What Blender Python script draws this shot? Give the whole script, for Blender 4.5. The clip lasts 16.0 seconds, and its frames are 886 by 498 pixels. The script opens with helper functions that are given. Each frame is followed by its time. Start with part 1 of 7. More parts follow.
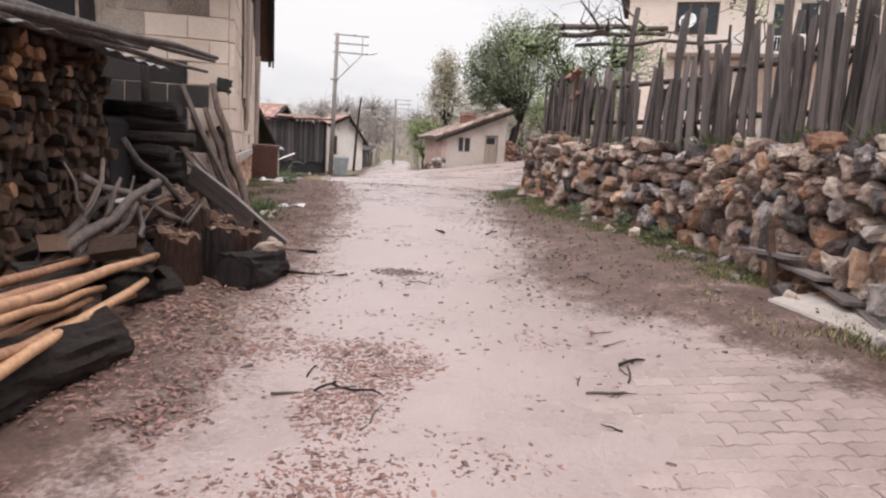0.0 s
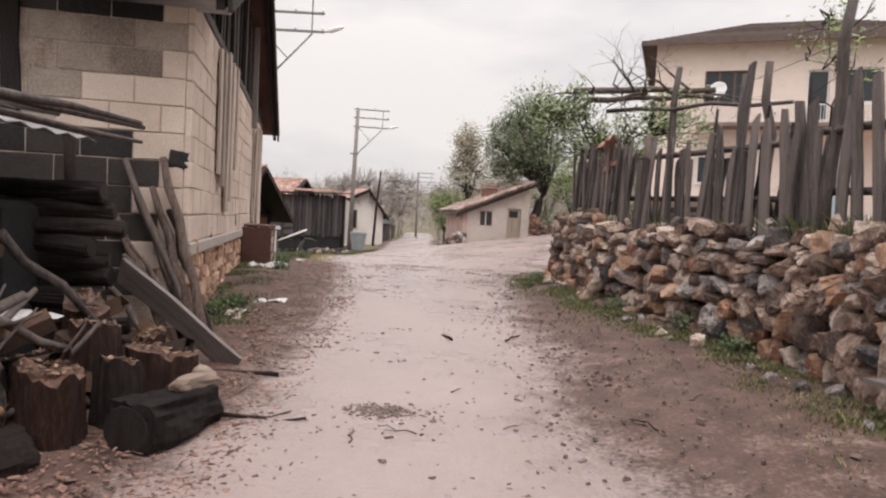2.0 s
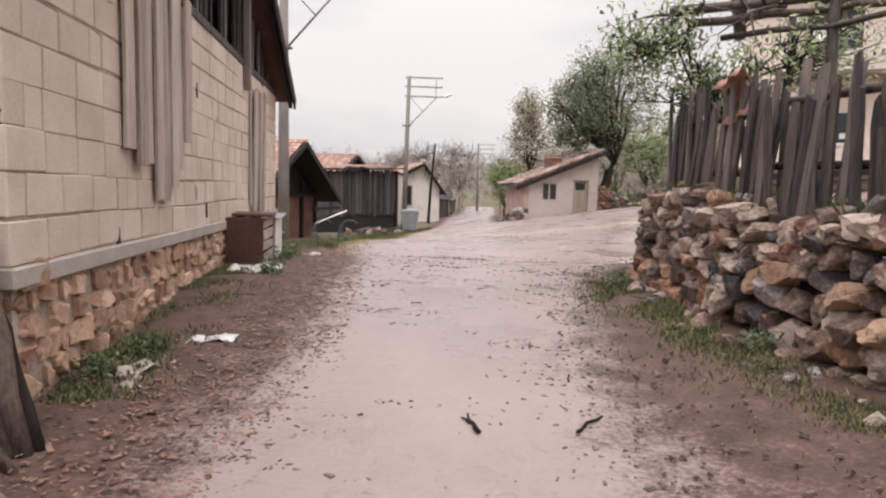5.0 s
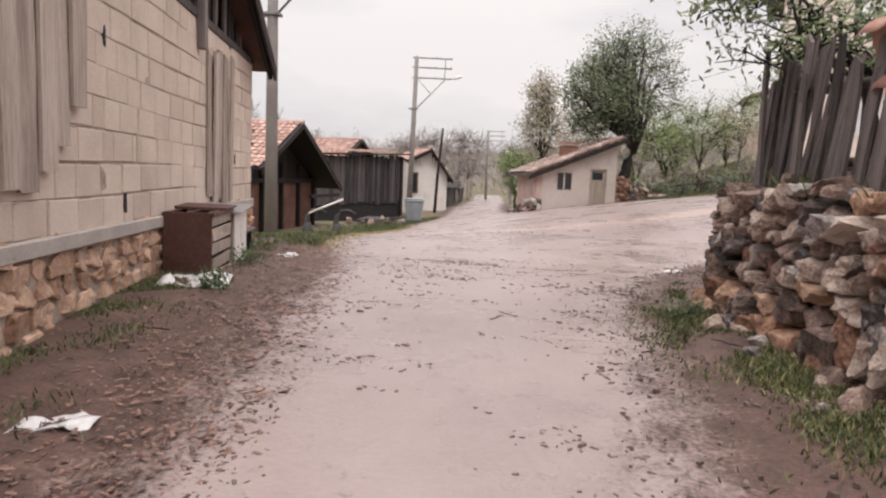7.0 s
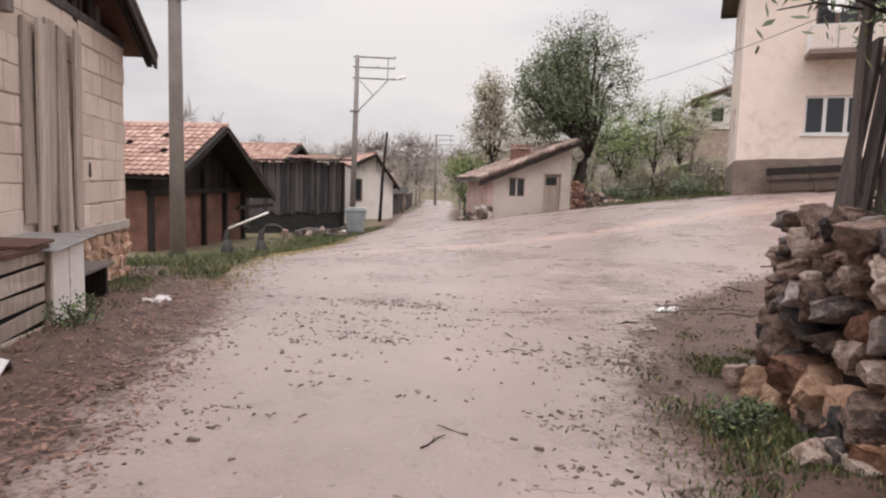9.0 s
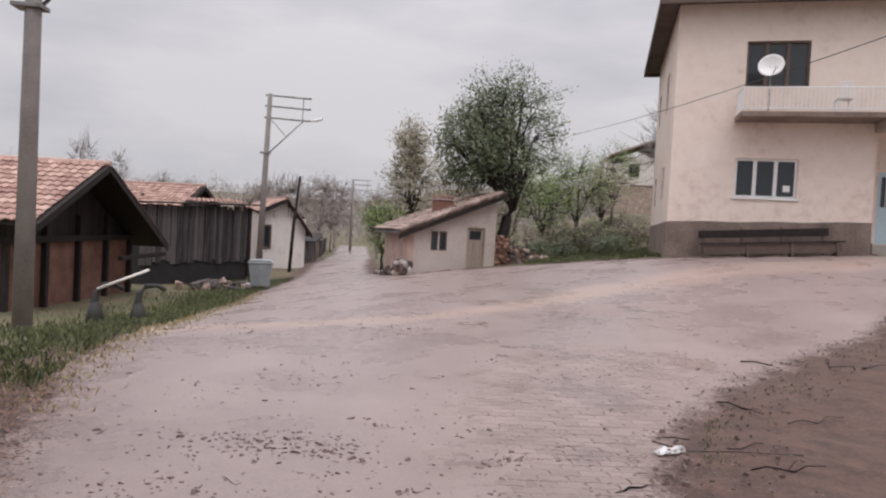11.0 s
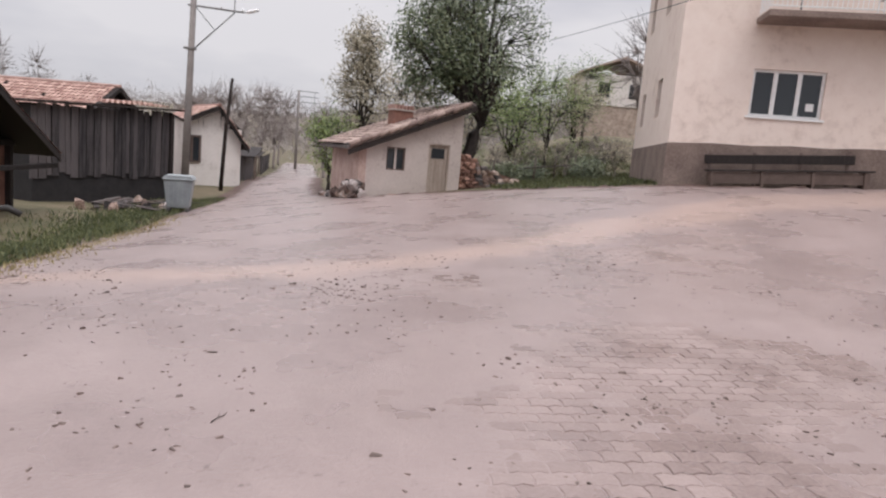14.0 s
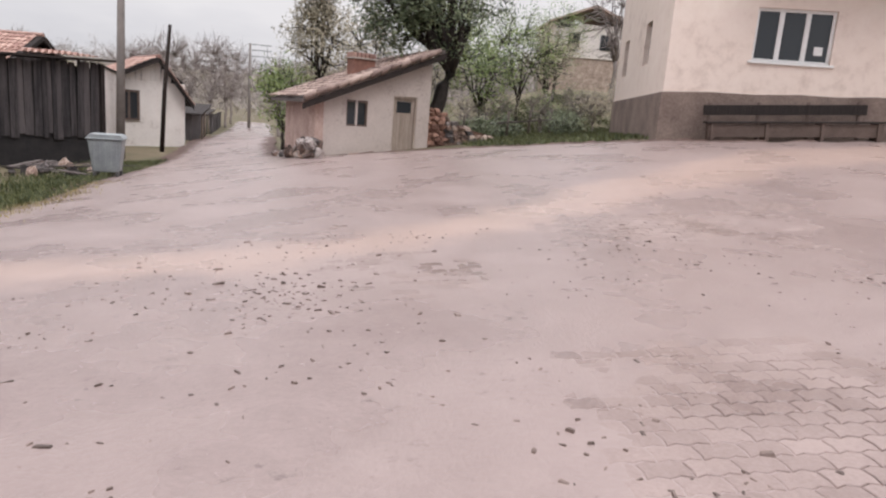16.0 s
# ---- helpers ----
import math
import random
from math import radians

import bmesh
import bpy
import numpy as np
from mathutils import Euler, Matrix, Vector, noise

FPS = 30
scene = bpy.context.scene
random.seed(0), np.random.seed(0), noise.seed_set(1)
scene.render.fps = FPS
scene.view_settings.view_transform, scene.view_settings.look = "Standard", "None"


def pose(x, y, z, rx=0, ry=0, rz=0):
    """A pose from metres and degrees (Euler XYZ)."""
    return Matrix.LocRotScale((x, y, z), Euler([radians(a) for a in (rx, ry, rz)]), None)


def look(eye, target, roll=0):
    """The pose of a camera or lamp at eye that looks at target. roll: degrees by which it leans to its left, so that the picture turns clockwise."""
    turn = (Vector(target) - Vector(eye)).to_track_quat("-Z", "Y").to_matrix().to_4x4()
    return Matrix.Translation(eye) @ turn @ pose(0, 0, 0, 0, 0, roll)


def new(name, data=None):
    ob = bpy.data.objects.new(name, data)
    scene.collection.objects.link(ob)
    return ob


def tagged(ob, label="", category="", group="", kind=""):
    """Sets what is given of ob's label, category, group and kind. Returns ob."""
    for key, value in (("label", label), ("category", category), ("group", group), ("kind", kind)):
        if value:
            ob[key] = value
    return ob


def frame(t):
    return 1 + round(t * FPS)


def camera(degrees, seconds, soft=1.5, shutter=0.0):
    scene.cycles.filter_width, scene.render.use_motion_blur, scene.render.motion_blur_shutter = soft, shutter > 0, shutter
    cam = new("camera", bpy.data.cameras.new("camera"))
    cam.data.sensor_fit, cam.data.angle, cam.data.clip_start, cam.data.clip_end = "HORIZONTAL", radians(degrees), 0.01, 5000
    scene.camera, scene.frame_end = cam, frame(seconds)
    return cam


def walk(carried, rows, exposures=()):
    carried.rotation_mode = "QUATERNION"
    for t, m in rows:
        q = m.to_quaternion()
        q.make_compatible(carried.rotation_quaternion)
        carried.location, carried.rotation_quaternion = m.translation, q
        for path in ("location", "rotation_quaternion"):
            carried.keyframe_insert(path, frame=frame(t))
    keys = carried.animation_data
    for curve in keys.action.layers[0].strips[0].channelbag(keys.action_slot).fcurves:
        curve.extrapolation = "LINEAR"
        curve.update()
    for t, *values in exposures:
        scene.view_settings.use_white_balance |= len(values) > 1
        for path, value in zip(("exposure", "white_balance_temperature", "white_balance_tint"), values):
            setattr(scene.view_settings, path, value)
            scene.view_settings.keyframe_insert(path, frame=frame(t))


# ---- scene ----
cam = camera(67.4, 16.0, 2.2)
PATH = [
    (0, (0.069, 0.398, 1.314), (0.057, 2.376, 1.016), 3.2),
    (0.5, (0.141, 0.821, 1.334), (0.167, 2.812, 1.145), 3.0),
    (1, (0.159, 1.176, 1.347), (0.187, 3.174, 1.253), 1.9),
    (1.5, (0.195, 1.605, 1.38), (0.089, 3.6, 1.295), 2.1),
    (2, (0.204, 2.082, 1.457), (0.107, 4.078, 1.367), 2.8),
    (2.5, (0.217, 2.561, 1.449), (0.038, 4.549, 1.327), 2.9),
    (3, (0.262, 3.033, 1.464), (0.08, 5.01, 1.218), 4.0),
    (3.2, (0.247, 3.248, 1.472), (0.039, 5.226, 1.257), 3.7),
    (5.3, (0.311, 5.243, 1.595), (0.024, 7.214, 1.417), 1.3),
    (5.5, (0.276, 5.412, 1.599), (-0.014, 7.379, 1.382), 2.3),
    (6, (0.157, 5.944, 1.622), (-0.032, 7.927, 1.437), 1.8),
    (6.5, (0.087, 6.48, 1.616), (-0.15, 8.464, 1.543), 3.6),
    (7, (0.053, 7.036, 1.614), (-0.254, 9.0, 1.397), 2.2),
    (7.5, (0.023, 7.592, 1.635), (-0.226, 9.562, 1.399), -0.7),
    (8, (0.041, 8.205, 1.655), (-0.313, 10.161, 1.435), 0.3),
    (8.5, (-0.023, 8.743, 1.655), (-0.339, 10.71, 1.488), 1.6),
    (8.7, (-0.029, 8.979, 1.672), (-0.249, 10.956, 1.473), 1.0),
    (10.8, (-0.25, 11.183, 2.005), (-0.291, 13.181, 1.909), 2.6),
    (11, (-0.271, 11.453, 2.027), (-0.184, 13.45, 1.971), 3.1),
    (11.5, (-0.36, 12.082, 1.982), (-0.175, 14.072, 1.925), 4.1),
    (12, (-0.377, 12.617, 1.98), (-0.127, 14.593, 1.797), 3.8),
    (12.5, (-0.401, 13.273, 1.954), (-0.111, 15.244, 1.774), 3.4),
    (13, (-0.374, 13.906, 1.931), (-0.096, 15.875, 1.715), 4.5),
    (13.5, (-0.387, 14.463, 1.916), (-0.127, 16.432, 1.678), 4.4),
    (14, (-0.362, 15.108, 1.867), (-0.109, 17.072, 1.587), 4.8),
    (14.5, (-0.317, 15.602, 1.873), (0.053, 17.547, 1.591), 5.8),
    (15, (-0.325, 16.092, 1.85), (0.098, 18.014, 1.496), 4.2),
    (15.5, (-0.316, 16.656, 1.797), (-0.027, 18.614, 1.508), 4.7),
    (16, (-0.323, 17.178, 1.723), (0.049, 19.104, 1.331), 4.4),
]
walk(cam, [(t, look(eye, target, roll)) for t, eye, target, roll in PATH],
     [(0, 0.20, 6130, 10), (1.0, 0.22, 6180, 10), (1.6, 0.04, 6300, 10), (3, 0.05, 6370, 11), (5.5, 0.08, 6300, 11), (8.5, 0.0, 6330, 12), (11, -0.36, 6030, 12), (13, -0.30, 5980, 12), (16, -0.05, 6060, 11)])


# ---- world and light ----
world = bpy.data.worlds.new("overcast_sky")
scene.world = world
world.use_nodes = True
wn, wl = world.node_tree.nodes, world.node_tree.links
wn.clear()
SUN_EL, SUN_ROT = radians(58), radians(158)


def wnode(kind, **sets):
    n = wn.new(kind)
    for k, v in sets.items():
        n.inputs[k].default_value = v
    return n


sky = wn.new("ShaderNodeTexSky")
sky.sky_type, sky.sun_disc, sky.sun_elevation, sky.sun_rotation = "NISHITA", False, SUN_EL, SUN_ROT
sky_dim = wnode("ShaderNodeVectorMath")
sky_dim.operation = "SCALE"
sky_dim.inputs["Scale"].default_value = 0.10
wtc = wn.new("ShaderNodeTexCoord")
wsep = wn.new("ShaderNodeSeparateXYZ")
wmap = wn.new("ShaderNodeMapping")
wmap.inputs["Scale"].default_value = (1.0, 1.0, 3.4)
clouds = wnode("ShaderNodeTexNoise", Scale=1.7, Detail=5.0, Roughness=0.52)
cramp = wn.new("ShaderNodeValToRGB")
cramp.color_ramp.elements[0].position, cramp.color_ramp.elements[0].color = 0.36, (0.515, 0.49, 0.50, 1)
cramp.color_ramp.elements[1].position, cramp.color_ramp.elements[1].color = 0.62, (0.775, 0.72, 0.68, 1)
zmax = wn.new("ShaderNodeMath")
zmax.operation, zmax.inputs[1].default_value = "MAXIMUM", 0.0
zpow = wn.new("ShaderNodeMath")
zpow.operation, zpow.inputs[1].default_value = "POWER", 2.6
zen = wn.new("ShaderNodeMath")
zen.operation, zen.inputs[1].default_value, zen.inputs[2].default_value = "MULTIPLY_ADD", 4.2, 1.16
cloud_lit = wn.new("ShaderNodeVectorMath")
cloud_lit.operation = "SCALE"
wmix = wn.new("ShaderNodeMix")
wmix.data_type = "RGBA"
wmix.inputs["Factor"].default_value = 0.93
wbg = wn.new("ShaderNodeBackground")
wout = wn.new("ShaderNodeOutputWorld")
wl.new(wtc.outputs["Generated"], wmap.inputs["Vector"])
wl.new(wmap.outputs[0], clouds.inputs["Vector"])
wl.new(clouds.outputs["Fac"], cramp.inputs["Fac"])
wl.new(wtc.outputs["Generated"], wsep.inputs[0])
wl.new(wsep.outputs["Z"], zmax.inputs[0])
wl.new(zmax.outputs[0], zpow.inputs[0])
wl.new(zpow.outputs[0], zen.inputs[0])
wl.new(cramp.outputs["Color"], cloud_lit.inputs[0])
wl.new(zen.outputs[0], cloud_lit.inputs["Scale"])
wl.new(sky.outputs["Color"], sky_dim.inputs[0])
wl.new(sky_dim.outputs[0], wmix.inputs["A"])
wl.new(cloud_lit.outputs[0], wmix.inputs["B"])
wl.new(wmix.outputs["Result"], wbg.inputs["Color"])
wbg.inputs["Strength"].default_value = 1.0
wl.new(wbg.outputs[0], wout.inputs[0])

sun = new("sun", bpy.data.lights.new("sun", "SUN"))
sun.data.energy, sun.data.angle, sun.data.color = 1.0, radians(25), (1.0, 0.94, 0.88)
sun.matrix_basis = look((0, 0, 60), (-14, 34, 0))

# ---- materials ----
MATS = {}


def material(name, c1, c2, rough=0.8, scale=3.0, fine=30.0, bump=0.3, metal=0.0, rand=0.0, grain=None,
             rough2=None, c3=None, third=0.62, island=False, spec=0.5, dist=0.02):
    """Two-scale noise colour with relief. grain: stretches the pattern along the object's axes."""
    m = bpy.data.materials.new(name)
    m.use_nodes = True
    n, l = m.node_tree.nodes, m.node_tree.links
    b = n["Principled BSDF"]
    b.inputs["Metallic"].default_value = metal
    b.inputs["Specular IOR Level"].default_value = spec
    if grain:
        tc = n.new("ShaderNodeTexCoord")
        mp = n.new("ShaderNodeMapping")
        mp.inputs["Scale"].default_value = grain
        oi = n.new("ShaderNodeObjectInfo")
        off = n.new("ShaderNodeVectorMath")
        off.operation = "SCALE"
        off.inputs[0].default_value = (37.0, 19.0, 53.0)
        l.new(oi.outputs["Random"], off.inputs["Scale"])
        l.new(tc.outputs["Object"], mp.inputs["Vector"])
        l.new(off.outputs[0], mp.inputs["Location"])
        vec = mp.outputs[0]
    else:
        vec = n.new("ShaderNodeNewGeometry").outputs["Position"]

    def noise_tex(sc, det, ro=0.6):
        t = n.new("ShaderNodeTexNoise")
        t.inputs["Scale"].default_value, t.inputs["Detail"].default_value, t.inputs["Roughness"].default_value = sc, det, ro
        l.new(vec, t.inputs["Vector"])
        return t

    big, small = noise_tex(scale, 4), noise_tex(fine, 5, 0.7)
    mixf = n.new("ShaderNodeMath")
    mixf.operation = "MULTIPLY_ADD"
    mixf.inputs[1].default_value, mixf.inputs[2].default_value = 0.55, 0.0
    l.new(small.outputs["Fac"], mixf.inputs[0])
    add = n.new("ShaderNodeMath")
    add.operation = "MULTIPLY_ADD"
    add.inputs[1].default_value = 0.55
    l.new(big.outputs["Fac"], add.inputs[0])
    l.new(mixf.outputs[0], add.inputs[2])
    last = add
    if rand:
        if island:
            rnd = n.new("ShaderNodeNewGeometry").outputs["Random Per Island"]
        else:
            rnd = n.new("ShaderNodeObjectInfo").outputs["Random"]
        ra = n.new("ShaderNodeMath")
        ra.operation = "MULTIPLY_ADD"
        ra.inputs[1].default_value = rand
        l.new(rnd, ra.inputs[0])
        sh = n.new("ShaderNodeMath")
        sh.operation = "SUBTRACT"
        sh.inputs[1].default_value = rand / 2
        l.new(last.outputs[0], sh.inputs[0])
        l.new(sh.outputs[0], ra.inputs[2])
        last = ra
    ramp = n.new("ShaderNodeValToRGB")
    e = ramp.color_ramp.elements
    e[0].position, e[0].color = 0.36, (*c1, 1)
    e[1].position, e[1].color = 0.72, (*c2, 1)
    if c3:
        x = e.new(third)
        x.color = (*c3, 1)
    l.new(last.outputs[0], ramp.inputs["Fac"])
    l.new(ramp.outputs["Color"], b.inputs["Base Color"])
    if rough2 is None:
        b.inputs["Roughness"].default_value = rough
    else:
        rr = n.new("ShaderNodeMapRange")
        rr.inputs["From Min"].default_value, rr.inputs["From Max"].default_value = 0.38, 0.62
        rr.inputs["To Min"].default_value, rr.inputs["To Max"].default_value = rough, rough2
        l.new(big.outputs["Fac"], rr.inputs["Value"])
        l.new(rr.outputs[0], b.inputs["Roughness"])
    if bump:
        bp = n.new("ShaderNodeBump")
        bp.inputs["Strength"].default_value, bp.inputs["Distance"].default_value = bump, dist
        l.new(last.outputs[0], bp.inputs["Height"])
        l.new(bp.outputs[0], b.inputs["Normal"])
    MATS[name] = m
    return m


M_ROAD = material("wet_mud", (0.21, 0.165, 0.152), (0.36, 0.295, 0.275), 0.16, 0.9, 24, 0.35, rough2=0.42, dist=0.012)


def lane_material():
    """Pale wet mud on the lane, dark soil at its sides: the mesh's "mud" attribute says which, broken up by noise."""
    m = bpy.data.materials.new("muddy_lane")
    m.use_nodes = True
    n, l = m.node_tree.nodes, m.node_tree.links
    b = n["Principled BSDF"]
    pos = n.new("ShaderNodeNewGeometry").outputs["Position"]

    def tex(sc, det=4.0, ro=0.6):
        t = n.new("ShaderNodeTexNoise")
        t.inputs["Scale"].default_value, t.inputs["Detail"].default_value, t.inputs["Roughness"].default_value = sc, det, ro
        l.new(pos, t.inputs["Vector"])
        return t.outputs["Fac"]

    def math_node(op, a, c, d=None):
        t = n.new("ShaderNodeMath")
        t.operation = op
        for k, v in enumerate((a, c, d)):
            if v is None:
                continue
            if isinstance(v, (int, float)):
                t.inputs[k].default_value = v
            else:
                l.new(v, t.inputs[k])
        return t.outputs[0]

    def ramp(fac, p0, c0, p1, c1):
        r = n.new("ShaderNodeValToRGB")
        r.color_ramp.elements[0].position, r.color_ramp.elements[0].color = p0, (*c0, 1)
        r.color_ramp.elements[1].position, r.color_ramp.elements[1].color = p1, (*c1, 1)
        l.new(fac, r.inputs["Fac"])
        return r.outputs["Color"]

    at = n.new("ShaderNodeAttribute")
    at.attribute_name = "mud"
    big, mid, fine = tex(0.7), tex(4.0, 5), tex(32.0, 6, 0.7)
    grain = math_node("MULTIPLY_ADD", mid, 0.55, math_node("MULTIPLY", fine, 0.5))
    f = math_node("ADD", at.outputs["Fac"], math_node("MULTIPLY_ADD", grain, 1.5, -0.79))
    f = math_node("ADD", f, math_node("MULTIPLY_ADD", big, 0.5, -0.25))
    step = n.new("ShaderNodeMapRange")
    step.interpolation_type = "SMOOTHSTEP"
    step.inputs["From Min"].default_value, step.inputs["From Max"].default_value = 0.25, 0.85
    l.new(f, step.inputs["Value"])
    soil = ramp(grain, 0.34, (0.034, 0.018, 0.014), 0.72, (0.150, 0.086, 0.066))
    mud = ramp(math_node("MULTIPLY_ADD", big, 0.6, math_node("MULTIPLY", grain, 0.45)), 0.34, (0.236, 0.178, 0.165), 0.72, (0.345, 0.272, 0.254))
    mix = n.new("ShaderNodeMix")
    mix.data_type = "RGBA"
    l.new(step.outputs[0], mix.inputs["Factor"])
    l.new(soil, mix.inputs["A"])
    l.new(mud, mix.inputs["B"])
    sp = n.new("ShaderNodeMapRange")
    sp.inputs["From Min"].default_value, sp.inputs["From Max"].default_value = 0.60, 0.70
    l.new(math_node("MULTIPLY_ADD", tex(13.0, 5, 0.75), 0.75, math_node("MULTIPLY", tex(1.6, 2), 0.27)), sp.inputs["Value"])
    speck = n.new("ShaderNodeMix")
    speck.data_type = "RGBA"
    l.new(math_node("MULTIPLY", sp.outputs[0], 0.75), speck.inputs["Factor"])
    l.new(mix.outputs["Result"], speck.inputs["A"])
    speck.inputs["B"].default_value = (0.085, 0.06, 0.052, 1)
    mix = speck
    sl = n.new("ShaderNodeAttribute")
    sl.attribute_name = "silt"
    sf = n.new("ShaderNodeMapRange")
    sf.interpolation_type = "SMOOTHSTEP"
    sf.inputs["From Min"].default_value, sf.inputs["From Max"].default_value = -0.15, 0.75
    l.new(math_node("ADD", sl.outputs["Fac"], math_node("MULTIPLY_ADD", grain, 1.1, -0.58)), sf.inputs["Value"])
    mix2 = n.new("ShaderNodeMix")
    mix2.data_type = "RGBA"
    l.new(math_node("MULTIPLY", sf.outputs[0], 0.62), mix2.inputs["Factor"])
    l.new(mix.outputs["Result"], mix2.inputs["A"])
    mix2.inputs["B"].default_value = (0.46, 0.338, 0.283, 1)
    l.new(mix2.outputs["Result"], b.inputs["Base Color"])
    wet = n.new("ShaderNodeMapRange")
    wet.inputs["From Min"].default_value, wet.inputs["From Max"].default_value = 0.38, 0.62
    wet.inputs["To Min"].default_value, wet.inputs["To Max"].default_value = 0.24, 0.37
    l.new(big, wet.inputs["Value"])
    dry = math_node("MULTIPLY_ADD", math_node("SUBTRACT", 1.0, step.outputs[0]), 0.42, wet.outputs[0])
    l.new(dry, b.inputs["Roughness"])
    bp = n.new("ShaderNodeBump")
    bp.inputs["Strength"].default_value, bp.inputs["Distance"].default_value = 0.55, 0.018
    l.new(grain, bp.inputs["Height"])
    l.new(bp.outputs[0], b.inputs["Normal"])
    return m


M_LANE = lane_material()
M_DIRT = material("wet_brown_soil", (0.105, 0.058, 0.042), (0.27, 0.165, 0.122), 0.45, 3, 40, 0.7, rough2=0.75)
# earth colour darkened to paint the shade in gaps between stones
M_EARTH_GAP_SHADE = material("earth_dark_as_gap_shade", (0.012, 0.009, 0.008), (0.06, 0.04, 0.032), 0.9, 5, 40, 0.6)
M_GROUND = material("soil_and_grass_ground", (0.05, 0.06, 0.025), (0.20, 0.145, 0.10), 0.85, 0.6, 18, 0.6, c3=(0.11, 0.10, 0.05), third=0.5)
M_PAVER = material("concrete_paver", (0.20, 0.148, 0.134), (0.335, 0.26, 0.238), 0.2, 1.4, 45, 0.35, rough2=0.5, rand=0.16, dist=0.008)
M_PAVER_J = material("concrete_paver_joined", (0.20, 0.148, 0.134), (0.335, 0.26, 0.238), 0.2, 1.4, 45, 0.35, rough2=0.5, rand=0.16, island=True, dist=0.008)
M_BLOCK = material("pumice_block", (0.47, 0.37, 0.305), (0.70, 0.585, 0.495), 0.92, 1.6, 60, 0.5, rand=0.14)
# soot, plus the shade under lean-to and eave put into the colour
M_SOOT_SHADE = material("soot_and_shade_block", (0.008, 0.007, 0.007), (0.052, 0.043, 0.039), 0.9, 1.5, 40, 0.4, rand=0.3)
# darker copy of the block colour for half-shaded wall
M_BLOCK_SHADE = material("shaded_pumice_block", (0.15, 0.115, 0.095), (0.47, 0.39, 0.325), 0.92, 1.2, 50, 0.5, rand=0.2)
M_MORTAR = material("mortar", (0.15, 0.108, 0.085), (0.58, 0.47, 0.39), 0.95, 4, 50, 0.6)
M_CEMENT = material("cement_band", (0.30, 0.26, 0.23), (0.46, 0.41, 0.37), 0.9, 3, 40, 0.4)
STONE = dict(rough=0.62, scale=9, fine=38, bump=1.0, rand=0.36, third=0.55, dist=0.05)
M_STONE = material("dry_stone", (0.07, 0.047, 0.040), (0.66, 0.54, 0.455), c3=(0.31, 0.205, 0.16), **STONE)
M_STONE_J = material("dry_stone_joined", (0.07, 0.047, 0.040), (0.66, 0.54, 0.455), c3=(0.31, 0.205, 0.16), island=True, **STONE)
M_RUST_STONE = material("ochre_stone", (0.13, 0.055, 0.035), (0.60, 0.40, 0.28), c3=(0.38, 0.20, 0.125), **STONE)
M_RUST_STONE_J = material("ochre_stone_joined", (0.13, 0.055, 0.035), (0.60, 0.40, 0.28), c3=(0.38, 0.20, 0.125), island=True, **STONE)
M_DARK_STONE = material("dark_grey_stone", (0.045, 0.040, 0.042), (0.56, 0.49, 0.46), c3=(0.18, 0.15, 0.142), **STONE)
M_DARK_STONE_J = material("dark_grey_stone_joined", (0.045, 0.040, 0.042), (0.56, 0.49, 0.46), c3=(0.18, 0.15, 0.142), island=True, **STONE)
M_BASE_STONE = material("sandy_stone", (0.27, 0.15, 0.095), (0.66, 0.45, 0.325), 0.85, 5, 34, 0.8, rand=0.3, dist=0.03)
M_BOARD = material("weathered_board", (0.026, 0.020, 0.019), (0.21, 0.175, 0.162), 0.7, 1.2, 9, 0.8, rand=0.34, grain=(14, 14, 0.9))
M_PALE_BOARD = material("pale_grey_board", (0.22, 0.17, 0.14), (0.55, 0.46, 0.39), 0.8, 1.2, 9, 0.6, rand=0.2, grain=(12, 12, 0.8))
M_DARK_WOOD = material("dark_wet_wood", (0.008, 0.006, 0.006), (0.04, 0.030, 0.027), 0.7, 2.5, 20, 0.8, spec=0.3, rand=0.2, grain=(9, 9, 1.2))
M_BARK = material("wet_bark", (0.006, 0.0045, 0.0045), (0.048, 0.033, 0.028), 0.72, 5, 26, 1.0, spec=0.22, rand=0.25, grain=(6, 6, 1.6), dist=0.03)
M_PEELED = material("peeled_pole", (0.20, 0.09, 0.05), (0.58, 0.34, 0.19), 0.45, 2, 14, 0.4, rand=0.25, grain=(10, 10, 1))
M_CUT = material("split_wood", (0.022, 0.012, 0.009), (0.18, 0.098, 0.06), 0.7, 5, 26, 0.9, rand=0.42, grain=(5, 5, 5), dist=0.03)
M_CUT_PALE = material("fresh_cut_wood", (0.10, 0.06, 0.045), (0.58, 0.47, 0.39), 0.6, 14, 60, 0.9, c3=(0.36, 0.26, 0.20), third=0.52, rand=0.2, grain=(1.2, 8, 8))
M_GREY_STICK = material("grey_branch", (0.018, 0.013, 0.012), (0.155, 0.115, 0.098), 0.6, 3, 22, 0.7, rand=0.2, grain=(9, 9, 1.5))
M_CHIP = material("wood_chips", (0.07, 0.032, 0.026), (0.245, 0.135, 0.108), 0.55, 8, 40, 0.3, rand=0.45, island=True)
M_LITTER = material("wet_leaf_litter", (0.05, 0.025, 0.019), (0.27, 0.155, 0.115), 0.5, 8, 40, 0.4, rand=0.45, island=True)
M_CRUMB = material("dark_wet_debris", (0.075, 0.052, 0.044), (0.20, 0.145, 0.125), 0.5, 8, 40, 0.5, rand=0.35, island=True)
M_RUST = material("rusty_sheet", (0.055, 0.020, 0.016), (0.24, 0.095, 0.062), 0.55, 3, 30, 0.5, metal=0.25, c3=(0.11, 0.05, 0.038))
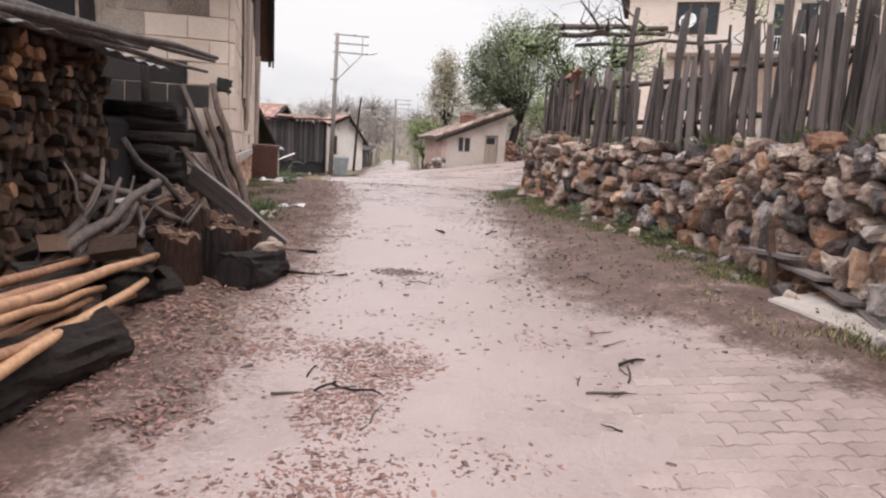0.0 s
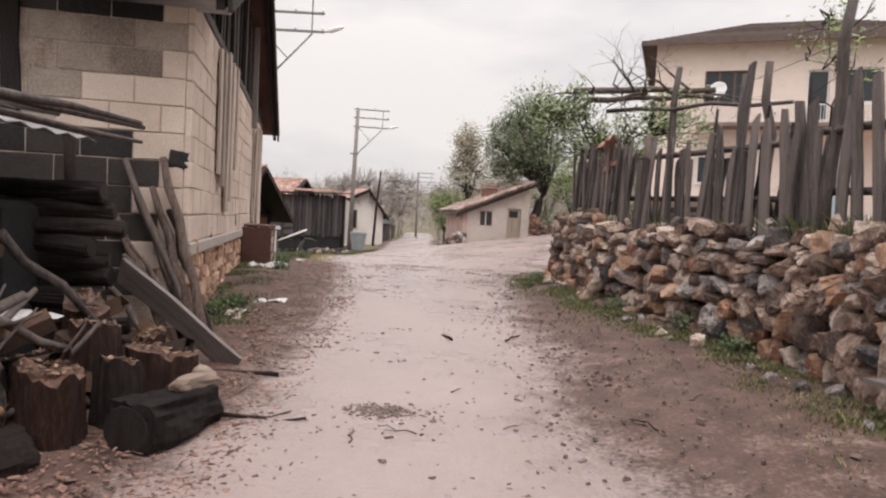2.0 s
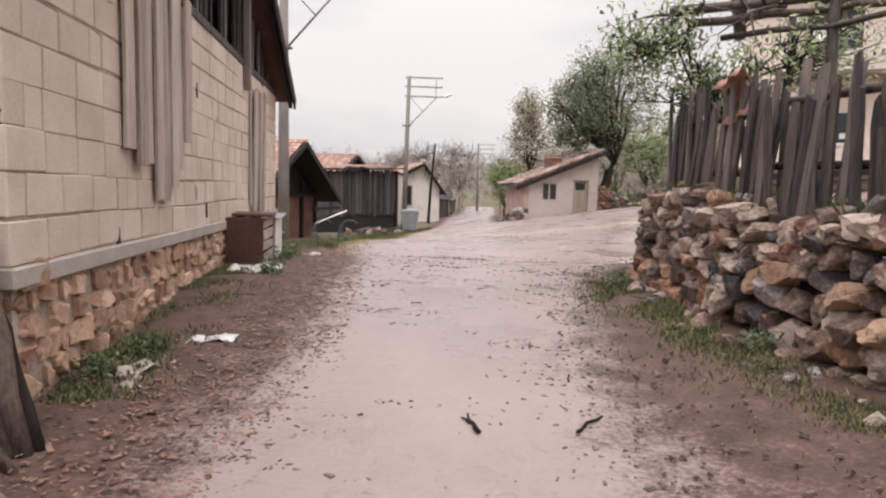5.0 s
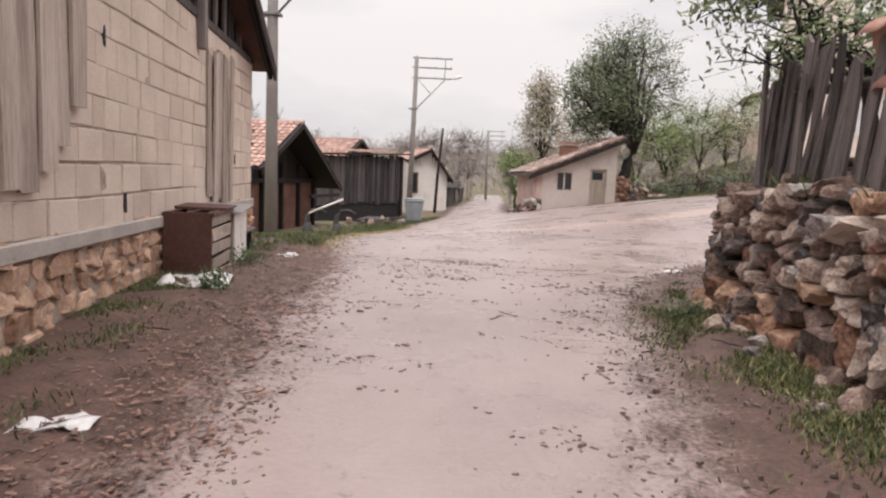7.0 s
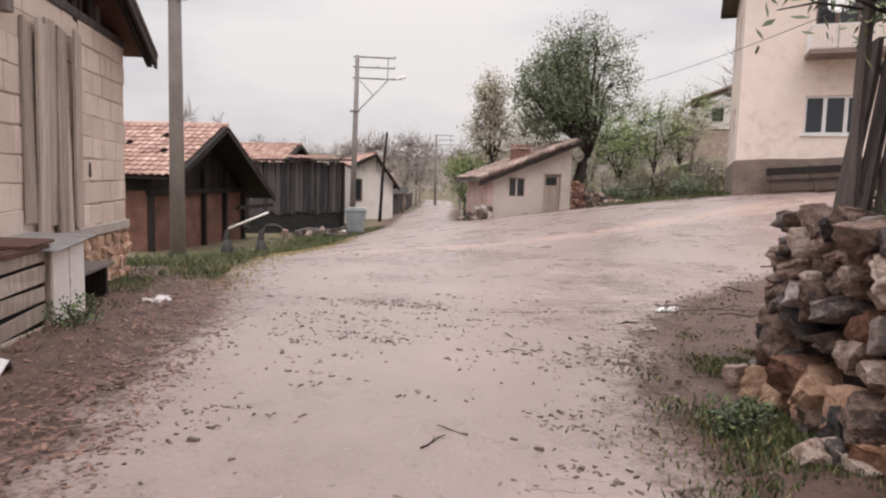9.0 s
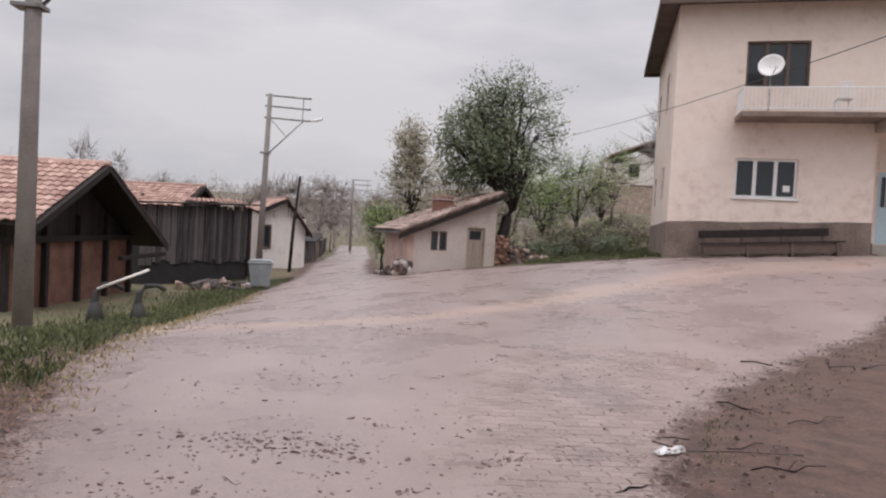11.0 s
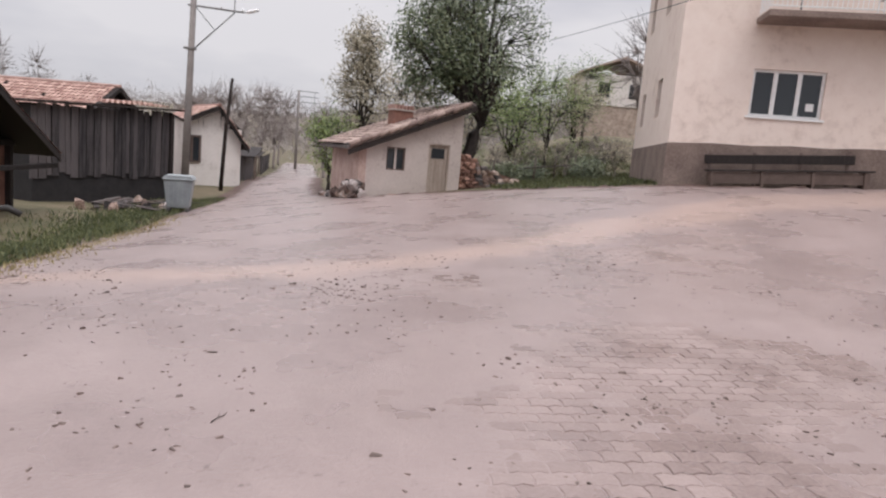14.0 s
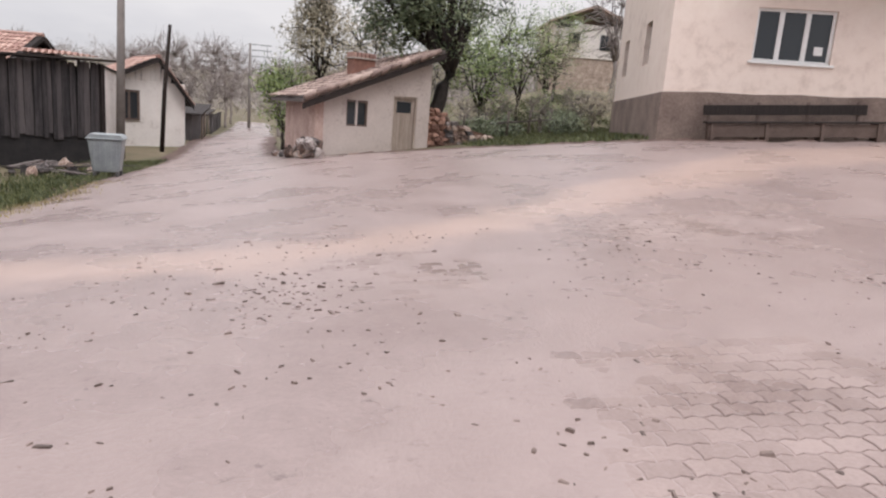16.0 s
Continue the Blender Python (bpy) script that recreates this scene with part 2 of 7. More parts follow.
M_TIN = material("reddish_tin", (0.30, 0.13, 0.09), (0.50, 0.30, 0.23), 0.5, 6, 30, 0.4, metal=0.2)
M_ZINC = material("galvanised_sheet", (0.20, 0.20, 0.205), (0.46, 0.45, 0.45), 0.45, 4, 30, 0.3, metal=0.5)
M_BIN = material("grey_painted_steel", (0.22, 0.24, 0.25), (0.36, 0.39, 0.40), 0.5, 3, 26, 0.25, metal=0.2)
M_RUBBER = material("black_rubber", (0.018, 0.018, 0.018), (0.05, 0.045, 0.04), 0.7, 8, 30, 0.3)
M_POLE = material("grey_concrete_pole", (0.17, 0.15, 0.14), (0.31, 0.28, 0.26), 0.85, 2, 40, 0.3)
M_STEEL = material("dull_steel", (0.16, 0.155, 0.15), (0.30, 0.29, 0.28), 0.5, 5, 30, 0.2, metal=0.6)
M_PLASTER = material("cream_plaster", (0.60, 0.485, 0.42), (0.84, 0.73, 0.655), 0.92, 0.45, 3.0, 0.2, c3=(0.79, 0.67, 0.595), third=0.52)
M_PLINTH = material("stained_cement_plinth", (0.115, 0.08, 0.068), (0.30, 0.23, 0.195), 0.9, 1.3, 20, 0.4)
M_WHITE = material("white_upvc", (0.72, 0.71, 0.70), (0.84, 0.83, 0.82), 0.4, 3, 20, 0.05)
M_WHITEWASH = material("whitewash", (0.44, 0.375, 0.335), (0.80, 0.75, 0.71), 0.92, 1.2, 16, 0.4, c3=(0.72, 0.67, 0.63), third=0.5)
M_GREYWASH = material("grey_lime_plaster", (0.30, 0.235, 0.21), (0.58, 0.505, 0.465), 0.92, 1.1, 14, 0.5, c3=(0.50, 0.43, 0.395), third=0.5)
M_PINKWASH = material("pink_lime_plaster", (0.30, 0.19, 0.155), (0.60, 0.46, 0.405), 0.92, 1.6, 18, 0.4)
M_BROWN_FRAME = material("brown_painted_wood", (0.075, 0.05, 0.04), (0.15, 0.105, 0.085), 0.6, 4, 20, 0.2)
M_BLUE_DOOR = material("pale_blue_steel", (0.42, 0.55, 0.62), (0.54, 0.66, 0.72), 0.45, 2, 20, 0.1)
M_OLD_BRICK = material("weathered_brick", (0.11, 0.05, 0.036), (0.40, 0.235, 0.175), 0.85, 6, 30, 0.8, rand=0.3)
M_TILE = material("clay_tile", (0.24, 0.125, 0.10), (0.54, 0.37, 0.305), 0.75, 2.5, 24, 0.4, rand=0.3)
M_OLD_TILE = material("mossy_clay_tile", (0.15, 0.10, 0.085), (0.44, 0.335, 0.285), 0.85, 2.5, 24, 0.5, rand=0.35)
M_HOUSE_TILE = material("brown_clay_tile", (0.075, 0.057, 0.053), (0.18, 0.138, 0.127), 0.9, 2.5, 24, 0.4, rand=0.25)
M_BRICK_WALL = material("old_red_brickwork", (0.075, 0.033, 0.026), (0.27, 0.135, 0.10), 0.85, 2.0, 22, 0.6, rand=0.3)
M_BLACK_BOARD = material("blackened_board", (0.014, 0.012, 0.014), (0.105, 0.09, 0.09), 0.75, 1.2, 9, 0.6, rand=0.3, grain=(10, 10, 0.8))
# near-black colour that stands in for shade inside rooms, holes and heaps
M_INSIDE_SHADE = material("painted_inside_shade", (0.012, 0.011, 0.012), (0.03, 0.027, 0.027), 0.95, 3, 20, 0.2)
# leaf green lightened to paint haze over the distant trees
M_LEAF = material("hazed_green_leaf", (0.06, 0.085, 0.042), (0.20, 0.225, 0.12), 0.5, 0.8, 8, 0.0, rand=0.45, island=True)
M_LEAF_SPRING = material("spring_leaf", (0.09, 0.135, 0.03), (0.22, 0.27, 0.075), 0.5, 0.8, 8, 0.0, rand=0.45, island=True)
M_LEAF_VINE = material("vine_leaf", (0.10, 0.14, 0.05), (0.29, 0.34, 0.16), 0.5, 0.8, 8, 0.0, rand=0.5, island=True)
# early-leaf colour, made paler still as painted haze
M_LEAF_PALE = material("hazed_blossom_leaf", (0.22, 0.19, 0.125), (0.42, 0.37, 0.27), 0.6, 0.8, 8, 0.0, rand=0.45, island=True)
M_GRASS = material("wet_grass", (0.03, 0.046, 0.015), (0.155, 0.165, 0.065), 0.55, 1.0, 8, 0.0, rand=0.5, island=True)
M_WEED = material("weed_leaf", (0.03, 0.055, 0.02), (0.13, 0.185, 0.065), 0.5, 0.8, 8, 0.0, rand=0.5, island=True)
M_STRAW = material("dry_straw_grass", (0.20, 0.16, 0.07), (0.38, 0.32, 0.15), 0.6, 1.0, 8, 0.0, rand=0.5, island=True)
# twig colour lightened to stand in for haze
M_HAZED_TWIG = material("hazed_bare_twigs", (0.17, 0.142, 0.13), (0.34, 0.295, 0.275), 0.85, 2, 10, 0.0, rand=0.3, island=True)
M_TREE_BARK = material("dark_tree_bark", (0.008, 0.006, 0.006), (0.06, 0.047, 0.04), 0.75, 6, 30, 0.9, dist=0.03)
# distance haze is mixed into this pale base colour
M_HAZED_WOOD = material("hazed_far_woodland", (0.25, 0.222, 0.208), (0.40, 0.362, 0.34), 0.95, 0.05, 0.5, 0.0, rand=0.4, island=True)
M_PLASTIC = material("crumpled_white_plastic", (0.52, 0.50, 0.49), (0.72, 0.70, 0.69), 0.35, 6, 30, 0.4)
M_DISH = material("white_dish_enamel", (0.68, 0.67, 0.66), (0.80, 0.79, 0.78), 0.4, 3, 20, 0.05)
M_WIRE = material("black_cable", (0.03, 0.03, 0.03), (0.06, 0.06, 0.06), 0.6, 5, 20, 0.0)

glass = bpy.data.materials.new("window_glass")
glass.use_nodes = True
gb = glass.node_tree.nodes["Principled BSDF"]
gb.inputs["Base Color"].default_value = (0.03, 0.035, 0.04, 1)
gb.inputs["Roughness"].default_value = 0.06
gb.inputs["Specular IOR Level"].default_value = 0.6
M_GLASS = glass

# ---- helpers of this place ----
RNG = random.Random(11)
NPR = np.random.default_rng(5)


SILT = ((-5.5, 22.0), (-4, 22.6), (-1.3, 23.0), (0, 23.4), (2.5, 25.0), (4.2, 26.4), (8, 28.2), (14, 29.4), (22, 30))


def silt_in(x, y):
    """How far a place lies inside the band of silt across the fork."""
    return 0.75 + 0.06 * max(0, x) - abs(y - lerp_knots(x, SILT)) + 0.45 * noise.noise(Vector((x * 0.7, y * 0.9, 30))) + 0.25 * noise.noise(Vector((x * 2.5, y * 2.5, 31)))


def lerp_knots(v, knots):
    xs, ys = zip(*knots)
    return float(np.interp(v, xs, ys))


def smooth(a, b, v):
    t = min(1.0, max(0.0, (v - a) / (b - a)))
    return t * t * (3 - 2 * t)


LANE = ((-8, -0.15), (0, -0.04), (7, 0.18), (11.5, 0.48), (14, 0.48), (17, 0.38), (22, 0.45), (34, 0.42), (46, 0.05), (80, -0.5), (130, -0.5))


def ground_z(x, y):
    """Height of the ground: a lane that climbs to a fork, falling to the barns and rising to the house."""
    z = lerp_knots(y, LANE)
    side = smooth(14, 32, y) * (1 - 0.55 * smooth(40, 55, y))
    z += side * ((0.14 * min(max(x, 0), 8) + 0.075 * min(max(x - 8, 0), 6)) + 0.155 * max(min(x, 0), -7))
    if y < 16:
        z += 0.09 * min(max(x - 1.0, 0), 1.5) * (1 - smooth(12.5, 16, y))
    far = math.hypot(x, y - 20)
    z += 17 * smooth(110, 380, far) + 9 * smooth(45, 130, x * 0.8 + max(0, y - 45) * 0.25) + 3.4 * smooth(41, 58, y) * smooth(3, 15, x)
    if far > 80:
        z += 4 * noise.noise(Vector((x * 0.011, y * 0.011, 3.1))) * smooth(80, 180, far)
    return z


def mesh_of(name, verts, faces, shade=False):
    me = bpy.data.meshes.new(name)
    me.from_pydata([tuple(v) for v in verts], [], faces)
    me.update()
    if shade:
        me.polygons.foreach_set("use_smooth", [True] * len(me.polygons))
    return me


def part(name, data, mat, parent=None, label="", m=None, kind=""):
    """Links a mesh (or bmesh) as one object, in the frame of its parent."""
    if isinstance(data, bmesh.types.BMesh):
        me = bpy.data.meshes.new(name)
        data.to_mesh(me)
        data.free()
        data = me
    if not data.materials:
        data.materials.append(mat)
    ob = new(name, data)
    if parent is not None:
        ob.parent = parent
    if m is not None:
        ob.matrix_basis = m
    return tagged(ob, label=label, kind=kind)


def thing(name, m, label, category, group="", kind=""):
    ob = new(name)
    ob.empty_display_size = 0.1
    ob.matrix_basis = m
    return tagged(ob, label, category, group, kind)


def box(sx, sy, sz, bevel=0.006, jitter=0.0, at=(0, 0, 0), rng=RNG):
    """A chamfered box, its base corner centred at `at` (z from at[2] upwards)."""
    bm = bmesh.new()
    bmesh.ops.create_cube(bm, size=1)
    for v in bm.verts:
        v.co = Vector((v.co.x * sx + at[0], v.co.y * sy + at[1], (v.co.z + 0.5) * sz + at[2]))
        if jitter:
            v.co += Vector([rng.uniform(-jitter, jitter) for _ in range(3)])
    if bevel:
        bmesh.ops.bevel(bm, geom=bm.edges[:], offset=min(bevel, 0.3 * min(sx, sy, sz)), segments=1, affect="EDGES")
    return bm


def span(x0, x1, y0, y1, z0, z1, bevel=0.006, jitter=0.0):
    return box(x1 - x0, y1 - y0, z1 - z0, bevel, jitter, ((x0 + x1) / 2, (y0 + y1) / 2, z0))


def prism(outline, y0, y1):
    """Extrudes an outline in x and z along y."""
    n = len(outline)
    v = [(x, y0, z) for x, z in outline] + [(x, y1, z) for x, z in outline]
    f = [tuple(range(n)), tuple(range(2 * n - 1, n - 1, -1))]
    f += [(i, n + i, n + (i + 1) % n, (i + 1) % n) for i in range(n)]
    me = mesh_of("prism", v, f)
    bm = bmesh.new()
    bm.from_mesh(me)
    bpy.data.meshes.remove(me)
    bmesh.ops.recalc_face_normals(bm, faces=bm.faces[:])
    return bm


def tube_into(V, F, pts, radii, n=6, caps=True):
    """Adds a tapered tube through points to lists of vertices and faces."""
    base = len(V)
    pts = [Vector(p) for p in pts]
    for i, p in enumerate(pts):
        d = (pts[min(i + 1, len(pts) - 1)] - pts[max(i - 1, 0)]).normalized()
        a = d.orthogonal().normalized() if abs(d.z) > 0.9 else d.cross(Vector((0, 0, 1))).normalized()
        b = d.cross(a)
        for k in range(n):
            t = 2 * math.pi * k / n
            V.append(p + (a * math.cos(t) + b * math.sin(t)) * radii[i])
    for i in range(len(pts) - 1):
        for k in range(n):
            q, r = base + i * n + k, base + i * n + (k + 1) % n
            F.append((q, r, r + n, q + n))
    if caps:
        F.append(tuple(base + k for k in range(n - 1, -1, -1)))
        F.append(tuple(base + (len(pts) - 1) * n + k for k in range(n)))


def tube(pts, radii, n=8, shade=True):
    V, F = [], []
    if not isinstance(radii, (list, tuple)):
        radii = [radii] * len(pts)
    tube_into(V, F, pts, radii, n)
    return mesh_of("tube", V, F, shade)


def crooked(p0, p1, bend, steps, rng=RNG):
    """A bent line from p0 to p1."""
    p0, p1 = Vector(p0), Vector(p1)
    out = [p0]
    for i in range(1, steps):
        out.append(p0.lerp(p1, i / steps) + Vector([rng.uniform(-bend, bend) for _ in range(3)]))
    return out + [p1]


def rock_mesh(seed, rough=0.26, sub=3):
    """An angular broken stone about 1 m across."""
    bm = bmesh.new()
    bmesh.ops.create_icosphere(bm, subdivisions=sub, radius=0.5)
    rng = random.Random(seed)
    cuts = [(Vector([rng.gauss(0, 1) for _ in range(3)]).normalized(), rng.uniform(0.26, 0.44)) for _ in range(6)]
    box_cut = [(Vector(a), rng.uniform(0.40, 0.50)) for a in ((1, 0, 0), (-1, 0, 0), (0, 0, 1), (0, 0, -1), (0, -1, 0), (0, 1, 0))]
    tilt = Euler((rng.uniform(-0.25, 0.25), rng.uniform(-0.3, 0.3), rng.uniform(-0.25, 0.25))).to_matrix()
    for v in bm.verts:
        v.co *= 1.55
        for nrm, d in cuts:
            k = v.co.dot(nrm)
            if k > d + 0.08:
                v.co -= nrm * (k - d - 0.08)
        for nrm, d in box_cut:
            q = tilt @ nrm
            k = v.co.dot(q)
            if k > d:
                v.co -= q * (k - d)
        v.co += v.co.normalized() * (0.10 * noise.noise(v.co * 4.0 + Vector((seed, 0, 0))) + 0.06 * noise.noise(v.co * 11 + Vector((0, seed, 0))))
    me = bpy.data.meshes.new("stone")
    bm.to_mesh(me)
    bm.free()
    me.polygons.foreach_set("use_smooth", [True] * len(me.polygons))
    me.set_sharp_from_angle(angle=radians(24))
    return me


def board_mesh(w, t, h, seed, pointed=0.0):
    """An upright, worn board: uneven edges, a slight bow and a ragged top."""
    rng = random.Random(seed)
    n = 5
    V, F = [], []
    for i in range(n + 1):
        z = h * i / n
        bow = 0.012 * math.sin(3.1 * i / n + seed)
        wl = w / 2 * (1 + rng.uniform(-0.10, 0.08))
        wr = w / 2 * (1 + rng.uniform(-0.10, 0.08))
        if i == n:
            wl, wr = wl * (1 - pointed * rng.uniform(0.4, 1)), wr * (1 - pointed * rng.uniform(0.4, 1))
        dz0 = rng.uniform(-0.03, 0.03) if i == n else 0
        for x, y, dz in ((-wl, -t / 2, dz0), (wr, -t / 2, -dz0), (wr, t / 2, -dz0), (-wl, t / 2, dz0)):
            V.append((x + bow, y + bow * 0.6, z + dz))
    for i in range(n):
        for k in range(4):
            a, b = i * 4 + k, i * 4 + (k + 1) % 4
            F.append((a, b, b + 4, a + 4))
    F += [(3, 2, 1, 0), (n * 4, n * 4 + 1, n * 4 + 2, n * 4 + 3)]
    return mesh_of("board", V, F)

# ---- ground, road, verges ----


def grid_sheet(name, xs, ys, height, mat, label, category, keep=None):
    V, F, idx = [], [], {}
    for j, y in enumerate(ys):
        for i, x in enumerate(xs):
            idx[i, j] = len(V)
            V.append((x, y, height(x, y)))
    for j in range(len(ys) - 1):
        for i in range(len(xs) - 1):
            if keep is None or keep((xs[i] + xs[i + 1]) / 2, (ys[j] + ys[j + 1]) / 2):
                F.append((idx[i, j], idx[i + 1, j], idx[i + 1, j + 1], idx[i, j + 1]))
    return tagged(part(name, mesh_of(name, V, F, True), mat), label, category, kind="structure")


def steps(a, b, s):
    return [a + (b - a) * i / max(1, round((b - a) / s)) for i in range(max(1, round((b - a) / s)) + 1)]


LANE_LEFT = ((-8, -1.7), (3, -1.25), (6, -1.35), (9.5, -1.5), (14, -2.4), (17.5, -3.6), (21, -4.4), (27, -5.0), (36, -5.6), (44, -5.9), (50, -6.2), (70, -7.5), (110, -11))
LANE_RIGHT = ((-8, 2.5), (3.2, 2.5), (4.4, 1.9), (5.5, 1.2), (6.5, 0.95), (9.5, 0.8), (13, 0.75), (15.7, 1.3), (17.1, 2.0), (19.7, 4.7), (23.5, 9.2), (26, 22), (29.5, 22), (31.4, 9), (33.5, 6), (36.6, 1.5), (37.4, -0.9), (43, -2.4), (50, -3.0), (70, -4.3), (110, -7.5))


def road_at(x, y):
    """How far a place lies inside the road, in metres (negative: outside)."""
    wob = 0.22 * noise.noise(Vector((x * 0.5, y * 0.5, 7.0))) + 0.12 * noise.noise(Vector((x * 2.1, y * 2.1, 2.0)))
    return min(x - lerp_knots(y, LANE_LEFT), lerp_knots(y, LANE_RIGHT) - x) + wob


def mud_film(x, y):
    """Height of the mud over the lane's paving, 0 where the pavers just show."""
    n1 = noise.noise(Vector((x * 0.35, y * 0.3, 1.0)))
    n2 = noise.noise(Vector((x * 1.6, y * 1.2, 5.0)))
    bare = 0.85 * smooth(0.2, 1.6, x - 0.12 * y) * (1 - smooth(4.5, 7.5, y))
    for cx, cy, rx, ry in ((1.3, 16.6, 1.5, 2.4), (0.5, 22.2, 1.5, 1.3), (2.7, 23.8, 1.4, 1.0), (2.6, 19.5, 1.5, 1.5)):
        bare = max(bare, (0.66 + 0.25 * n2) * smooth(1.3, 0.2, math.hypot((x - cx) / rx, (y - cy) / ry)))
    return 0.012 + 0.010 * n1 + 0.006 * n2 - 0.017 * bare


def road_z(x, y):
    return ground_z(x, y) + mud_film(x, y) + 0.006 * noise.noise(Vector((x * 3, y * 3, 9)))


ground = grid_sheet("ground", sorted(set([-900, -500, -330, -230, -170, -130, -100, -80, -60, -45, -35] + [round(v, 2) for v in steps(-28, 28, 0.7)] + [35, 45, 60, 80, 100, 130, 170, 230, 330, 500, 900])),
                    sorted(set([-300, -150, -80, -40, -20] + [round(v, 2) for v in steps(-10, 60, 0.7)] + [65, 72, 80, 90, 102, 116, 132, 150, 175, 205, 240, 290, 350, 430, 560, 800, 1200])),
                    lambda x, y: ground_z(x, y) - 0.035 - 0.05 * smooth(0.3, 0.9, road_at(x, y)) + 0.03 * noise.noise(Vector((x, y, 0))), M_GROUND,
                    "brown soil and sparse grass reaching to far hills", "ground")


def lane_sheet_z(x, y):
    r = road_at(x, y)
    side = 0.05 * smooth(0.1, -1.2, r) + (0.03 * noise.noise(Vector((x * 2.2, y * 2.2, 4))) + 0.012 * noise.noise(Vector((x * 6, y * 6, 4)))) * smooth(0.3, -0.3, r)
    return road_z(x, y) + side - 0.10 * smooth(-2.2, -2.8, r)


road = grid_sheet("road", steps(-9, 22, 0.15), steps(-4, 62, 0.18), lane_sheet_z, M_LANE, "wet muddy village lane with dark soil verges", "road",
                  lambda x, y: road_at(x, y) > (-2.7 if y < 19 else (-3.2 if x > 0 and y < 26 else -0.55)) and (y > 13.6 or x < 4))
att = road.data.attributes.new("mud", "FLOAT", "POINT")
att.data.foreach_set("value", [0.5 + 0.9 * max(-0.3 if v.co.x > 0 and v.co.y < 9 else -0.7, min(0.6, road_at(v.co.x, v.co.y))) for v in road.data.vertices])
att = road.data.attributes.new("silt", "FLOAT", "POINT")
att.data.foreach_set("value", [max(-1.0, min(1.0, silt_in(v.co.x, v.co.y))) for v in road.data.vertices])
far_road = grid_sheet("road_far", steps(-12, -2, 0.5), steps(61.9, 110, 1.2), lambda x, y: ground_z(x, y) + 0.012, M_ROAD, "wet lane running off between bare trees", "road",
                      lambda x, y: road_at(x, y) > -0.2)

# ---- retaining wall of field stones ----
WALL_LINE = ((3.15, -3.0), (3.05, 2.0), (2.98, 5.0), (2.80, 7.2), (2.20, 9.3), (1.74, 10.7), (1.50, 12.1), (1.42, 13.1), (1.85, 13.75), (6.0, 15.6))


def wall_point(s):
    """Place and direction on the wall's foot line at s metres from its start."""
    for (x0, y0), (x1, y1) in zip(WALL_LINE, WALL_LINE[1:]):
        d = math.hypot(x1 - x0, y1 - y0)
        if s <= d:
            return Vector((x0 + (x1 - x0) * s / d, y0 + (y1 - y0) * s / d, 0)), Vector(((x1 - x0) / d, (y1 - y0) / d, 0))
        s -= d
    return Vector((x1, y1, 0)), Vector(((x1 - x0) / d, (y1 - y0) / d, 0))


WALL_LEN = sum(math.hypot(b[0] - a[0], b[1] - a[1]) for a, b in zip(WALL_LINE, WALL_LINE[1:]))


def wall_top(s):
    return 1.53 + 0.05 * math.sin(s * 0.9) + 0.07 * smooth(13, 15.5, s)


stone_wall = thing("stone_wall", pose(2.5, 8, 0), "dry-laid retaining wall of brown and grey field stones", "wall", kind="structure")
VW, FW = [], []
n_core = 60
for i in range(n_core + 1):
    p, d = wall_point(WALL_LEN * i / n_core)
    inward = Vector((d.y, -d.x, 0))
    z0, z1 = ground_z(p.x, p.y) - 0.2, wall_top(WALL_LEN * i / n_core) - 0.07
    for off, z in ((0.12, z0), (0.26, z1), (0.75, z1), (0.75, z0)):
        q = p + inward * off
        VW.append((q.x - 2.5, q.y - 8, z))
for i in range(n_core):
    for k in range(4):
        a, b = i * 4 + k, i * 4 + (k + 1) % 4
        FW.append((a, b, b + 4, a + 4))
# earth core, its dark colour doubles as shade between stones
part("earth_core", mesh_of("core", VW, FW), M_EARTH_GAP_SHADE, stone_wall, "earth behind the stones, darkened as gap shade")

# garden terrace behind the wall
garden = grid_sheet("garden_ground", steps(1.5, 26, 0.5), steps(-6, 26, 0.5),
                    lambda x, y: max(1.44 + 0.06 * noise.noise(Vector((x * 1.3, y * 1.3, 0))) - 0.02 * max(0, y - 14), ground_z(x, y) - 0.25), M_GROUND,
                    "grassy garden soil behind the stone wall", "ground",
                    lambda x, y: x > lerp_knots(y, [(b, a + 0.45) for a, b in WALL_LINE[:8]] + [(14.5, 3.9), (16.2, 8), (26, 30)]))

# ---- building of pumice blocks ----
BX = 10.05
block_house = thing("block_building", pose(-2.45, 8.1, 0.0, 0, 0, 104.7), "barn of grey pumice blocks on a stone base", "building")
GZ, LZ, TZ = 0.0, 1.12, 3.36
part("wall", span(0.010, BX - 0.010, 0.010, 0.25, LZ, TZ - 0.02, 0), M_MORTAR, block_house, "mortar between pumice blocks")
part("wall", span(0.010, 0.25, 0.25, 7.0, 0.0, TZ - 0.02, 0), M_MORTAR, block_house)
part("wall", span(BX - 0.25, BX - 0.02, 0.25, 7.0, -0.2, TZ - 0.02, 0), M_MORTAR, block_house)
part("wall", span(0.25, BX - 0.25, 6.78, 7.0, -0.2, TZ - 0.02, 0), M_MORTAR, block_house)
part("stone_base", span(0.05, BX - 0.02, 0.022, 0.28, -0.3, 1.0, 0), M_MORTAR, block_house, "lime mortar between base stones")
part("cement_band", span(-0.02, BX + 0.02, -0.035, 0.3, 1.0, LZ, 0.012), M_CEMENT, block_house, "grey cement ledge")
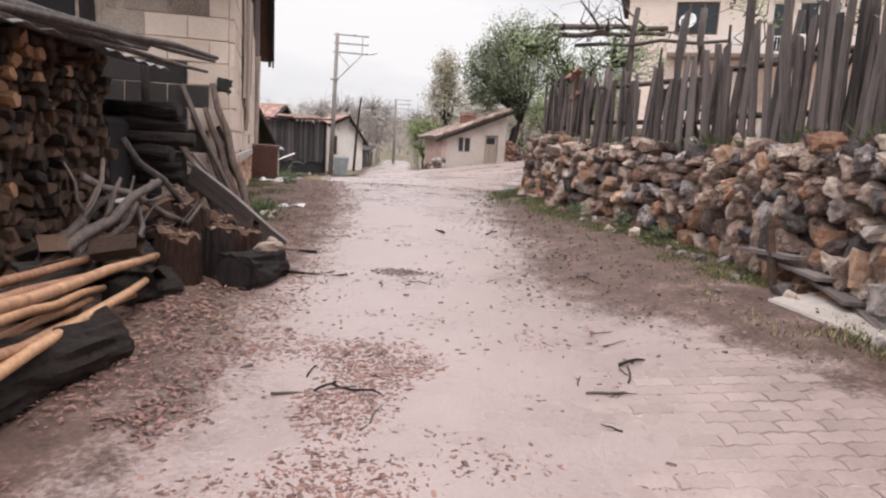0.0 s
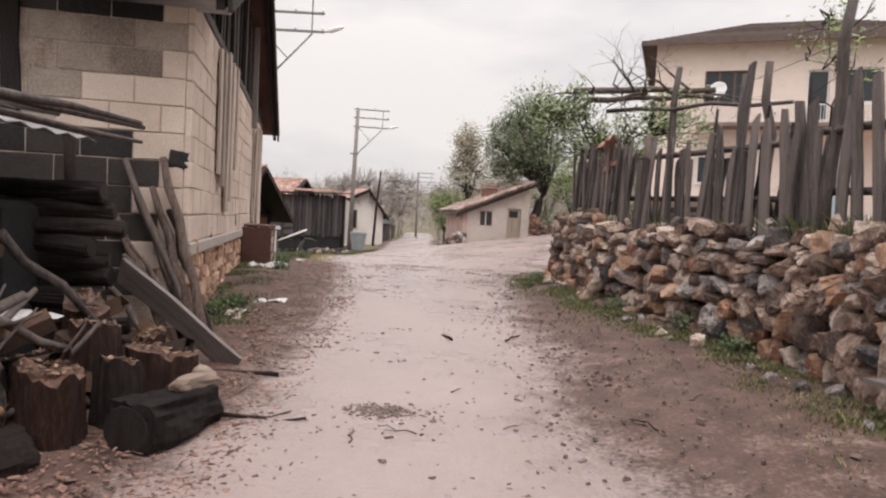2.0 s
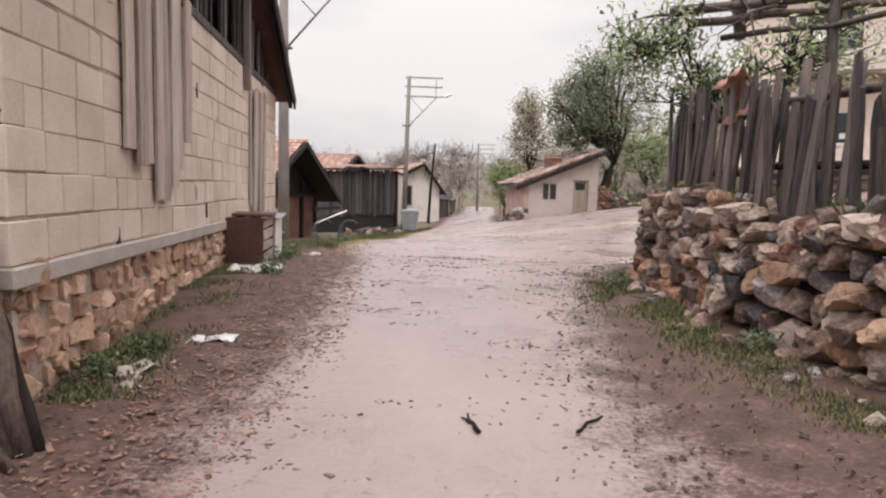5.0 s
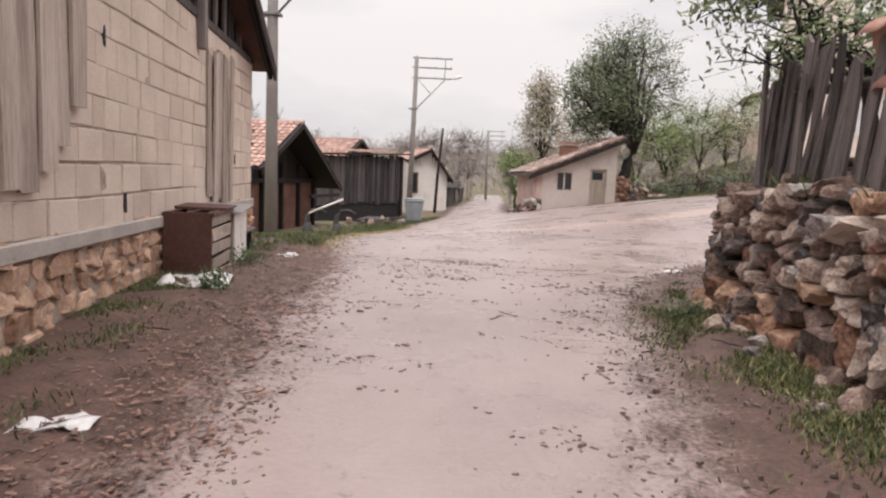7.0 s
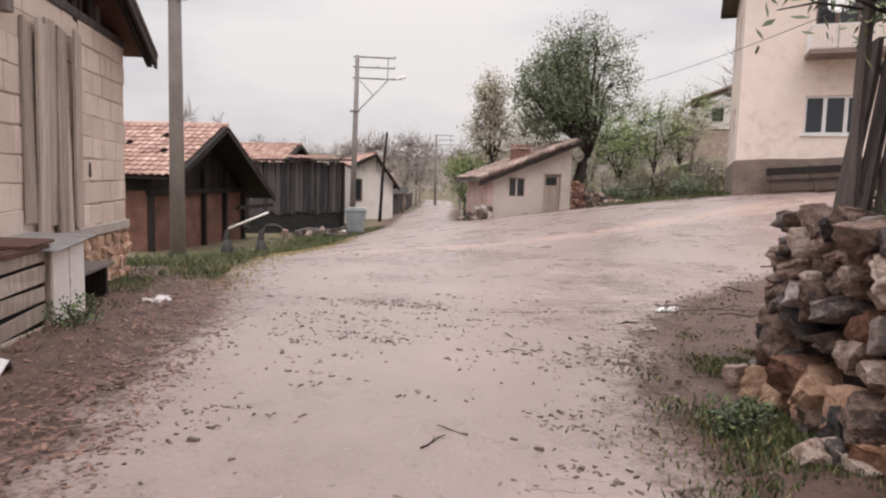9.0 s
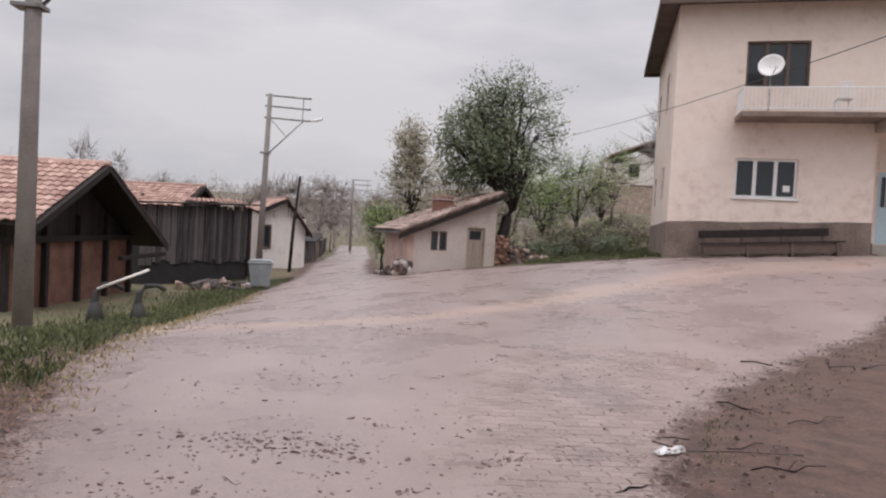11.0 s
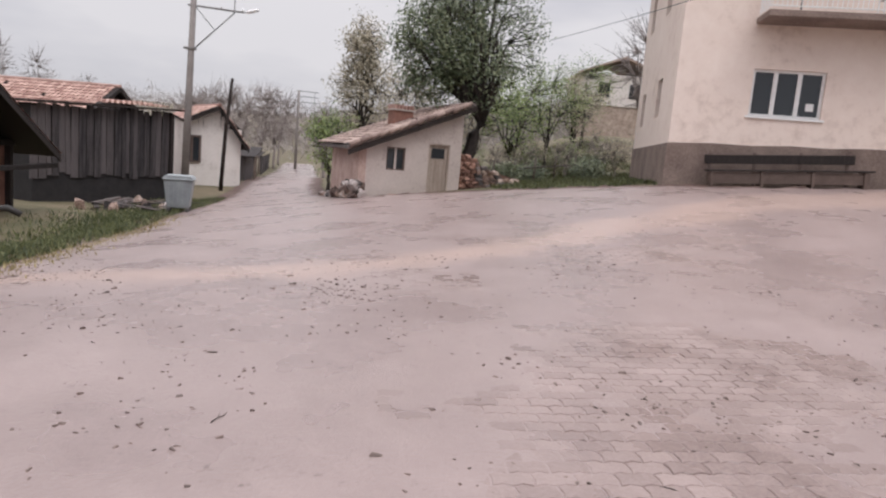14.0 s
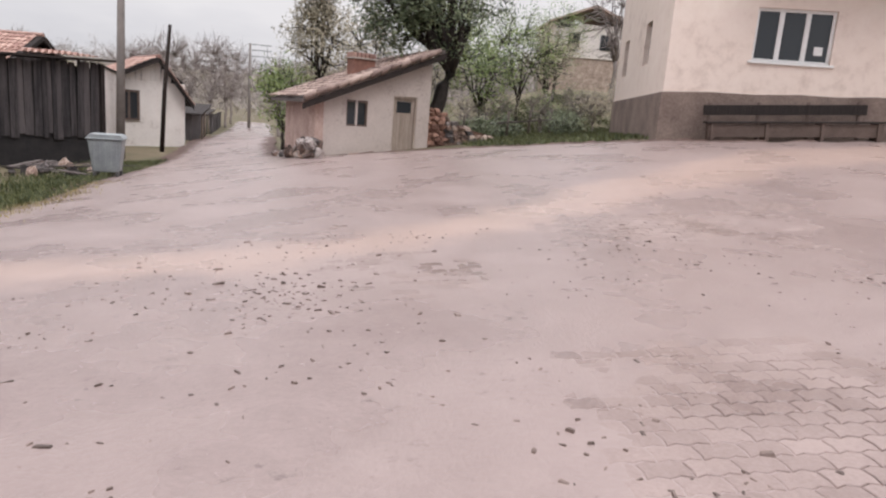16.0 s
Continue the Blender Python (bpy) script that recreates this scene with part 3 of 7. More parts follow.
# roof with an open gable to the lane
RX, RZ = BX / 2, 5.55
for s in (0, 1):
    xe = -0.42 if s == 0 else BX + 0.22
    ze = TZ - 0.08
    bm = prism([(xe, ze), (RX, RZ), (RX, RZ + 0.06), (xe, ze + 0.06)], -0.38, 7.4)
    part("roof_slope", bm, M_RUST, block_house, "weathered sheet roof")
    bm = prism([(xe, ze - 0.14), (RX, RZ - 0.14), (RX, RZ - 0.004), (xe, ze - 0.004)], -0.37, -0.33)
    part("barge_board", bm, M_DARK_WOOD, block_house, "dark wooden barge board")
    for k in range(9):
        y = -0.3 + k * 0.9
        part("rafter", prism([(xe + 0.02, ze - 0.12), (RX, RZ - 0.12), (RX, RZ - 0.01), (xe + 0.02, ze - 0.01)], y, y + 0.07), M_DARK_WOOD, block_house)
rng = random.Random(3)
x = 0.15
while x < BX - 0.1:
    top = TZ + (RZ - TZ) * (1 - abs(x - RX) / RX) - 0.12
    if top - TZ > 0.15:
        w = rng.uniform(0.06, 0.15)
        me = board_mesh(w, 0.035, top - TZ + rng.uniform(-0.02, 0.15), rng.randint(0, 9999))
        part("gable_slat", me, M_DARK_WOOD if rng.random() < 0.6 else M_BOARD, block_house,
             m=pose(x, rng.uniform(0.02, 0.12), TZ - 0.05, 0, rng.uniform(-4, 4), 0))
    x += rng.uniform(0.16, 0.34)
part("wall_plate", span(0, BX, -0.02, 0.22, TZ - 0.015, TZ + 0.09, 0.01), M_BOARD, block_house, "grey wooden wall plate")
# attic floor coloured near-black in place of attic shade
part("attic_floor", span(0.2, BX - 0.2, 0.3, 6.9, TZ + 0.02, TZ + 0.06, 0), M_INSIDE_SHADE, block_house)
# hanging planks on the wall
for x0, x1, ztop, bots in ((1.62, 3.42, 3.36, (1.85, 1.72, 1.75, 1.44, 1.42, 1.55, 1.72, 2.0)), (6.95, 8.30, 3.08, (1.25, 1.16, 1.2, 1.12, 1.1, 1.14))):
    n = len(bots)
    for i, b in enumerate(bots):
        w = (x1 - x0) / n
        part("hanging_plank", board_mesh(w * rng.uniform(0.85, 1.02), 0.026, ztop - b + rng.uniform(-0.05, 0.08), rng.randint(0, 9999)), M_PALE_BOARD, block_house,
             m=pose(x0 + w * (i + 0.5), -0.03 - 0.022 * (i % 2), b, rng.uniform(-1, 1), rng.uniform(-1.2, 1.2), 0))
part("plank_post", board_mesh(0.13, 0.09, 2.3, 44), M_BOARD, block_house, m=pose(6.62, -0.06, 3.0, 0, 1, 0))

# ---- barns with tiled roofs ----
TILE_V, TILE_F = [], []
for j, (yy, zz) in enumerate(((0, 0.055), (0.34, 0.0))):
    for i in range(7):
        xx = -0.115 + 0.23 * i / 6
        TILE_V.append((xx, yy, zz + 0.05 * abs(math.sin(math.pi * (i / 6)))))
for i in range(6):
    TILE_F.append((i, i + 1, i + 8, i + 7))
base_n = len(TILE_V)
for i in range(7):
    TILE_V.append((TILE_V[i][0], 0.0, TILE_V[i][2] - 0.03))
for i in range(6):
    TILE_F.append((i + 1, i, base_n + i, base_n + i + 1))


def tile_mesh():
    return mesh_of("roof_tile", TILE_V, TILE_F)


def tile_slope(parent, m, width, length, mat, rng, pitch_x=0.235, pitch_y=0.31, missing=0.01):
    """Tiles on a slope: m's origin is the eave's left end, x along the eave, y up the slope."""
    me = tile_mesh()
    me.materials.append(mat)
    for j in range(int(length / pitch_y)):
        for i in range(int(width / pitch_x)):
            if rng.random() < missing:
                continue
            ob = new("roof_tile", me)
            ob.parent = parent
            ob.matrix_basis = m @ pose((i + 0.5) * pitch_x + rng.uniform(-0.008, 0.008), j * pitch_y, 0.008 + rng.uniform(0, 0.012), 2.5, 0, rng.uniform(-1.5, 1.5))


def slope_frame(x0, x1, z0, z1, y):
    """A frame on a slope that rises from (x0, z0) to (x1, z1) in a gable's plane; its x runs inward along y."""
    up = Vector((x1 - x0, 0, z1 - z0)).normalized()
    along = Vector((0, 1, 0)) if x1 < x0 else Vector((0, -1, 0))
    nrm = along.cross(up)
    m = Matrix((along, up, nrm)).transposed().to_4x4()
    m.translation = Vector((x0, y, z0))
    return m


def barn(name, m, label, W, depth, ridge_x, ze0, zr, ze1, lower, mat_lower, mat_gable, tiles, base=-0.5, over=0.5, lower_label="", jut=0.45):
    """A barn whose gable faces the lane: x along the gable, y inward."""
    b = thing(name, m, label, "barn")
    rng = random.Random(len(name) + int(W * 10))
    zl, zr0 = ze0 + 0.1, ze1 + 0.1
    part("wall", span(over, W - over, 0.02, depth, base, min(lower, zl), 0.01), mat_lower, b, lower_label)
    # solid behind the gable boards, its shade put into the colour
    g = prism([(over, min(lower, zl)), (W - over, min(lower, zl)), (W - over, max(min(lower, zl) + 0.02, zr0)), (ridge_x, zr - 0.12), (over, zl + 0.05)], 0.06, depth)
    part("gable_wall", g, M_INSIDE_SHADE, b, "gable inside painted dark as shade")
    x = over
    while x < W - over:
        top = zl + (zr - 0.2 - zl) * (x - over) / (ridge_x - over) if x < ridge_x else zr - 0.2 - (zr - 0.2 - zr0) * (x - ridge_x) / (W - over - ridge_x)
        w = rng.uniform(0.14, 0.26)
        if top - lower > 0.12:
            part("gable_board", board_mesh(w, 0.03, top - lower, rng.randint(0, 9999)), mat_gable, b, m=pose(x + w / 2, 0.035, lower, 0, rng.uniform(-1, 1), 0))
        x += w * rng.uniform(0.98, 1.12)
    for x0, z0, sgn in ((0, ze0, 1), (W, ze1, -1)):
        part("roof_slope", prism([(x0, z0 - 0.06), (ridge_x, zr - 0.06), (ridge_x, zr), (x0, z0)], -jut, depth + 0.3), M_DARK_WOOD, b, "dark roof boards")
        part("barge_board", prism([(x0, z0 - 0.2), (ridge_x, zr - 0.2), (ridge_x, zr - 0.07), (x0, z0 - 0.07)], -jut, -jut + 0.04), M_DARK_WOOD, b)
        ln = math.hypot(ridge_x - x0, zr - z0)
        if sgn == 1:
            f = slope_frame(x0, ridge_x, z0, zr, depth + 0.3)
        else:
            f = slope_frame(x0, ridge_x, z0, zr, -jut)
        tile_slope(b, f, depth + 0.3 + jut, ln, tiles, rng)
    V, F = [], []
    tube_into(V, F, [(ridge_x, -jut, zr + 0.03), (ridge_x, depth + 0.3, zr + 0.03)], [0.09, 0.09], 8)
    part("ridge_cap", mesh_of("ridge", V, F), tiles, b, "row of ridge tiles")
    return b


# gable boards take the near-black wood to paint the roof's shadow
barn_a = barn("barn", pose(-10.35, 27.6, 0, 0, 0, 90), "old barn with a red tiled roof and gable darkened as shade", 8.45, 5.5, 3.65, 1.66, 3.40, 0.93, 1.25, M_BRICK_WALL, M_DARK_WOOD, M_TILE, base=-1.2, over=0.5, lower_label="old red-brown wall", jut=1.15)
barn_b = barn("barn", pose(-13.0, 45.6, 0, 0, 0, 80), "far barn with a red tiled roof", 7.0, 6.5, 3.4, 1.9, 3.75, 1.7, 1.4, M_BLACK_BOARD, M_BLACK_BOARD, M_TILE, base=-1.0, over=0.4)

# shed of blackened upright boards
dx, dy = 3.2, 4.8
dark_shed = thing("board_shed", pose(-11.4, 38.9, 0, 0, 0, math.degrees(math.atan2(dy, dx))), "lean-to shed of blackened upright boards", "shed")
SW = math.hypot(dx, dy)
# near-black box for the shade behind the shed boards
part("backing", span(0.1, SW - 0.05, 0.05, 3.2, -1.0, 2.45, 0), M_INSIDE_SHADE, dark_shed, "shed inside painted dark as shade")
x = 0.0
while x < SW:
    w = rng.uniform(0.15, 0.3)
    z0 = 0.05 + rng.uniform(-0.12, 0.12)
    top = 2.45 + 0.22 * x / SW
    part("wall_board", board_mesh(w, 0.03, top - z0 + rng.uniform(-0.1, 0.06), rng.randint(0, 9999)), M_BLACK_BOARD, dark_shed, m=pose(x + w / 2, rng.uniform(-0.02, 0.02), z0, 0, rng.uniform(-1.5, 1.5), 0))
    x += w * rng.uniform(0.98, 1.1)
part("roof", prism([(-0.25, 2.48), (SW + 0.35, 2.72), (SW + 0.35, 2.79), (-0.25, 2.55)], -0.35, 3.4), M_DARK_WOOD, dark_shed, "dark plank roof")
tile_slope(dark_shed, pose(SW * 0.45, -0.3, 2.66, 5, -2, 0), SW * 0.5, 1.6, M_TILE, rng)
part("end_post", box(0.16, 0.16, 3.3, 0.01), M_DARK_WOOD, dark_shed, m=pose(SW - 0.05, -0.05, -0.7))

# whitewashed cottage
cottage = barn("cottage", pose(-9.9, 49.2, 0, 0, 0, 28), "small whitewashed cottage with a tiled roof", 3.9, 4.0, 2.35, 2.2, 3.35, 1.3, 2.25, M_WHITEWASH, M_WHITEWASH, M_TILE, base=-1.2, over=0.28, lower_label="whitewashed wall")

white_wall = thing("garden_wall", pose(-8.27, 44.0, 0, 0, 0, 92.5), "whitewashed wall between the black shed and the cottage", "wall", kind="structure")
part("wall", prism([(0, -0.6), (3.2, -0.6), (3.2, 2.3), (0, 2.52)], 0, 0.22), M_WHITEWASH, white_wall, "flaking whitewashed wall")
part("coping", prism([(-0.08, 2.525), (3.3, 2.305), (3.3, 2.38), (-0.08, 2.60)], -0.06, 0.30), M_DARK_WOOD, white_wall, "dark board along the wall's top")

# ---- small lime-plastered house at the fork ----
sdx, sdy = 3.35, 1.55
SL = math.hypot(sdx, sdy)
hut = thing("roadside_hut", pose(-0.3, 37.2, 0, 0, 0, math.degrees(math.atan2(sdy, sdx))), "low plastered hut with a sagging tiled roof", "hut")


def hut_roof(x):
    return 2.12 + 0.385 * x


def front_with_holes(outline_top, x0, x1, z0, holes, y0, y1, mat, parent, label=""):
    """A wall in x and z with real openings, built of piers, sills and lintels. holes: (x0, x1, z0, z1)."""
    cuts = sorted({x0, x1, *[h[0] for h in holes], *[h[1] for h in holes]})
    for a, b in zip(cuts, cuts[1:]):
        mid = (a + b) / 2
        spans, z = [], z0
        for h in sorted([h for h in holes if h[0] <= mid <= h[1]], key=lambda h: h[2]):
            spans.append((z, z, h[2], h[2]))
            z = h[3]
        spans.append((z, z, outline_top(a), outline_top(b)))
        for za, zb, ta, tb in spans:
            if min(ta - za, tb - zb) > 0.01:
                part("wall", prism([(a, za), (b, zb), (b, tb), (a, ta)], y0, y1), mat, parent, label)


front_with_holes(hut_roof, 0, SL, -0.5, [(0.74, 1.45, 1.22, 1.99), (2.34, 3.22, 0.42, 2.22)], 0, 0.3, M_GREYWASH, hut, "grey lime-plastered wall")
part("corner_pier", span(-0.28, 0.0, -0.05, 0.4, -0.5, 2.0, 0.02), M_PINKWASH, hut, "pinkish plaster corner")
side = prism([(0, -0.5), (4.5, -0.5), (4.5, 2.0), (0, 2.0)], 0, 0.3)
part("side_wall", side, M_PINKWASH, hut, "pinkish lime-plastered wall", m=pose(0.02, 0.05, 0, 0, 0, 78))
# near-black box painted as the hut's unlit room
part("back_room", span(1.15, SL - 0.1, 0.6, 5.2, -0.5, 2.0, 0), M_INSIDE_SHADE, hut)
SHEAR = Matrix(((1, 0.21, 0, 0), (0, 1, 0, 0), (0, 0, 1, 0), (0, 0, 0, 1)))
deck = prism([(-0.75, hut_roof(-0.75) - 0.02), (SL + 0.3, hut_roof(SL + 0.3)), (SL + 0.3, hut_roof(SL + 0.3) + 0.09), (-0.75, hut_roof(-0.75) + 0.07)], -0.35, 5.0)
deck.transform(SHEAR)
part("roof_deck", deck, M_BOARD, hut, "grey roof boards")
up = Vector((1, 0, 0.385)).normalized()
along = Vector((-0.21, -1, 0)).normalized()
mroof = Matrix((along, up, along.cross(up))).transposed().to_4x4()
mroof.translation = SHEAR @ Vector((-0.78, 4.95, hut_roof(-0.75) + 0.085))
tile_slope(hut, mroof, 5.4, 5.0, M_OLD_TILE, rng, missing=0.05)
part("barge_board", prism([(-0.78, hut_roof(-0.78) - 0.20), (SL + 0.3, hut_roof(SL + 0.3) - 0.17), (SL + 0.3, hut_roof(SL + 0.3) - 0.005), (-0.78, hut_roof(-0.78) - 0.025)], -0.34, -0.30), M_DARK_WOOD, hut, "dark board under the verge")
for k in range(13):
    x = -0.75 + k * 0.34
    part("verge_tile", tube([(x, -0.36, hut_roof(x) + 0.10 + rng.uniform(-0.02, 0.03)), (x + 0.40, -0.34, hut_roof(x + 0.40) + 0.15 + rng.uniform(-0.02, 0.02))], [0.085, 0.065], 8), M_OLD_TILE, hut)
part("roof_stain", span(0.9, 2.6, -0.012, -0.004, -0.3, 0.42, 0.002, 0.02), M_PINKWASH, hut, "brown damp patch at the wall's foot")
win = part("window", span(0.74, 1.45, 0.08, 0.12, 1.22, 1.99, 0), M_GLASS, hut, "dark two-pane window")
for a, b, c, d in ((0.72, 0.79, 1.2, 2.01), (1.40, 1.47, 1.2, 2.01), (1.06, 1.13, 1.2, 2.01), (0.72, 1.47, 1.93, 2.01), (0.72, 1.47, 1.2, 1.27)):
    part("frame", span(a, b, 0.03, 0.078, c, d, 0.004), M_GREYWASH if a == 1.06 else M_BROWN_FRAME, win)
door = part("door", span(2.38, 3.18, 0.1, 0.15, 0.44, 2.18, 0.004), M_PALE_BOARD, hut, "pale weathered plank door")
part("pane", span(2.52, 3.04, 0.085, 0.098, 1.72, 2.06, 0), M_GLASS, door, "dark pane in the door")
for a, b, c, d in ((2.32, 2.39, 0.42, 2.24), (3.17, 3.24, 0.42, 2.24), (2.32, 3.24, 2.17, 2.25)):
    part("door_frame", span(a, b, 0.02, 0.09, c, d, 0.004), M_PALE_BOARD, hut)
chim = part("chimney", span(1.55, 2.3, 1.2, 1.7, 2.5, 3.28, 0.01), M_BRICK_WALL, hut, "low brick chimney")
part("chimney_cap", span(1.5, 2.35, 1.15, 1.75, 3.28, 3.33, 0.01), M_CEMENT, chim)
for k in range(6):
    part("cap_brick", span(1.53 + k * 0.14, 1.61 + k * 0.14, 1.18, 1.72, 3.33, 3.48, 0.005), M_TILE, chim)

# ---- two-storey plastered house ----
house = thing("village_house", pose(7.95, 32.9, 0, 0, 0, -16.3), "two-storey cream plastered house with a balcony", "house")
HB, HP, HT, HD, HW = 0.8, 2.72, 9.75, 8.6, 12.5
WIN_LO, WIN_UP = (1.97, 3.80, 3.60, 4.84), (2.1, 3.95, 7.1, 8.55)
flat = lambda v: lambda x: v
front_with_holes(flat(HT), 0, 5.95, HP, [WIN_LO, WIN_UP], 0, 0.3, M_PLASTER, house, "cream plastered wall")
front_with_holes(flat(HT), 5.95, HW, 5.95, [(6.15, 7.0, 6.3, 8.5), (7.2, 8.9, 7.1, 8.55)], 0, 0.3, M_PLASTER, house)
part("plinth", prism([(-0.03, HB), (5.95, HB), (5.95, HP + 0.24), (5.0, HP + 0.22), (4.1, HP + 0.15), (3.2, HP + 0.15), (2.2, HP + 0.08), (1.1, HP + 0.07), (-0.03, HP)], -0.03, 0.3), M_PLINTH, house, "stained grey cement plinth")
part("plinth", span(-0.03, 0.3, 0.3, HD, HB, HP, 0.01), M_PLINTH, house)
front_with_holes(flat(5.9), 5.95, HW, HB, [(6.3, 7.75, 2.35, 4.6)], 0.75, 1.0, M_PLASTER, house)
part("wall", span(5.72, 5.95, 0.3, 0.9, HB, 5.9, 0), M_PLASTER, house)
part("wall", span(6.0, HW, 0.05, 1.0, 5.86, 6.02, 0), M_PLASTER, house)
side_holes = [(2.6, 3.5, 3.6, 4.8), (6.4, 7.3, 3.5, 4.7), (2.7, 3.7, 6.85, 8.25), (6.4, 7.3, 6.9, 8.2)]
thing_m = Matrix(((0, -1, 0, 0), (1, 0, 0, 0), (0, 0, 1, 0), (0, 0, 0, 1)))
side_root = part("side_wall", prism([(0.3, HP - 0.05), (HD, HP - 0.05), (HD, HP), (0.3, HP)], -0.3, -0.02), M_PLASTER, house, "cream plastered gable-less side wall", m=thing_m)
front_with_holes(flat(HT), 0.3, HD, HP, side_holes, -0.3, 0.0, M_PLASTER, side_root)
part("wall", span(0.0, HW, HD - 0.3, HD, HB, HT, 0), M_PLASTER, house)
part("wall", span(HW - 0.3, HW, 0.3, HD - 0.3, HB, HT, 0), M_PLASTER, house)
# near-black boxes painted as room shade behind the windows
part("inside", span(0.6, HW - 0.6, 1.3, HD - 0.6, HB, HT - 0.3, 0), M_INSIDE_SHADE, house)
part("inside", span(0.35, 5.7, 0.9, 1.25, HP, HT - 0.3, 0), M_INSIDE_SHADE, house)
# hipped roof
e = 0.62
V = [(-e, -e, HT), (HW + e, -e, HT), (HW + e, HD + e, HT), (-e, HD + e, HT), (HD / 2, HD / 2, HT + 2.0), (HW - HD / 2, HD / 2, HT + 2.0)]
part("roof", mesh_of("roof", V, [(0, 1, 5, 4), (1, 2, 5), (2, 3, 4, 5), (3, 0, 4), (3, 2, 1, 0)]), M_HOUSE_TILE, house, "brown tiled hip roof")
RV = [Vector(v) for v in V]
for p0, p1, p2, p3 in ((0, 1, 5, 4), (3, 0, 4, 4), (1, 2, 5, 5)):
    for k in range(17):
        u0, u1 = k / 17, min(1.0, (k + 1.15) / 17)
        row = [RV[p0].lerp(RV[p3], u0), RV[p1].lerp(RV[p2], u0), RV[p1].lerp(RV[p2], u1), RV[p0].lerp(RV[p3], u1)]
        lift = (0.06, 0.06, 0.012, 0.012, 0.015, 0.015)
        tv = [r + Vector((0, 0, z)) for r, z in zip(row + row[:2], lift)]
        part("tile_course", mesh_of("course", tv, [(0, 1, 2, 3), (4, 5, 1, 0)]), M_HOUSE_TILE, house)
for a in ((-e - 0.02, HW + e + 0.02, -e - 0.05, -e), (-e - 0.02, HW + e + 0.02, HD + e, HD + e + 0.05), (-e - 0.05, -e, -e, HD + e), (HW + e, HW + e + 0.05, -e, HD + e)):
    part("eave_board", span(*a, HT - 0.16, HT + 0.06, 0.004), M_BROWN_FRAME, house, "dark eave board")


def house_window(x0, x1, z0, z1, cols, mat, parent, y=0.1, label="", m=None):
    w = part("window", span(x0, x1, y + 0.03, y + 0.05, z0, z1, 0), M_GLASS, parent, label, m=m)
    t = 0.07
    part("frame", span(x0, x1, y - 0.02, y + 0.028, z0, z0 + t, 0.004), mat, w)
    part("frame", span(x0, x1, y - 0.02, y + 0.028, z1 - t, z1, 0.004), mat, w)
    for i in range(cols + 1):
        xm = x0 + (x1 - x0) * i / cols
        a = min(max(xm - t / (1 if 0 < i < cols else 2), x0), x1 - t)
        part("frame", span(a, a + (t * 1.6 if 0 < i < cols else t), y - 0.02, y + 0.028, z0 + t, z1 - t, 0.004), mat, w)
    return w


w = house_window(*WIN_LO, 3, M_WHITE, house, label="white three-pane window")
part("sill", span(WIN_LO[0] - 0.08, WIN_LO[1] + 0.08, -0.06, 0.1, WIN_LO[2] - 0.06, WIN_LO[2], 0.006), M_WHITE, w, "white window sill")
part("notice", span(3.42, 3.62, 0.11, 0.118, 3.82, 4.02, 0), M_WHITE, w, "white paper notice in the pane")
house_window(*WIN_UP, 3, M_BROWN_FRAME, house, label="dark wooden window")
house_window(6.15, 7.0, 6.3, 8.5, 1, M_WHITE, house, label="white balcony door")
house_window(7.2, 8.9, 7.1, 8.55, 2, M_WHITE, house, label="white window")
for h in side_holes:
    house_window(h[0], h[1], h[2], h[3], 1, M_WHITE if h[2] < 5 else M_BROWN_FRAME, side_root, y=-0.2, label="narrow side window")
bd = part("door", span(6.3, 7.75, 0.8, 0.86, 2.35, 4.6, 0.004), M_BLUE_DOOR, house, "pale blue steel double door")
for xa in (6.42, 7.1):
    part("door_pane", span(xa, xa + 0.55, 0.785, 0.798, 3.5, 4.45, 0), M_GLASS, bd)
    for k in range(3):
        part("bar", span(xa + 0.12 + 0.15 * k, xa + 0.14 + 0.15 * k, 0.765, 0.784, 3.5, 4.45, 0), M_WHITE, bd)
part("door_step", span(6.1, 8.0, 0.3, 0.75, HB, 2.33, 0.02), M_CEMENT, house, "cement door step")
# balcony
part("balcony_slab", span(1.85, 10.5, -1.1, 0.0, 5.98, 6.14, 0.01), M_PLINTH, house, "stained concrete balcony slab")
part("balcony_beam", span(5.85, 6.1, -1.05, 0.0, 5.7, 5.978, 0.01), M_CEMENT, house)
rail_b = part("balcony_rail", span(1.87, 10.5, -1.08, -1.05, 6.84, 6.88, 0.004), M_WHITE, house, "white railing with thin uprights")
part("rail", span(1.87, 10.5, -1.08, -1.05, 6.22, 6.25, 0.004), M_WHITE, rail_b)
part("rail", span(1.87, 1.90, -1.05, 0.0, 6.84, 6.88, 0.004), M_WHITE, rail_b)
bal = box(0.018, 0.018, 0.66, 0)
bal_me = bpy.data.meshes.new("baluster")
bal.to_mesh(bal_me)
bal.free()
for k in range(74):
    part("baluster", bal_me, M_WHITE, rail_b, m=pose(1.9 + 0.116 * k, -1.065, 6.2))
for k in range(8):
    part("baluster", bal_me, M_WHITE, rail_b, m=pose(1.885, -0.95 + 0.12 * k, 6.2))


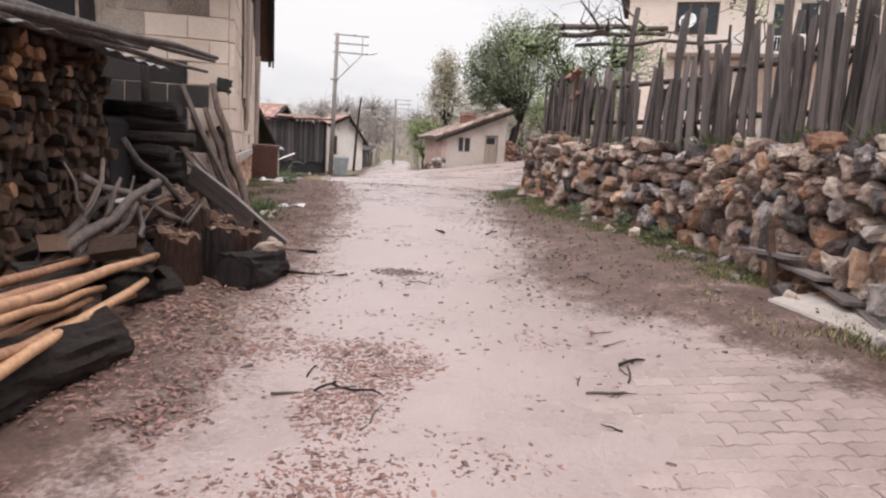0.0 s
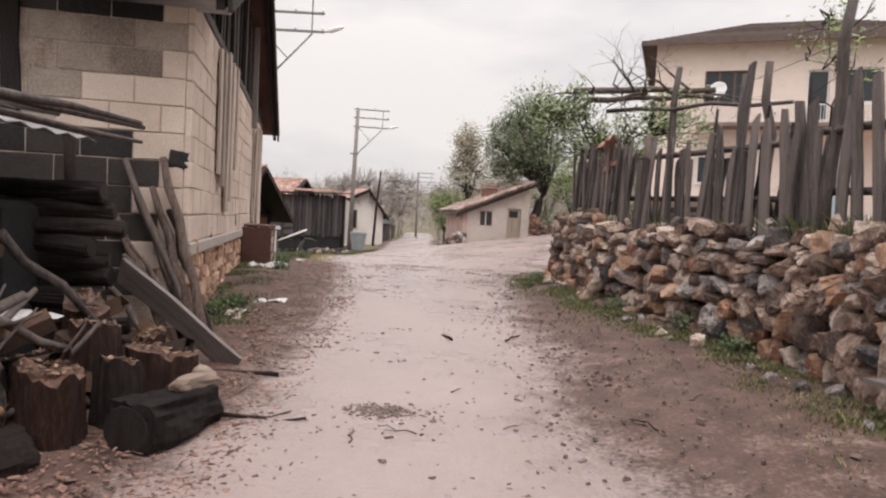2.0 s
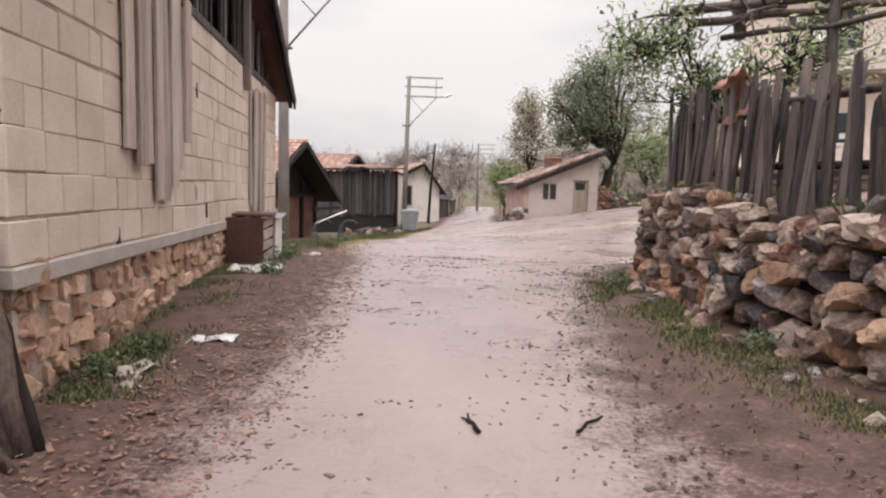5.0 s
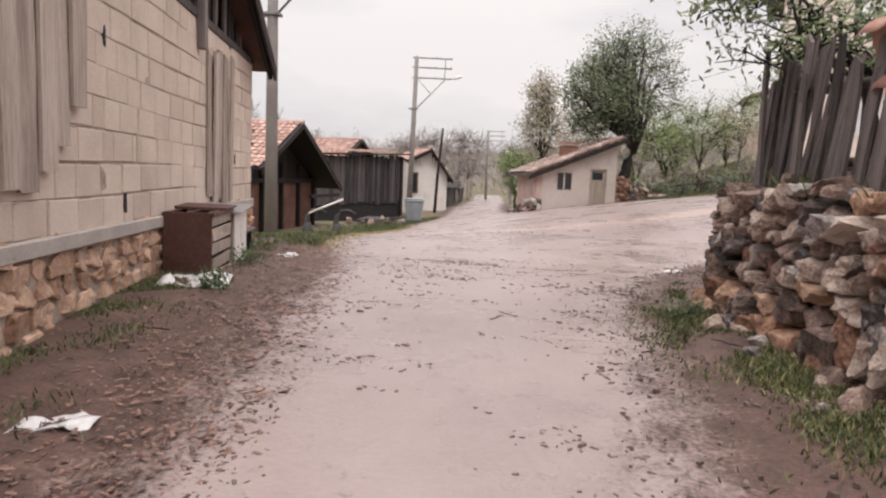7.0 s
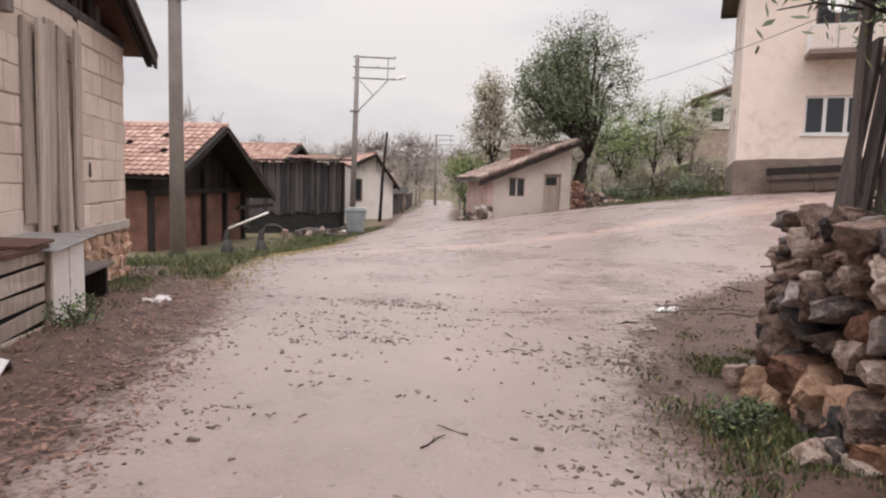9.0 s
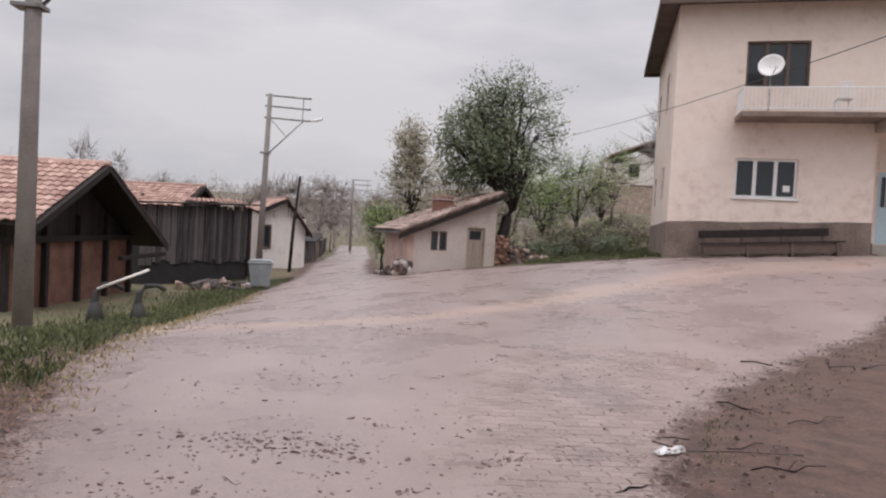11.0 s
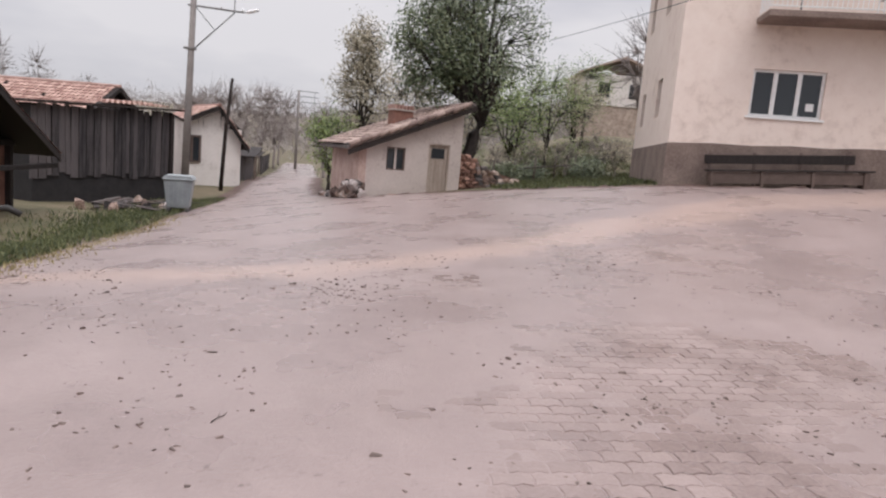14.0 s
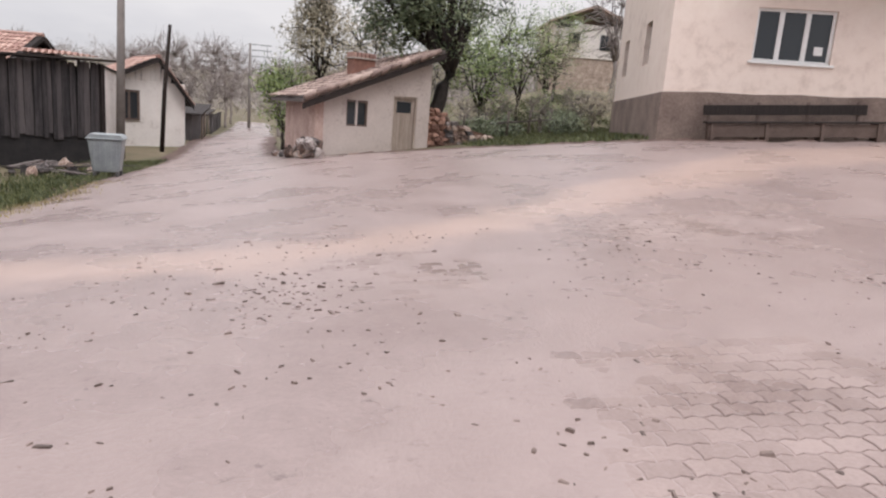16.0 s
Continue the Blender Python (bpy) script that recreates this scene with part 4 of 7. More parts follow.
# ---- electricity poles ----
def power_pole(m, label, height=8.6, r0=0.17, r1=0.11, reach=2.05):
    p = thing("power_pole", m, label, "utility pole", "street poles")
    part("shaft", tube([(0, 0, -0.6), (0, 0, height * 0.5), (0, 0, height)], [r0, (r0 + r1) / 2, r1], 12), M_POLE, p, "tapered concrete shaft")
    for i, z in enumerate((height - 0.08, height - 0.62, height - 1.2)):
        part("crossarm", span(-0.22, reach, -0.035, 0.035, z - 0.035, z + 0.035, 0.004), M_STEEL, p, "steel crossarm")
        for xx in (reach - 0.05, reach * 0.55):
            part("insulator", tube([(xx, 0, z + 0.03), (xx, 0, z + 0.07), (xx, 0, z + 0.16)], [0.02, 0.045, 0.03], 8), M_WHITE, p)
    part("arm_link", span(reach * 0.80, reach * 0.80 + 0.04, -0.02, 0.02, height - 1.2, height - 0.08, 0.003), M_STEEL, p)
    part("brace", tube([(0.12, 0, height - 2.95), (reach * 0.82, 0, height - 1.25)], 0.03, 6), M_STEEL, p)
    part("brace", tube([(0.1, 0, height - 1.25), (reach * 0.45, 0, height - 2.1)], 0.02, 6), M_STEEL, p)
    part("clamp", span(-0.3, 0.2, -0.17, 0.17, height - 3.0, height - 2.93, 0.004), M_STEEL, p, "steel pole clamp")
    arm = part("lamp_arm", tube([(reach * 0.8, 0, height - 1.22), (reach + 0.15, 0, height - 1.18)], 0.025, 6), M_STEEL, p)
    part("lamp_head", tube([(reach + 0.1, 0, height - 1.18), (reach + 0.25, 0, height - 1.13), (reach + 0.55, 0, height - 1.02), (reach + 0.62, 0, height - 1.0)], [0.04, 0.085, 0.075, 0.03], 8), M_WHITE, arm, "pale street lamp head")
    return p


pole_1 = power_pole(pose(-7.03, 23.3, -0.25, 0, 0, 4), "tapered concrete power pole beside the barn", 8.7)
pole_2 = power_pole(pose(-8.05, 45.3, -0.35, 0, 1.2, 5), "tall concrete power pole with a street lamp", 8.75)
pole_far = power_pole(pose(-7.6, 88, ground_z(-7.6, 88) - 0.1, 0, 0, 4), "far power pole among bare trees", 8.4)
wood_pole = thing("wooden_pole", pose(-6.5, 45.2, -0.5), "thin leaning wooden pole", "utility pole")
part("shaft", tube([(0, 0, 0), (0.12, 0, 2.4), (0.33, 0, 4.85)], [0.09, 0.08, 0.06], 8), M_BARK, wood_pole)


# ---- trees ----
def grow(V, F, tips, p, d, length, r, depth, rng, spread=0.6, up=0.15, n=5, kids=(2, 3)):
    pts, rad = [p.copy()], [r]
    for i in range(3):
        d = (d + Vector([rng.uniform(-0.16, 0.16) for _ in range(3)]) + Vector((0, 0, up * 0.25))).normalized()
        pts.append(pts[-1] + d * length / 3)
        rad.append(r * (1 - 0.14 * (i + 1)))
    tube_into(V, F, pts, rad, max(3, n), depth == 0)
    if depth <= 1:
        tips += [pts[2], pts[3], pts[3]]
    if depth == 0:
        return
    for k in range(rng.randint(*kids)):
        a = Vector([rng.gauss(0, 1) for _ in range(3)]).normalized()
        nd = (d + a * spread + Vector((0, 0, up))).normalized()
        start = pts[-1] if k == 0 else pts[rng.choice((2, 3))]
        grow(V, F, tips, start, nd, length * rng.uniform(0.62, 0.86), rad[-1] * rng.uniform(0.6, 0.8), depth - 1, rng, spread, up, n - 1, kids)


def leaf_cloud(tips, per, size, scatter, rng):
    V, F = [], []
    for t in tips:
        for _ in range(per):
            c = t + Vector([rng.gauss(0, scatter) for _ in range(3)])
            a = Vector([rng.gauss(0, 1) for _ in range(3)]).normalized()
            b = a.orthogonal().normalized()
            s = size * rng.uniform(0.6, 1.3)
            k = len(V)
            V += [c - a * s, c + b * s * 0.45, c + a * s, c - b * s * 0.45]
            F.append((k, k + 1, k + 2, k + 3))
    return mesh_of("leaves", V, F)


def crown_tree(name, m, label, fork, crowns, n, leaf_mat, per, size, scatter, seed, trunk_r=0.2, lean=(0, 0), cat="tree", bark=None, twig_r=0.012, group=""):
    """A tree whose limbs reach into crowns (centre, radii); leaves gather round the branch ends."""
    rng = random.Random(seed)
    t = thing(name, m, label, cat, group)
    V, F, tips = [], [], []
    fork = Vector(fork)
    tube_into(V, F, crooked((0, 0, -0.3), fork, 0.06, 4, rng), [trunk_r * k for k in (1.35, 1.05, 0.95, 0.88, 0.8)], 9)
    for c, r in crowns:
        c, r = Vector(c), Vector(r)
        mains = []
        for _ in range(max(3, n // 14)):
            a = Vector([rng.gauss(0, 1) for _ in range(3)]).normalized()
            e = c + Vector((a.x * r.x, a.y * r.y, a.z * r.z)) * 0.45
            pts = crooked(fork, e, 0.16, 4, rng)
            tube_into(V, F, pts, [trunk_r * k for k in (0.55, 0.42, 0.32, 0.22, 0.13)], 6)
            mains.append(pts)
        for _ in range(n):
            a = Vector([rng.gauss(0, 1) for _ in range(3)]).normalized() * (rng.random() ** 0.36)
            wob = 1 + 0.28 * noise.noise(a * 2.3 + Vector((seed, 0, 0)))
            e = c + Vector((a.x * r.x, a.y * r.y, a.z * r.z)) * wob
            best = min((p for pts in mains for p in pts[1:]), key=lambda p: (p - e).length)
            pts = crooked(best, e, 0.09, 3, rng)
            tube_into(V, F, pts, [twig_r * k for k in (2.2, 1.5, 1.0, 0.5)], 4)
            tips += [pts[2], e, e]
            for _ in range(2):
                e2 = e + Vector([rng.gauss(0, 0.3) for _ in range(3)]) * (r.x * 0.35) + Vector((0, 0, 0.1))
                tube_into(V, F, [pts[2], e2], [twig_r * 0.9, twig_r * 0.35], 3)
                tips.append(e2)
    part("trunk", mesh_of("trunk", V, F, True), bark or M_TREE_BARK, t, "branching trunk and limbs")
    if per:
        part("crown", leaf_cloud(tips, per, size, scatter, rng), leaf_mat, t, "uneven crown of small leaves")
    return t


fruit_tree = crown_tree("fruit_tree", pose(3.2, 40.4, 1.3), "broad green fruit tree beside the hut", (0.75, 0, 1.9),
                        [((0.5, 0.3, 5.2), (2.35, 2.2, 2.9)), ((-1.0, 0.3, 4.6), (1.9, 1.8, 2.2))], 200, M_LEAF, 10, 0.075, 0.2, 5, trunk_r=0.26)

# ---- stones of the retaining wall ----
ROCKS = [rock_mesh(100 + k) for k in range(9)]


def rock_set(mat):
    out = []
    for me in ROCKS:
        c = me.copy()
        c.materials.append(mat)
        out.append(c)
    return out


ROCK_BROWN, ROCK_OCHRE, ROCK_DARK, ROCK_SANDY = rock_set(M_STONE), rock_set(M_RUST_STONE), rock_set(M_DARK_STONE), rock_set(M_BASE_STONE)
rng = random.Random(77)
far_bits = {"brown": ([], []), "ochre": ([], []), "dark": ([], [])}


def join_rock(bits, me, m):
    V, F = bits
    k = len(V)
    V += [m @ v.co for v in me.vertices]
    F += [tuple(k + i for i in p.vertices) for p in me.polygons]


TO_WALL = Matrix.Translation((-2.5, -8, 0))
course_z = -0.02
n_near = 0
while course_z < 1.5:
    h = rng.uniform(0.115, 0.19) * (1.2 if course_z < 0.9 else 0.9)
    s = rng.uniform(0, 0.2)
    while s < WALL_LEN - 0.1:
        w = rng.uniform(0.11, 0.26) * (0.85 if course_z > 1.0 else 1.15)
        p, d = wall_point(s + w / 2)
        out = Vector((-d.y, d.x, 0))
        gz = ground_z(p.x, p.y)
        z = course_z + 0.05 * math.sin((s + w / 2) * 1.7 + course_z * 5) + 0.04 * math.sin((s + w / 2) * 4.3 + course_z * 9) + h / 2 + rng.uniform(-0.03, 0.03)
        top = wall_top(s)
        if z > gz - 0.08 and z < top + rng.uniform(-0.10, 0.07):
            batter = 0.14 * (z - gz) / 1.2
            pos = p - out * (0.10 + batter) + out * rng.uniform(-0.035, 0.05)
            tall = h * rng.uniform(0.80, 1.42)
            m = Matrix.LocRotScale((pos.x, pos.y, z), Euler((rng.choice((0, math.pi)) + rng.uniform(-0.2, 0.2), rng.uniform(-0.6, 0.6), math.atan2(d.y, d.x) + rng.choice((0, math.pi)) + rng.uniform(-0.18, 0.18))),
                                    (w * rng.uniform(0.95, 1.12), rng.uniform(0.24, 0.36), tall))
            u = rng.random()
            low = smooth(1.25, 0.55, z)
            kind = ROCK_OCHRE if u < 0.10 + 0.40 * low * (0.5 + 0.5 * math.sin(s * 0.9)) else (ROCK_DARK if u > 0.84 else ROCK_BROWN)
            me = rng.choice(kind)
            near = 9.0 < s < 15.6 and n_near < 420
            if near:
                n_near += 1
                part("stone", me, None, stone_wall, m=TO_WALL @ m)
            else:
                join_rock(far_bits["ochre" if kind is ROCK_OCHRE else ("dark" if kind is ROCK_DARK else "brown")], me, TO_WALL @ m)
        s += w * rng.uniform(0.90, 0.99)
    course_z += h * 0.93
for key, mat in (("brown", M_STONE_J), ("ochre", M_RUST_STONE_J), ("dark", M_DARK_STONE_J)):
    if far_bits[key][0]:
        part("stones_far_along", mesh_of("stones", *far_bits[key]), mat, stone_wall, kind="stuff")
# loose stones at the wall's foot and on its top
for k in range(46):
    s = rng.uniform(6.5, 17.0)
    p, d = wall_point(s)
    out = Vector((-d.y, d.x, 0))
    r = rng.uniform(0.05, 0.15)
    q = p + out * (rng.uniform(0.02, 0.35) if k % 3 else -0.28)
    z = ground_z(q.x, q.y) + r * 0.25 + 0.03 if k % 3 else wall_top(s) + r * 0.3
    tagged(part("fallen_stone", rng.choice(ROCK_BROWN + ROCK_DARK), None, m=Matrix.LocRotScale((q.x, q.y, z), Euler((rng.uniform(0, 6), rng.uniform(0, 6), rng.uniform(0, 6))), (r * 1.4, r, r * 0.9))),
           "loose field stone fallen beside the wall" if k % 3 else "loose cap stone on top of the wall", "stone", "loose stones")

# ---- base stones and blocks of the block building ----
z = 0.02
while z < 0.98:
    h = rng.uniform(0.11, 0.19)
    x = rng.uniform(-0.02, 0.1)
    while x < BX:
        w = rng.uniform(0.10, 0.34)
        me = rng.choice(ROCK_SANDY)
        part("base_stone", me, None, block_house, m=Matrix.LocRotScale((x + w / 2, 0.055 + rng.uniform(-0.012, 0.014), z + h / 2 + 0.02 * math.sin(x * 3)), Euler((rng.uniform(-0.06, 0.06), rng.choice((0, math.pi)) + rng.uniform(-0.12, 0.12), rng.uniform(-0.06, 0.06))),
                                                               (w * 1.0, 0.15, h * 1.05)))
        x += w * rng.uniform(0.97, 1.06)
    z += h * 0.98


def block_mesh(w, h, seed):
    b = box(w, 0.06, h, 0.007, 0.0025, rng=random.Random(seed))
    me = bpy.data.meshes.new("block")
    b.to_mesh(me)
    b.free()
    me.materials.append(M_BLOCK)
    return me


BLOCKS = {w: [block_mesh(w, 0.238, k + int(w * 100)) for k in range(4)] for w in (0.43, 0.30, 0.20, 0.10)}
SOOT_SHADE = []
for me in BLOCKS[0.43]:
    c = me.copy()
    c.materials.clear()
    c.materials.append(M_SOOT_SHADE)
    SOOT_SHADE.append(c)
SHADED = []
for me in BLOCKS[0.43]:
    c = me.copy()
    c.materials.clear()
    c.materials.append(M_BLOCK_SHADE)
    SHADED.append(c)
rows = 9
for j in range(rows):
    z = LZ + 0.249 * j + 0.004
    x = 0.0
    first = 0.43 if j % 2 == 0 else 0.20
    while x < BX - 0.06:
        w = first if x == 0 else rng.choices((0.43, 0.30, 0.20, 0.10), (0.8, 0.08, 0.08, 0.04))[0]
        while x + w > BX + 0.01 and w > 0.10:
            w = {0.43: 0.30, 0.30: 0.20, 0.20: 0.10}[w]
        part("block", rng.choice(BLOCKS[w]), None, block_house, m=pose(x + w / 2, 0.03 + rng.uniform(-0.004, 0.004), z + 0.012 * math.sin(x * 1.3 + j) + rng.uniform(-0.004, 0.004), 0, rng.uniform(-0.6, 0.6), rng.uniform(-0.5, 0.5)))
        x += w + rng.uniform(0.006, 0.016)
for j in range(rows + 2):
    z = LZ + 0.249 * (j - 2) + 0.004
    y = 0.065 + (0.0 if j % 2 else 0.22)
    if j % 2 == 0:
        part("block", BLOCKS[0.20][0], None, block_house, m=pose(0.03, 0.165, z, 0, 0, 90))
        y = 0.275
    while y < 3.3:
        if not (2.25 < z + 0.12 < 3.1 and y > 1.15):
            # soot and painted shade low down, under the eave and deep inside
            soot_shade = (z < 2.05 and y > 0.35 + rng.uniform(-0.2, 0.2)) or (z < 1.7 and y > 0.1) or z > 2.9 or y > 1.5
            part("block", rng.choice(SOOT_SHADE if soot_shade else (SHADED if z > 2.55 or y > 0.9 else BLOCKS[0.43])), None, block_house, m=pose(0.03 + rng.uniform(-0.004, 0.004), y + 0.215, z, 0, rng.uniform(-0.3, 0.3), 90))
        y += 0.44
# flattened near-black lumps paint the shade of broken holes
hole_shade_me = ROCKS[2].copy()
hole_shade_me.materials.append(M_INSIDE_SHADE)
part("broken_hole", hole_shade_me, None, block_house, "dark lump painted as shade where a block is broken out", m=Matrix.LocRotScale((0.012, 0.11, 1.86), Euler((0.2, 0, 0)), (0.05, 0.20, 0.20)))
hole2 = ROCKS[4].copy()
hole2.materials.append(M_MORTAR)
for k in range(7):
    part("mortar_patch", hole2, None, block_house, m=Matrix.LocRotScale((1.0 + 1.3 * k + rng.uniform(-0.4, 0.4), 0.004, rng.uniform(1.3, 3.1)), Euler((0, rng.uniform(0, 6), 0)), (0.12, 0.012, 0.2)))
for xx, zz in ((4.3, 1.28), (1.55, 1.16), (8.7, 1.75), (3.9, 2.6)):
    part("chipped_hole", hole_shade_me, None, block_house, m=Matrix.LocRotScale((xx, 0.012, zz), Euler((0, 0.3, 0)), (0.09, 0.04, 0.16)))
# panel whose near-black colour stands for shade in the loft hatch
part("loft_opening", span(-0.005, 0.06, 1.62, 3.0, 2.27, 3.1, 0.01), M_INSIDE_SHADE, block_house, "loft hatch panel painted dark as inside shade")
for yy in (1.50, 2.2):
    part("hatch_post", board_mesh(0.14, 0.05, 1.0, 5), M_DARK_WOOD, block_house, m=pose(-0.02, yy, 2.22, 0, 0, 90))
part("front_eave", span(-0.5, 0.1, -0.3, 4.2, TZ - 0.10, TZ - 0.05, 0.006), M_ZINC, block_house, "bent metal sheet along the eave")

# ---- fence of weathered boards on the wall ----
fence = thing("board_fence", pose(2.5, 8, 1.5), "tall fence of weathered grey boards on the stone wall", "fence")
TO_F = Matrix.Translation((-2.5, -8, -1.5))
rng = random.Random(19)
s = 4.2
while s < 16.2:
    p, d = wall_point(s)
    inw = Vector((d.y, -d.x, 0))
    near = smooth(11.2, 9.4, s)
    w = rng.uniform(0.06, 0.115) + 0.02 * near * rng.random()
    h = rng.uniform(0.84, 1.18) + near * rng.uniform(0.05, 0.45) + (0.55 if rng.random() < 0.07 and s < 13.5 else 0)
    lean = rng.uniform(-4, 4) + (rng.uniform(6, 14) if s > 13.3 else rng.uniform(-3, 5))
    ang = math.degrees(math.atan2(d.y, d.x))
    q = p + inw * (0.33 + rng.uniform(-0.03, 0.03))
    z = wall_top(s) - 0.10
    part("fence_board", board_mesh(w, rng.uniform(0.018, 0.03), h, rng.randint(0, 99999), rng.choice((0, 0.3, 0.7))), M_BOARD, fence,
         m=TO_F @ pose(q.x, q.y, z, rng.uniform(-4, 4), -lean, ang))
    s += w * (rng.uniform(0.72, 1.05) if s > 12.5 else rng.uniform(0.62, 1.05) + (rng.uniform(0.4, 1.1) if rng.random() < 0.14 else 0))
for z in (0.28, 0.78):
    for a, b in ((4.2, 8.0), (8.0, 11.0), (11.0, 14.0), (14.0, 16.1)):
        pts = []
        for k in range(4):
            p, d = wall_point(a + (b - a) * k / 3)
            q = p + Vector((d.y, -d.x, 0)) * 0.40
            pts.append((q.x - 2.5, q.y - 8, z + 0.02 * k))
        part("fence_rail", tube(pts, 0.035, 6), M_GREY_STICK, fence)
for k in range(16):
    s = rng.uniform(6.5, 12.6)
    p, d = wall_point(s)
    q = p + Vector((d.y, -d.x, 0)) * rng.uniform(0.42, 0.62)
    e = Vector((q.x - 2.5 + rng.uniform(-0.15, 0.15), q.y - 8 + rng.uniform(-0.3, 0.3), rng.uniform(0.8, 1.45)))
    part("stake", tube(crooked((q.x - 2.5, q.y - 8, -0.15), e, 0.025, 4, rng), [0.026, 0.025, 0.022, 0.02, 0.014], 6), M_BARK, fence, "thin dark crooked stake")
for s, hh in ((8.6, 1.7), (10.2, 1.95), (11.9, 1.55), (13.6, 1.15), (15.2, 0.9)):
    p, d = wall_point(s)
    q = p + Vector((d.y, -d.x, 0)) * 0.46
    part("fence_post", tube(crooked((q.x - 2.5, q.y - 8, -0.15), (q.x - 2.46, q.y - 8.03, hh), 0.02, 4, rng), [0.05, 0.047, 0.045, 0.042, 0.035], 7), M_GREY_STICK, fence)

# folded tin over the fence
V, F = [], []
for j in range(7):
    for i in range(6):
        u, v = i / 5 - 0.5, j / 6
        V.append((u * 0.56 * (1 - 0.15 * v), -0.02 - 0.16 * math.sin(v * 2.6) + 0.02 * math.sin(i * 2.1 + j), 0.22 - 0.50 * abs(v - 0.18) + 0.02 * math.sin(i * 1.7)))
for j in range(6):
    for i in range(5):
        a = j * 6 + i
        F.append((a, a + 1, a + 7, a + 6))
tin = tagged(part("tin_sheet", mesh_of("tin", V, F, True), M_TIN), "crumpled reddish tin sheet hung over the fence", "metal sheet")
sol = tin.modifiers.new("thickness", "SOLIDIFY")
sol.thickness = 0.004
tp, td = wall_point(14.35)
tin.matrix_basis = pose(tp.x + 0.16, tp.y, 2.42, 0, 8, math.degrees(math.atan2(td.y, td.x)))

# ---- vine and pergola poles behind the fence ----
vine = crown_tree("grape_vine", pose(2.5, 12.7, 1.45), "young green vine leafing out over the fence", (-0.1, 0.0, 1.0),
                  [((-0.55, 0.0, 1.30), (0.75, 0.6, 0.36)), ((0.45, -0.4, 1.55), (0.8, 0.8, 0.42)), ((-1.1, -0.2, 1.75), (0.6, 0.5, 0.34))], 50, M_LEAF_VINE, 5, 0.040, 0.085, 9, trunk_r=0.05, cat="vine", twig_r=0.006)
pergola = thing("pergola_poles", pose(3.0, 9.5, 1.5), "crooked grey poles of an old vine pergola", "pergola")
rng = random.Random(4)
for a, b, r in (((-1.38, 3.1, 2.05), (0.45, 2.15, 1.95), 0.05), ((-1.2, 3.0, 1.9), (0.4, 2.1, 1.84), 0.042), ((-0.9, 2.9, 1.72), (1.0, 1.0, 1.6), 0.03), ((-0.25, 2.0, -0.1), (-0.05, 2.2, 2.25), 0.055), ((0.25, -0.2, -0.1), (0.15, -0.3, 1.75), 0.05), ((-0.2, 2.9, -0.1), (-0.25, 2.8, 1.9), 0.045), ((0.0, -1.9, -0.1), (0.14, -1.85, 1.95), 0.05), ((0.9, -2.5, -0.1), (0.9, -2.6, 1.7), 0.05)):
    part("pole", tube(crooked(a, b, 0.04, 5, rng), [r * k for k in (1.1, 1.05, 1, 0.95, 0.9, 0.8)], 7), M_GREY_STICK, pergola)
V, F, tips = [], [], []
for k in range(11):
    u = rng.random()
    p0 = Vector((-1.38 + 1.83 * u, 3.1 - 0.95 * u, 2.0 - 0.1 * u))
    grow(V, F, tips, p0, Vector((rng.uniform(-1, 0.8), rng.uniform(-1, 0.6), rng.uniform(-0.1, 0.7))), rng.uniform(0.3, 0.55), 0.024, 3, rng, 1.0, -0.02, 5)
part("dry_vine", mesh_of("dry_vine", V, F), M_GREY_STICK, pergola, "bare twisted vine branches")
for k, (px, py, h) in enumerate(((3.5, 8.6, 1.9), (3.9, 7.2, 1.6), (3.7, 5.8, 1.5))):
    crown_tree("young_sapling", pose(px, py, 1.42), "thin sapling with a few new leaves", (0, 0, h * 0.55), [((0, 0, h), (0.35, 0.35, 0.6))], 12, M_LEAF_SPRING, 4, 0.035, 0.07, 40 + k, trunk_r=0.025, twig_r=0.006, cat="sapling", group="garden saplings")

# ---- firewood yard beside the block building ----
rng = random.Random(31)


def log_mesh(r, length, seed, flat=0.0, n=34):
    """A rough round log lying along x, its bark furrowed; flat: how far its top is hewn off."""
    lr = random.Random(seed)
    V, F = [], []
    m = 22
    for i in range(m + 1):
        x = -length / 2 + length * i / m
        for k in range(n):
            a = 2 * math.pi * k / n
            c, d = math.cos(a), math.sin(a)
            rr = r * (1 + 0.34 * noise.noise(Vector((c * 1.1, d * 1.1, seed + x * 2.4))) + 0.16 * noise.noise(Vector((c * 5, d * 5, seed * 3 + x * 3))) + 0.10 * noise.noise(Vector((c * 10, d * 10, x * 7))))
            z = rr * d
            if flat:
                z = min(z, r * (1 - flat) + 0.02 * noise.noise(Vector((x * 9, c * 4, seed))))
            V.append((x + (lr.uniform(-0.012, 0.012) if i in (0, m) else 0), rr * c, z))
    for i in range(m):
        for k in range(n):
            a, b = i * n + k, i * n + (k + 1) % n
            F.append((a, b, b + n, a + n))
    F += [tuple(range(n - 1, -1, -1)), tuple(m * n + k for k in range(n))]
    return mesh_of("log", V, F)


def end_disc(r, n=14):
    V = [(0, r * math.cos(2 * math.pi * k / n), r * math.sin(2 * math.pi * k / n)) for k in range(n)]
    V += [(0.008, v[1] * 0.97, v[2] * 0.97) for v in V]
    F = [tuple(range(n, 2 * n))] + [(k, (k + 1) % n, n + (k + 1) % n, n + k) for k in range(n)]
    return mesh_of("cut_face", V, F)


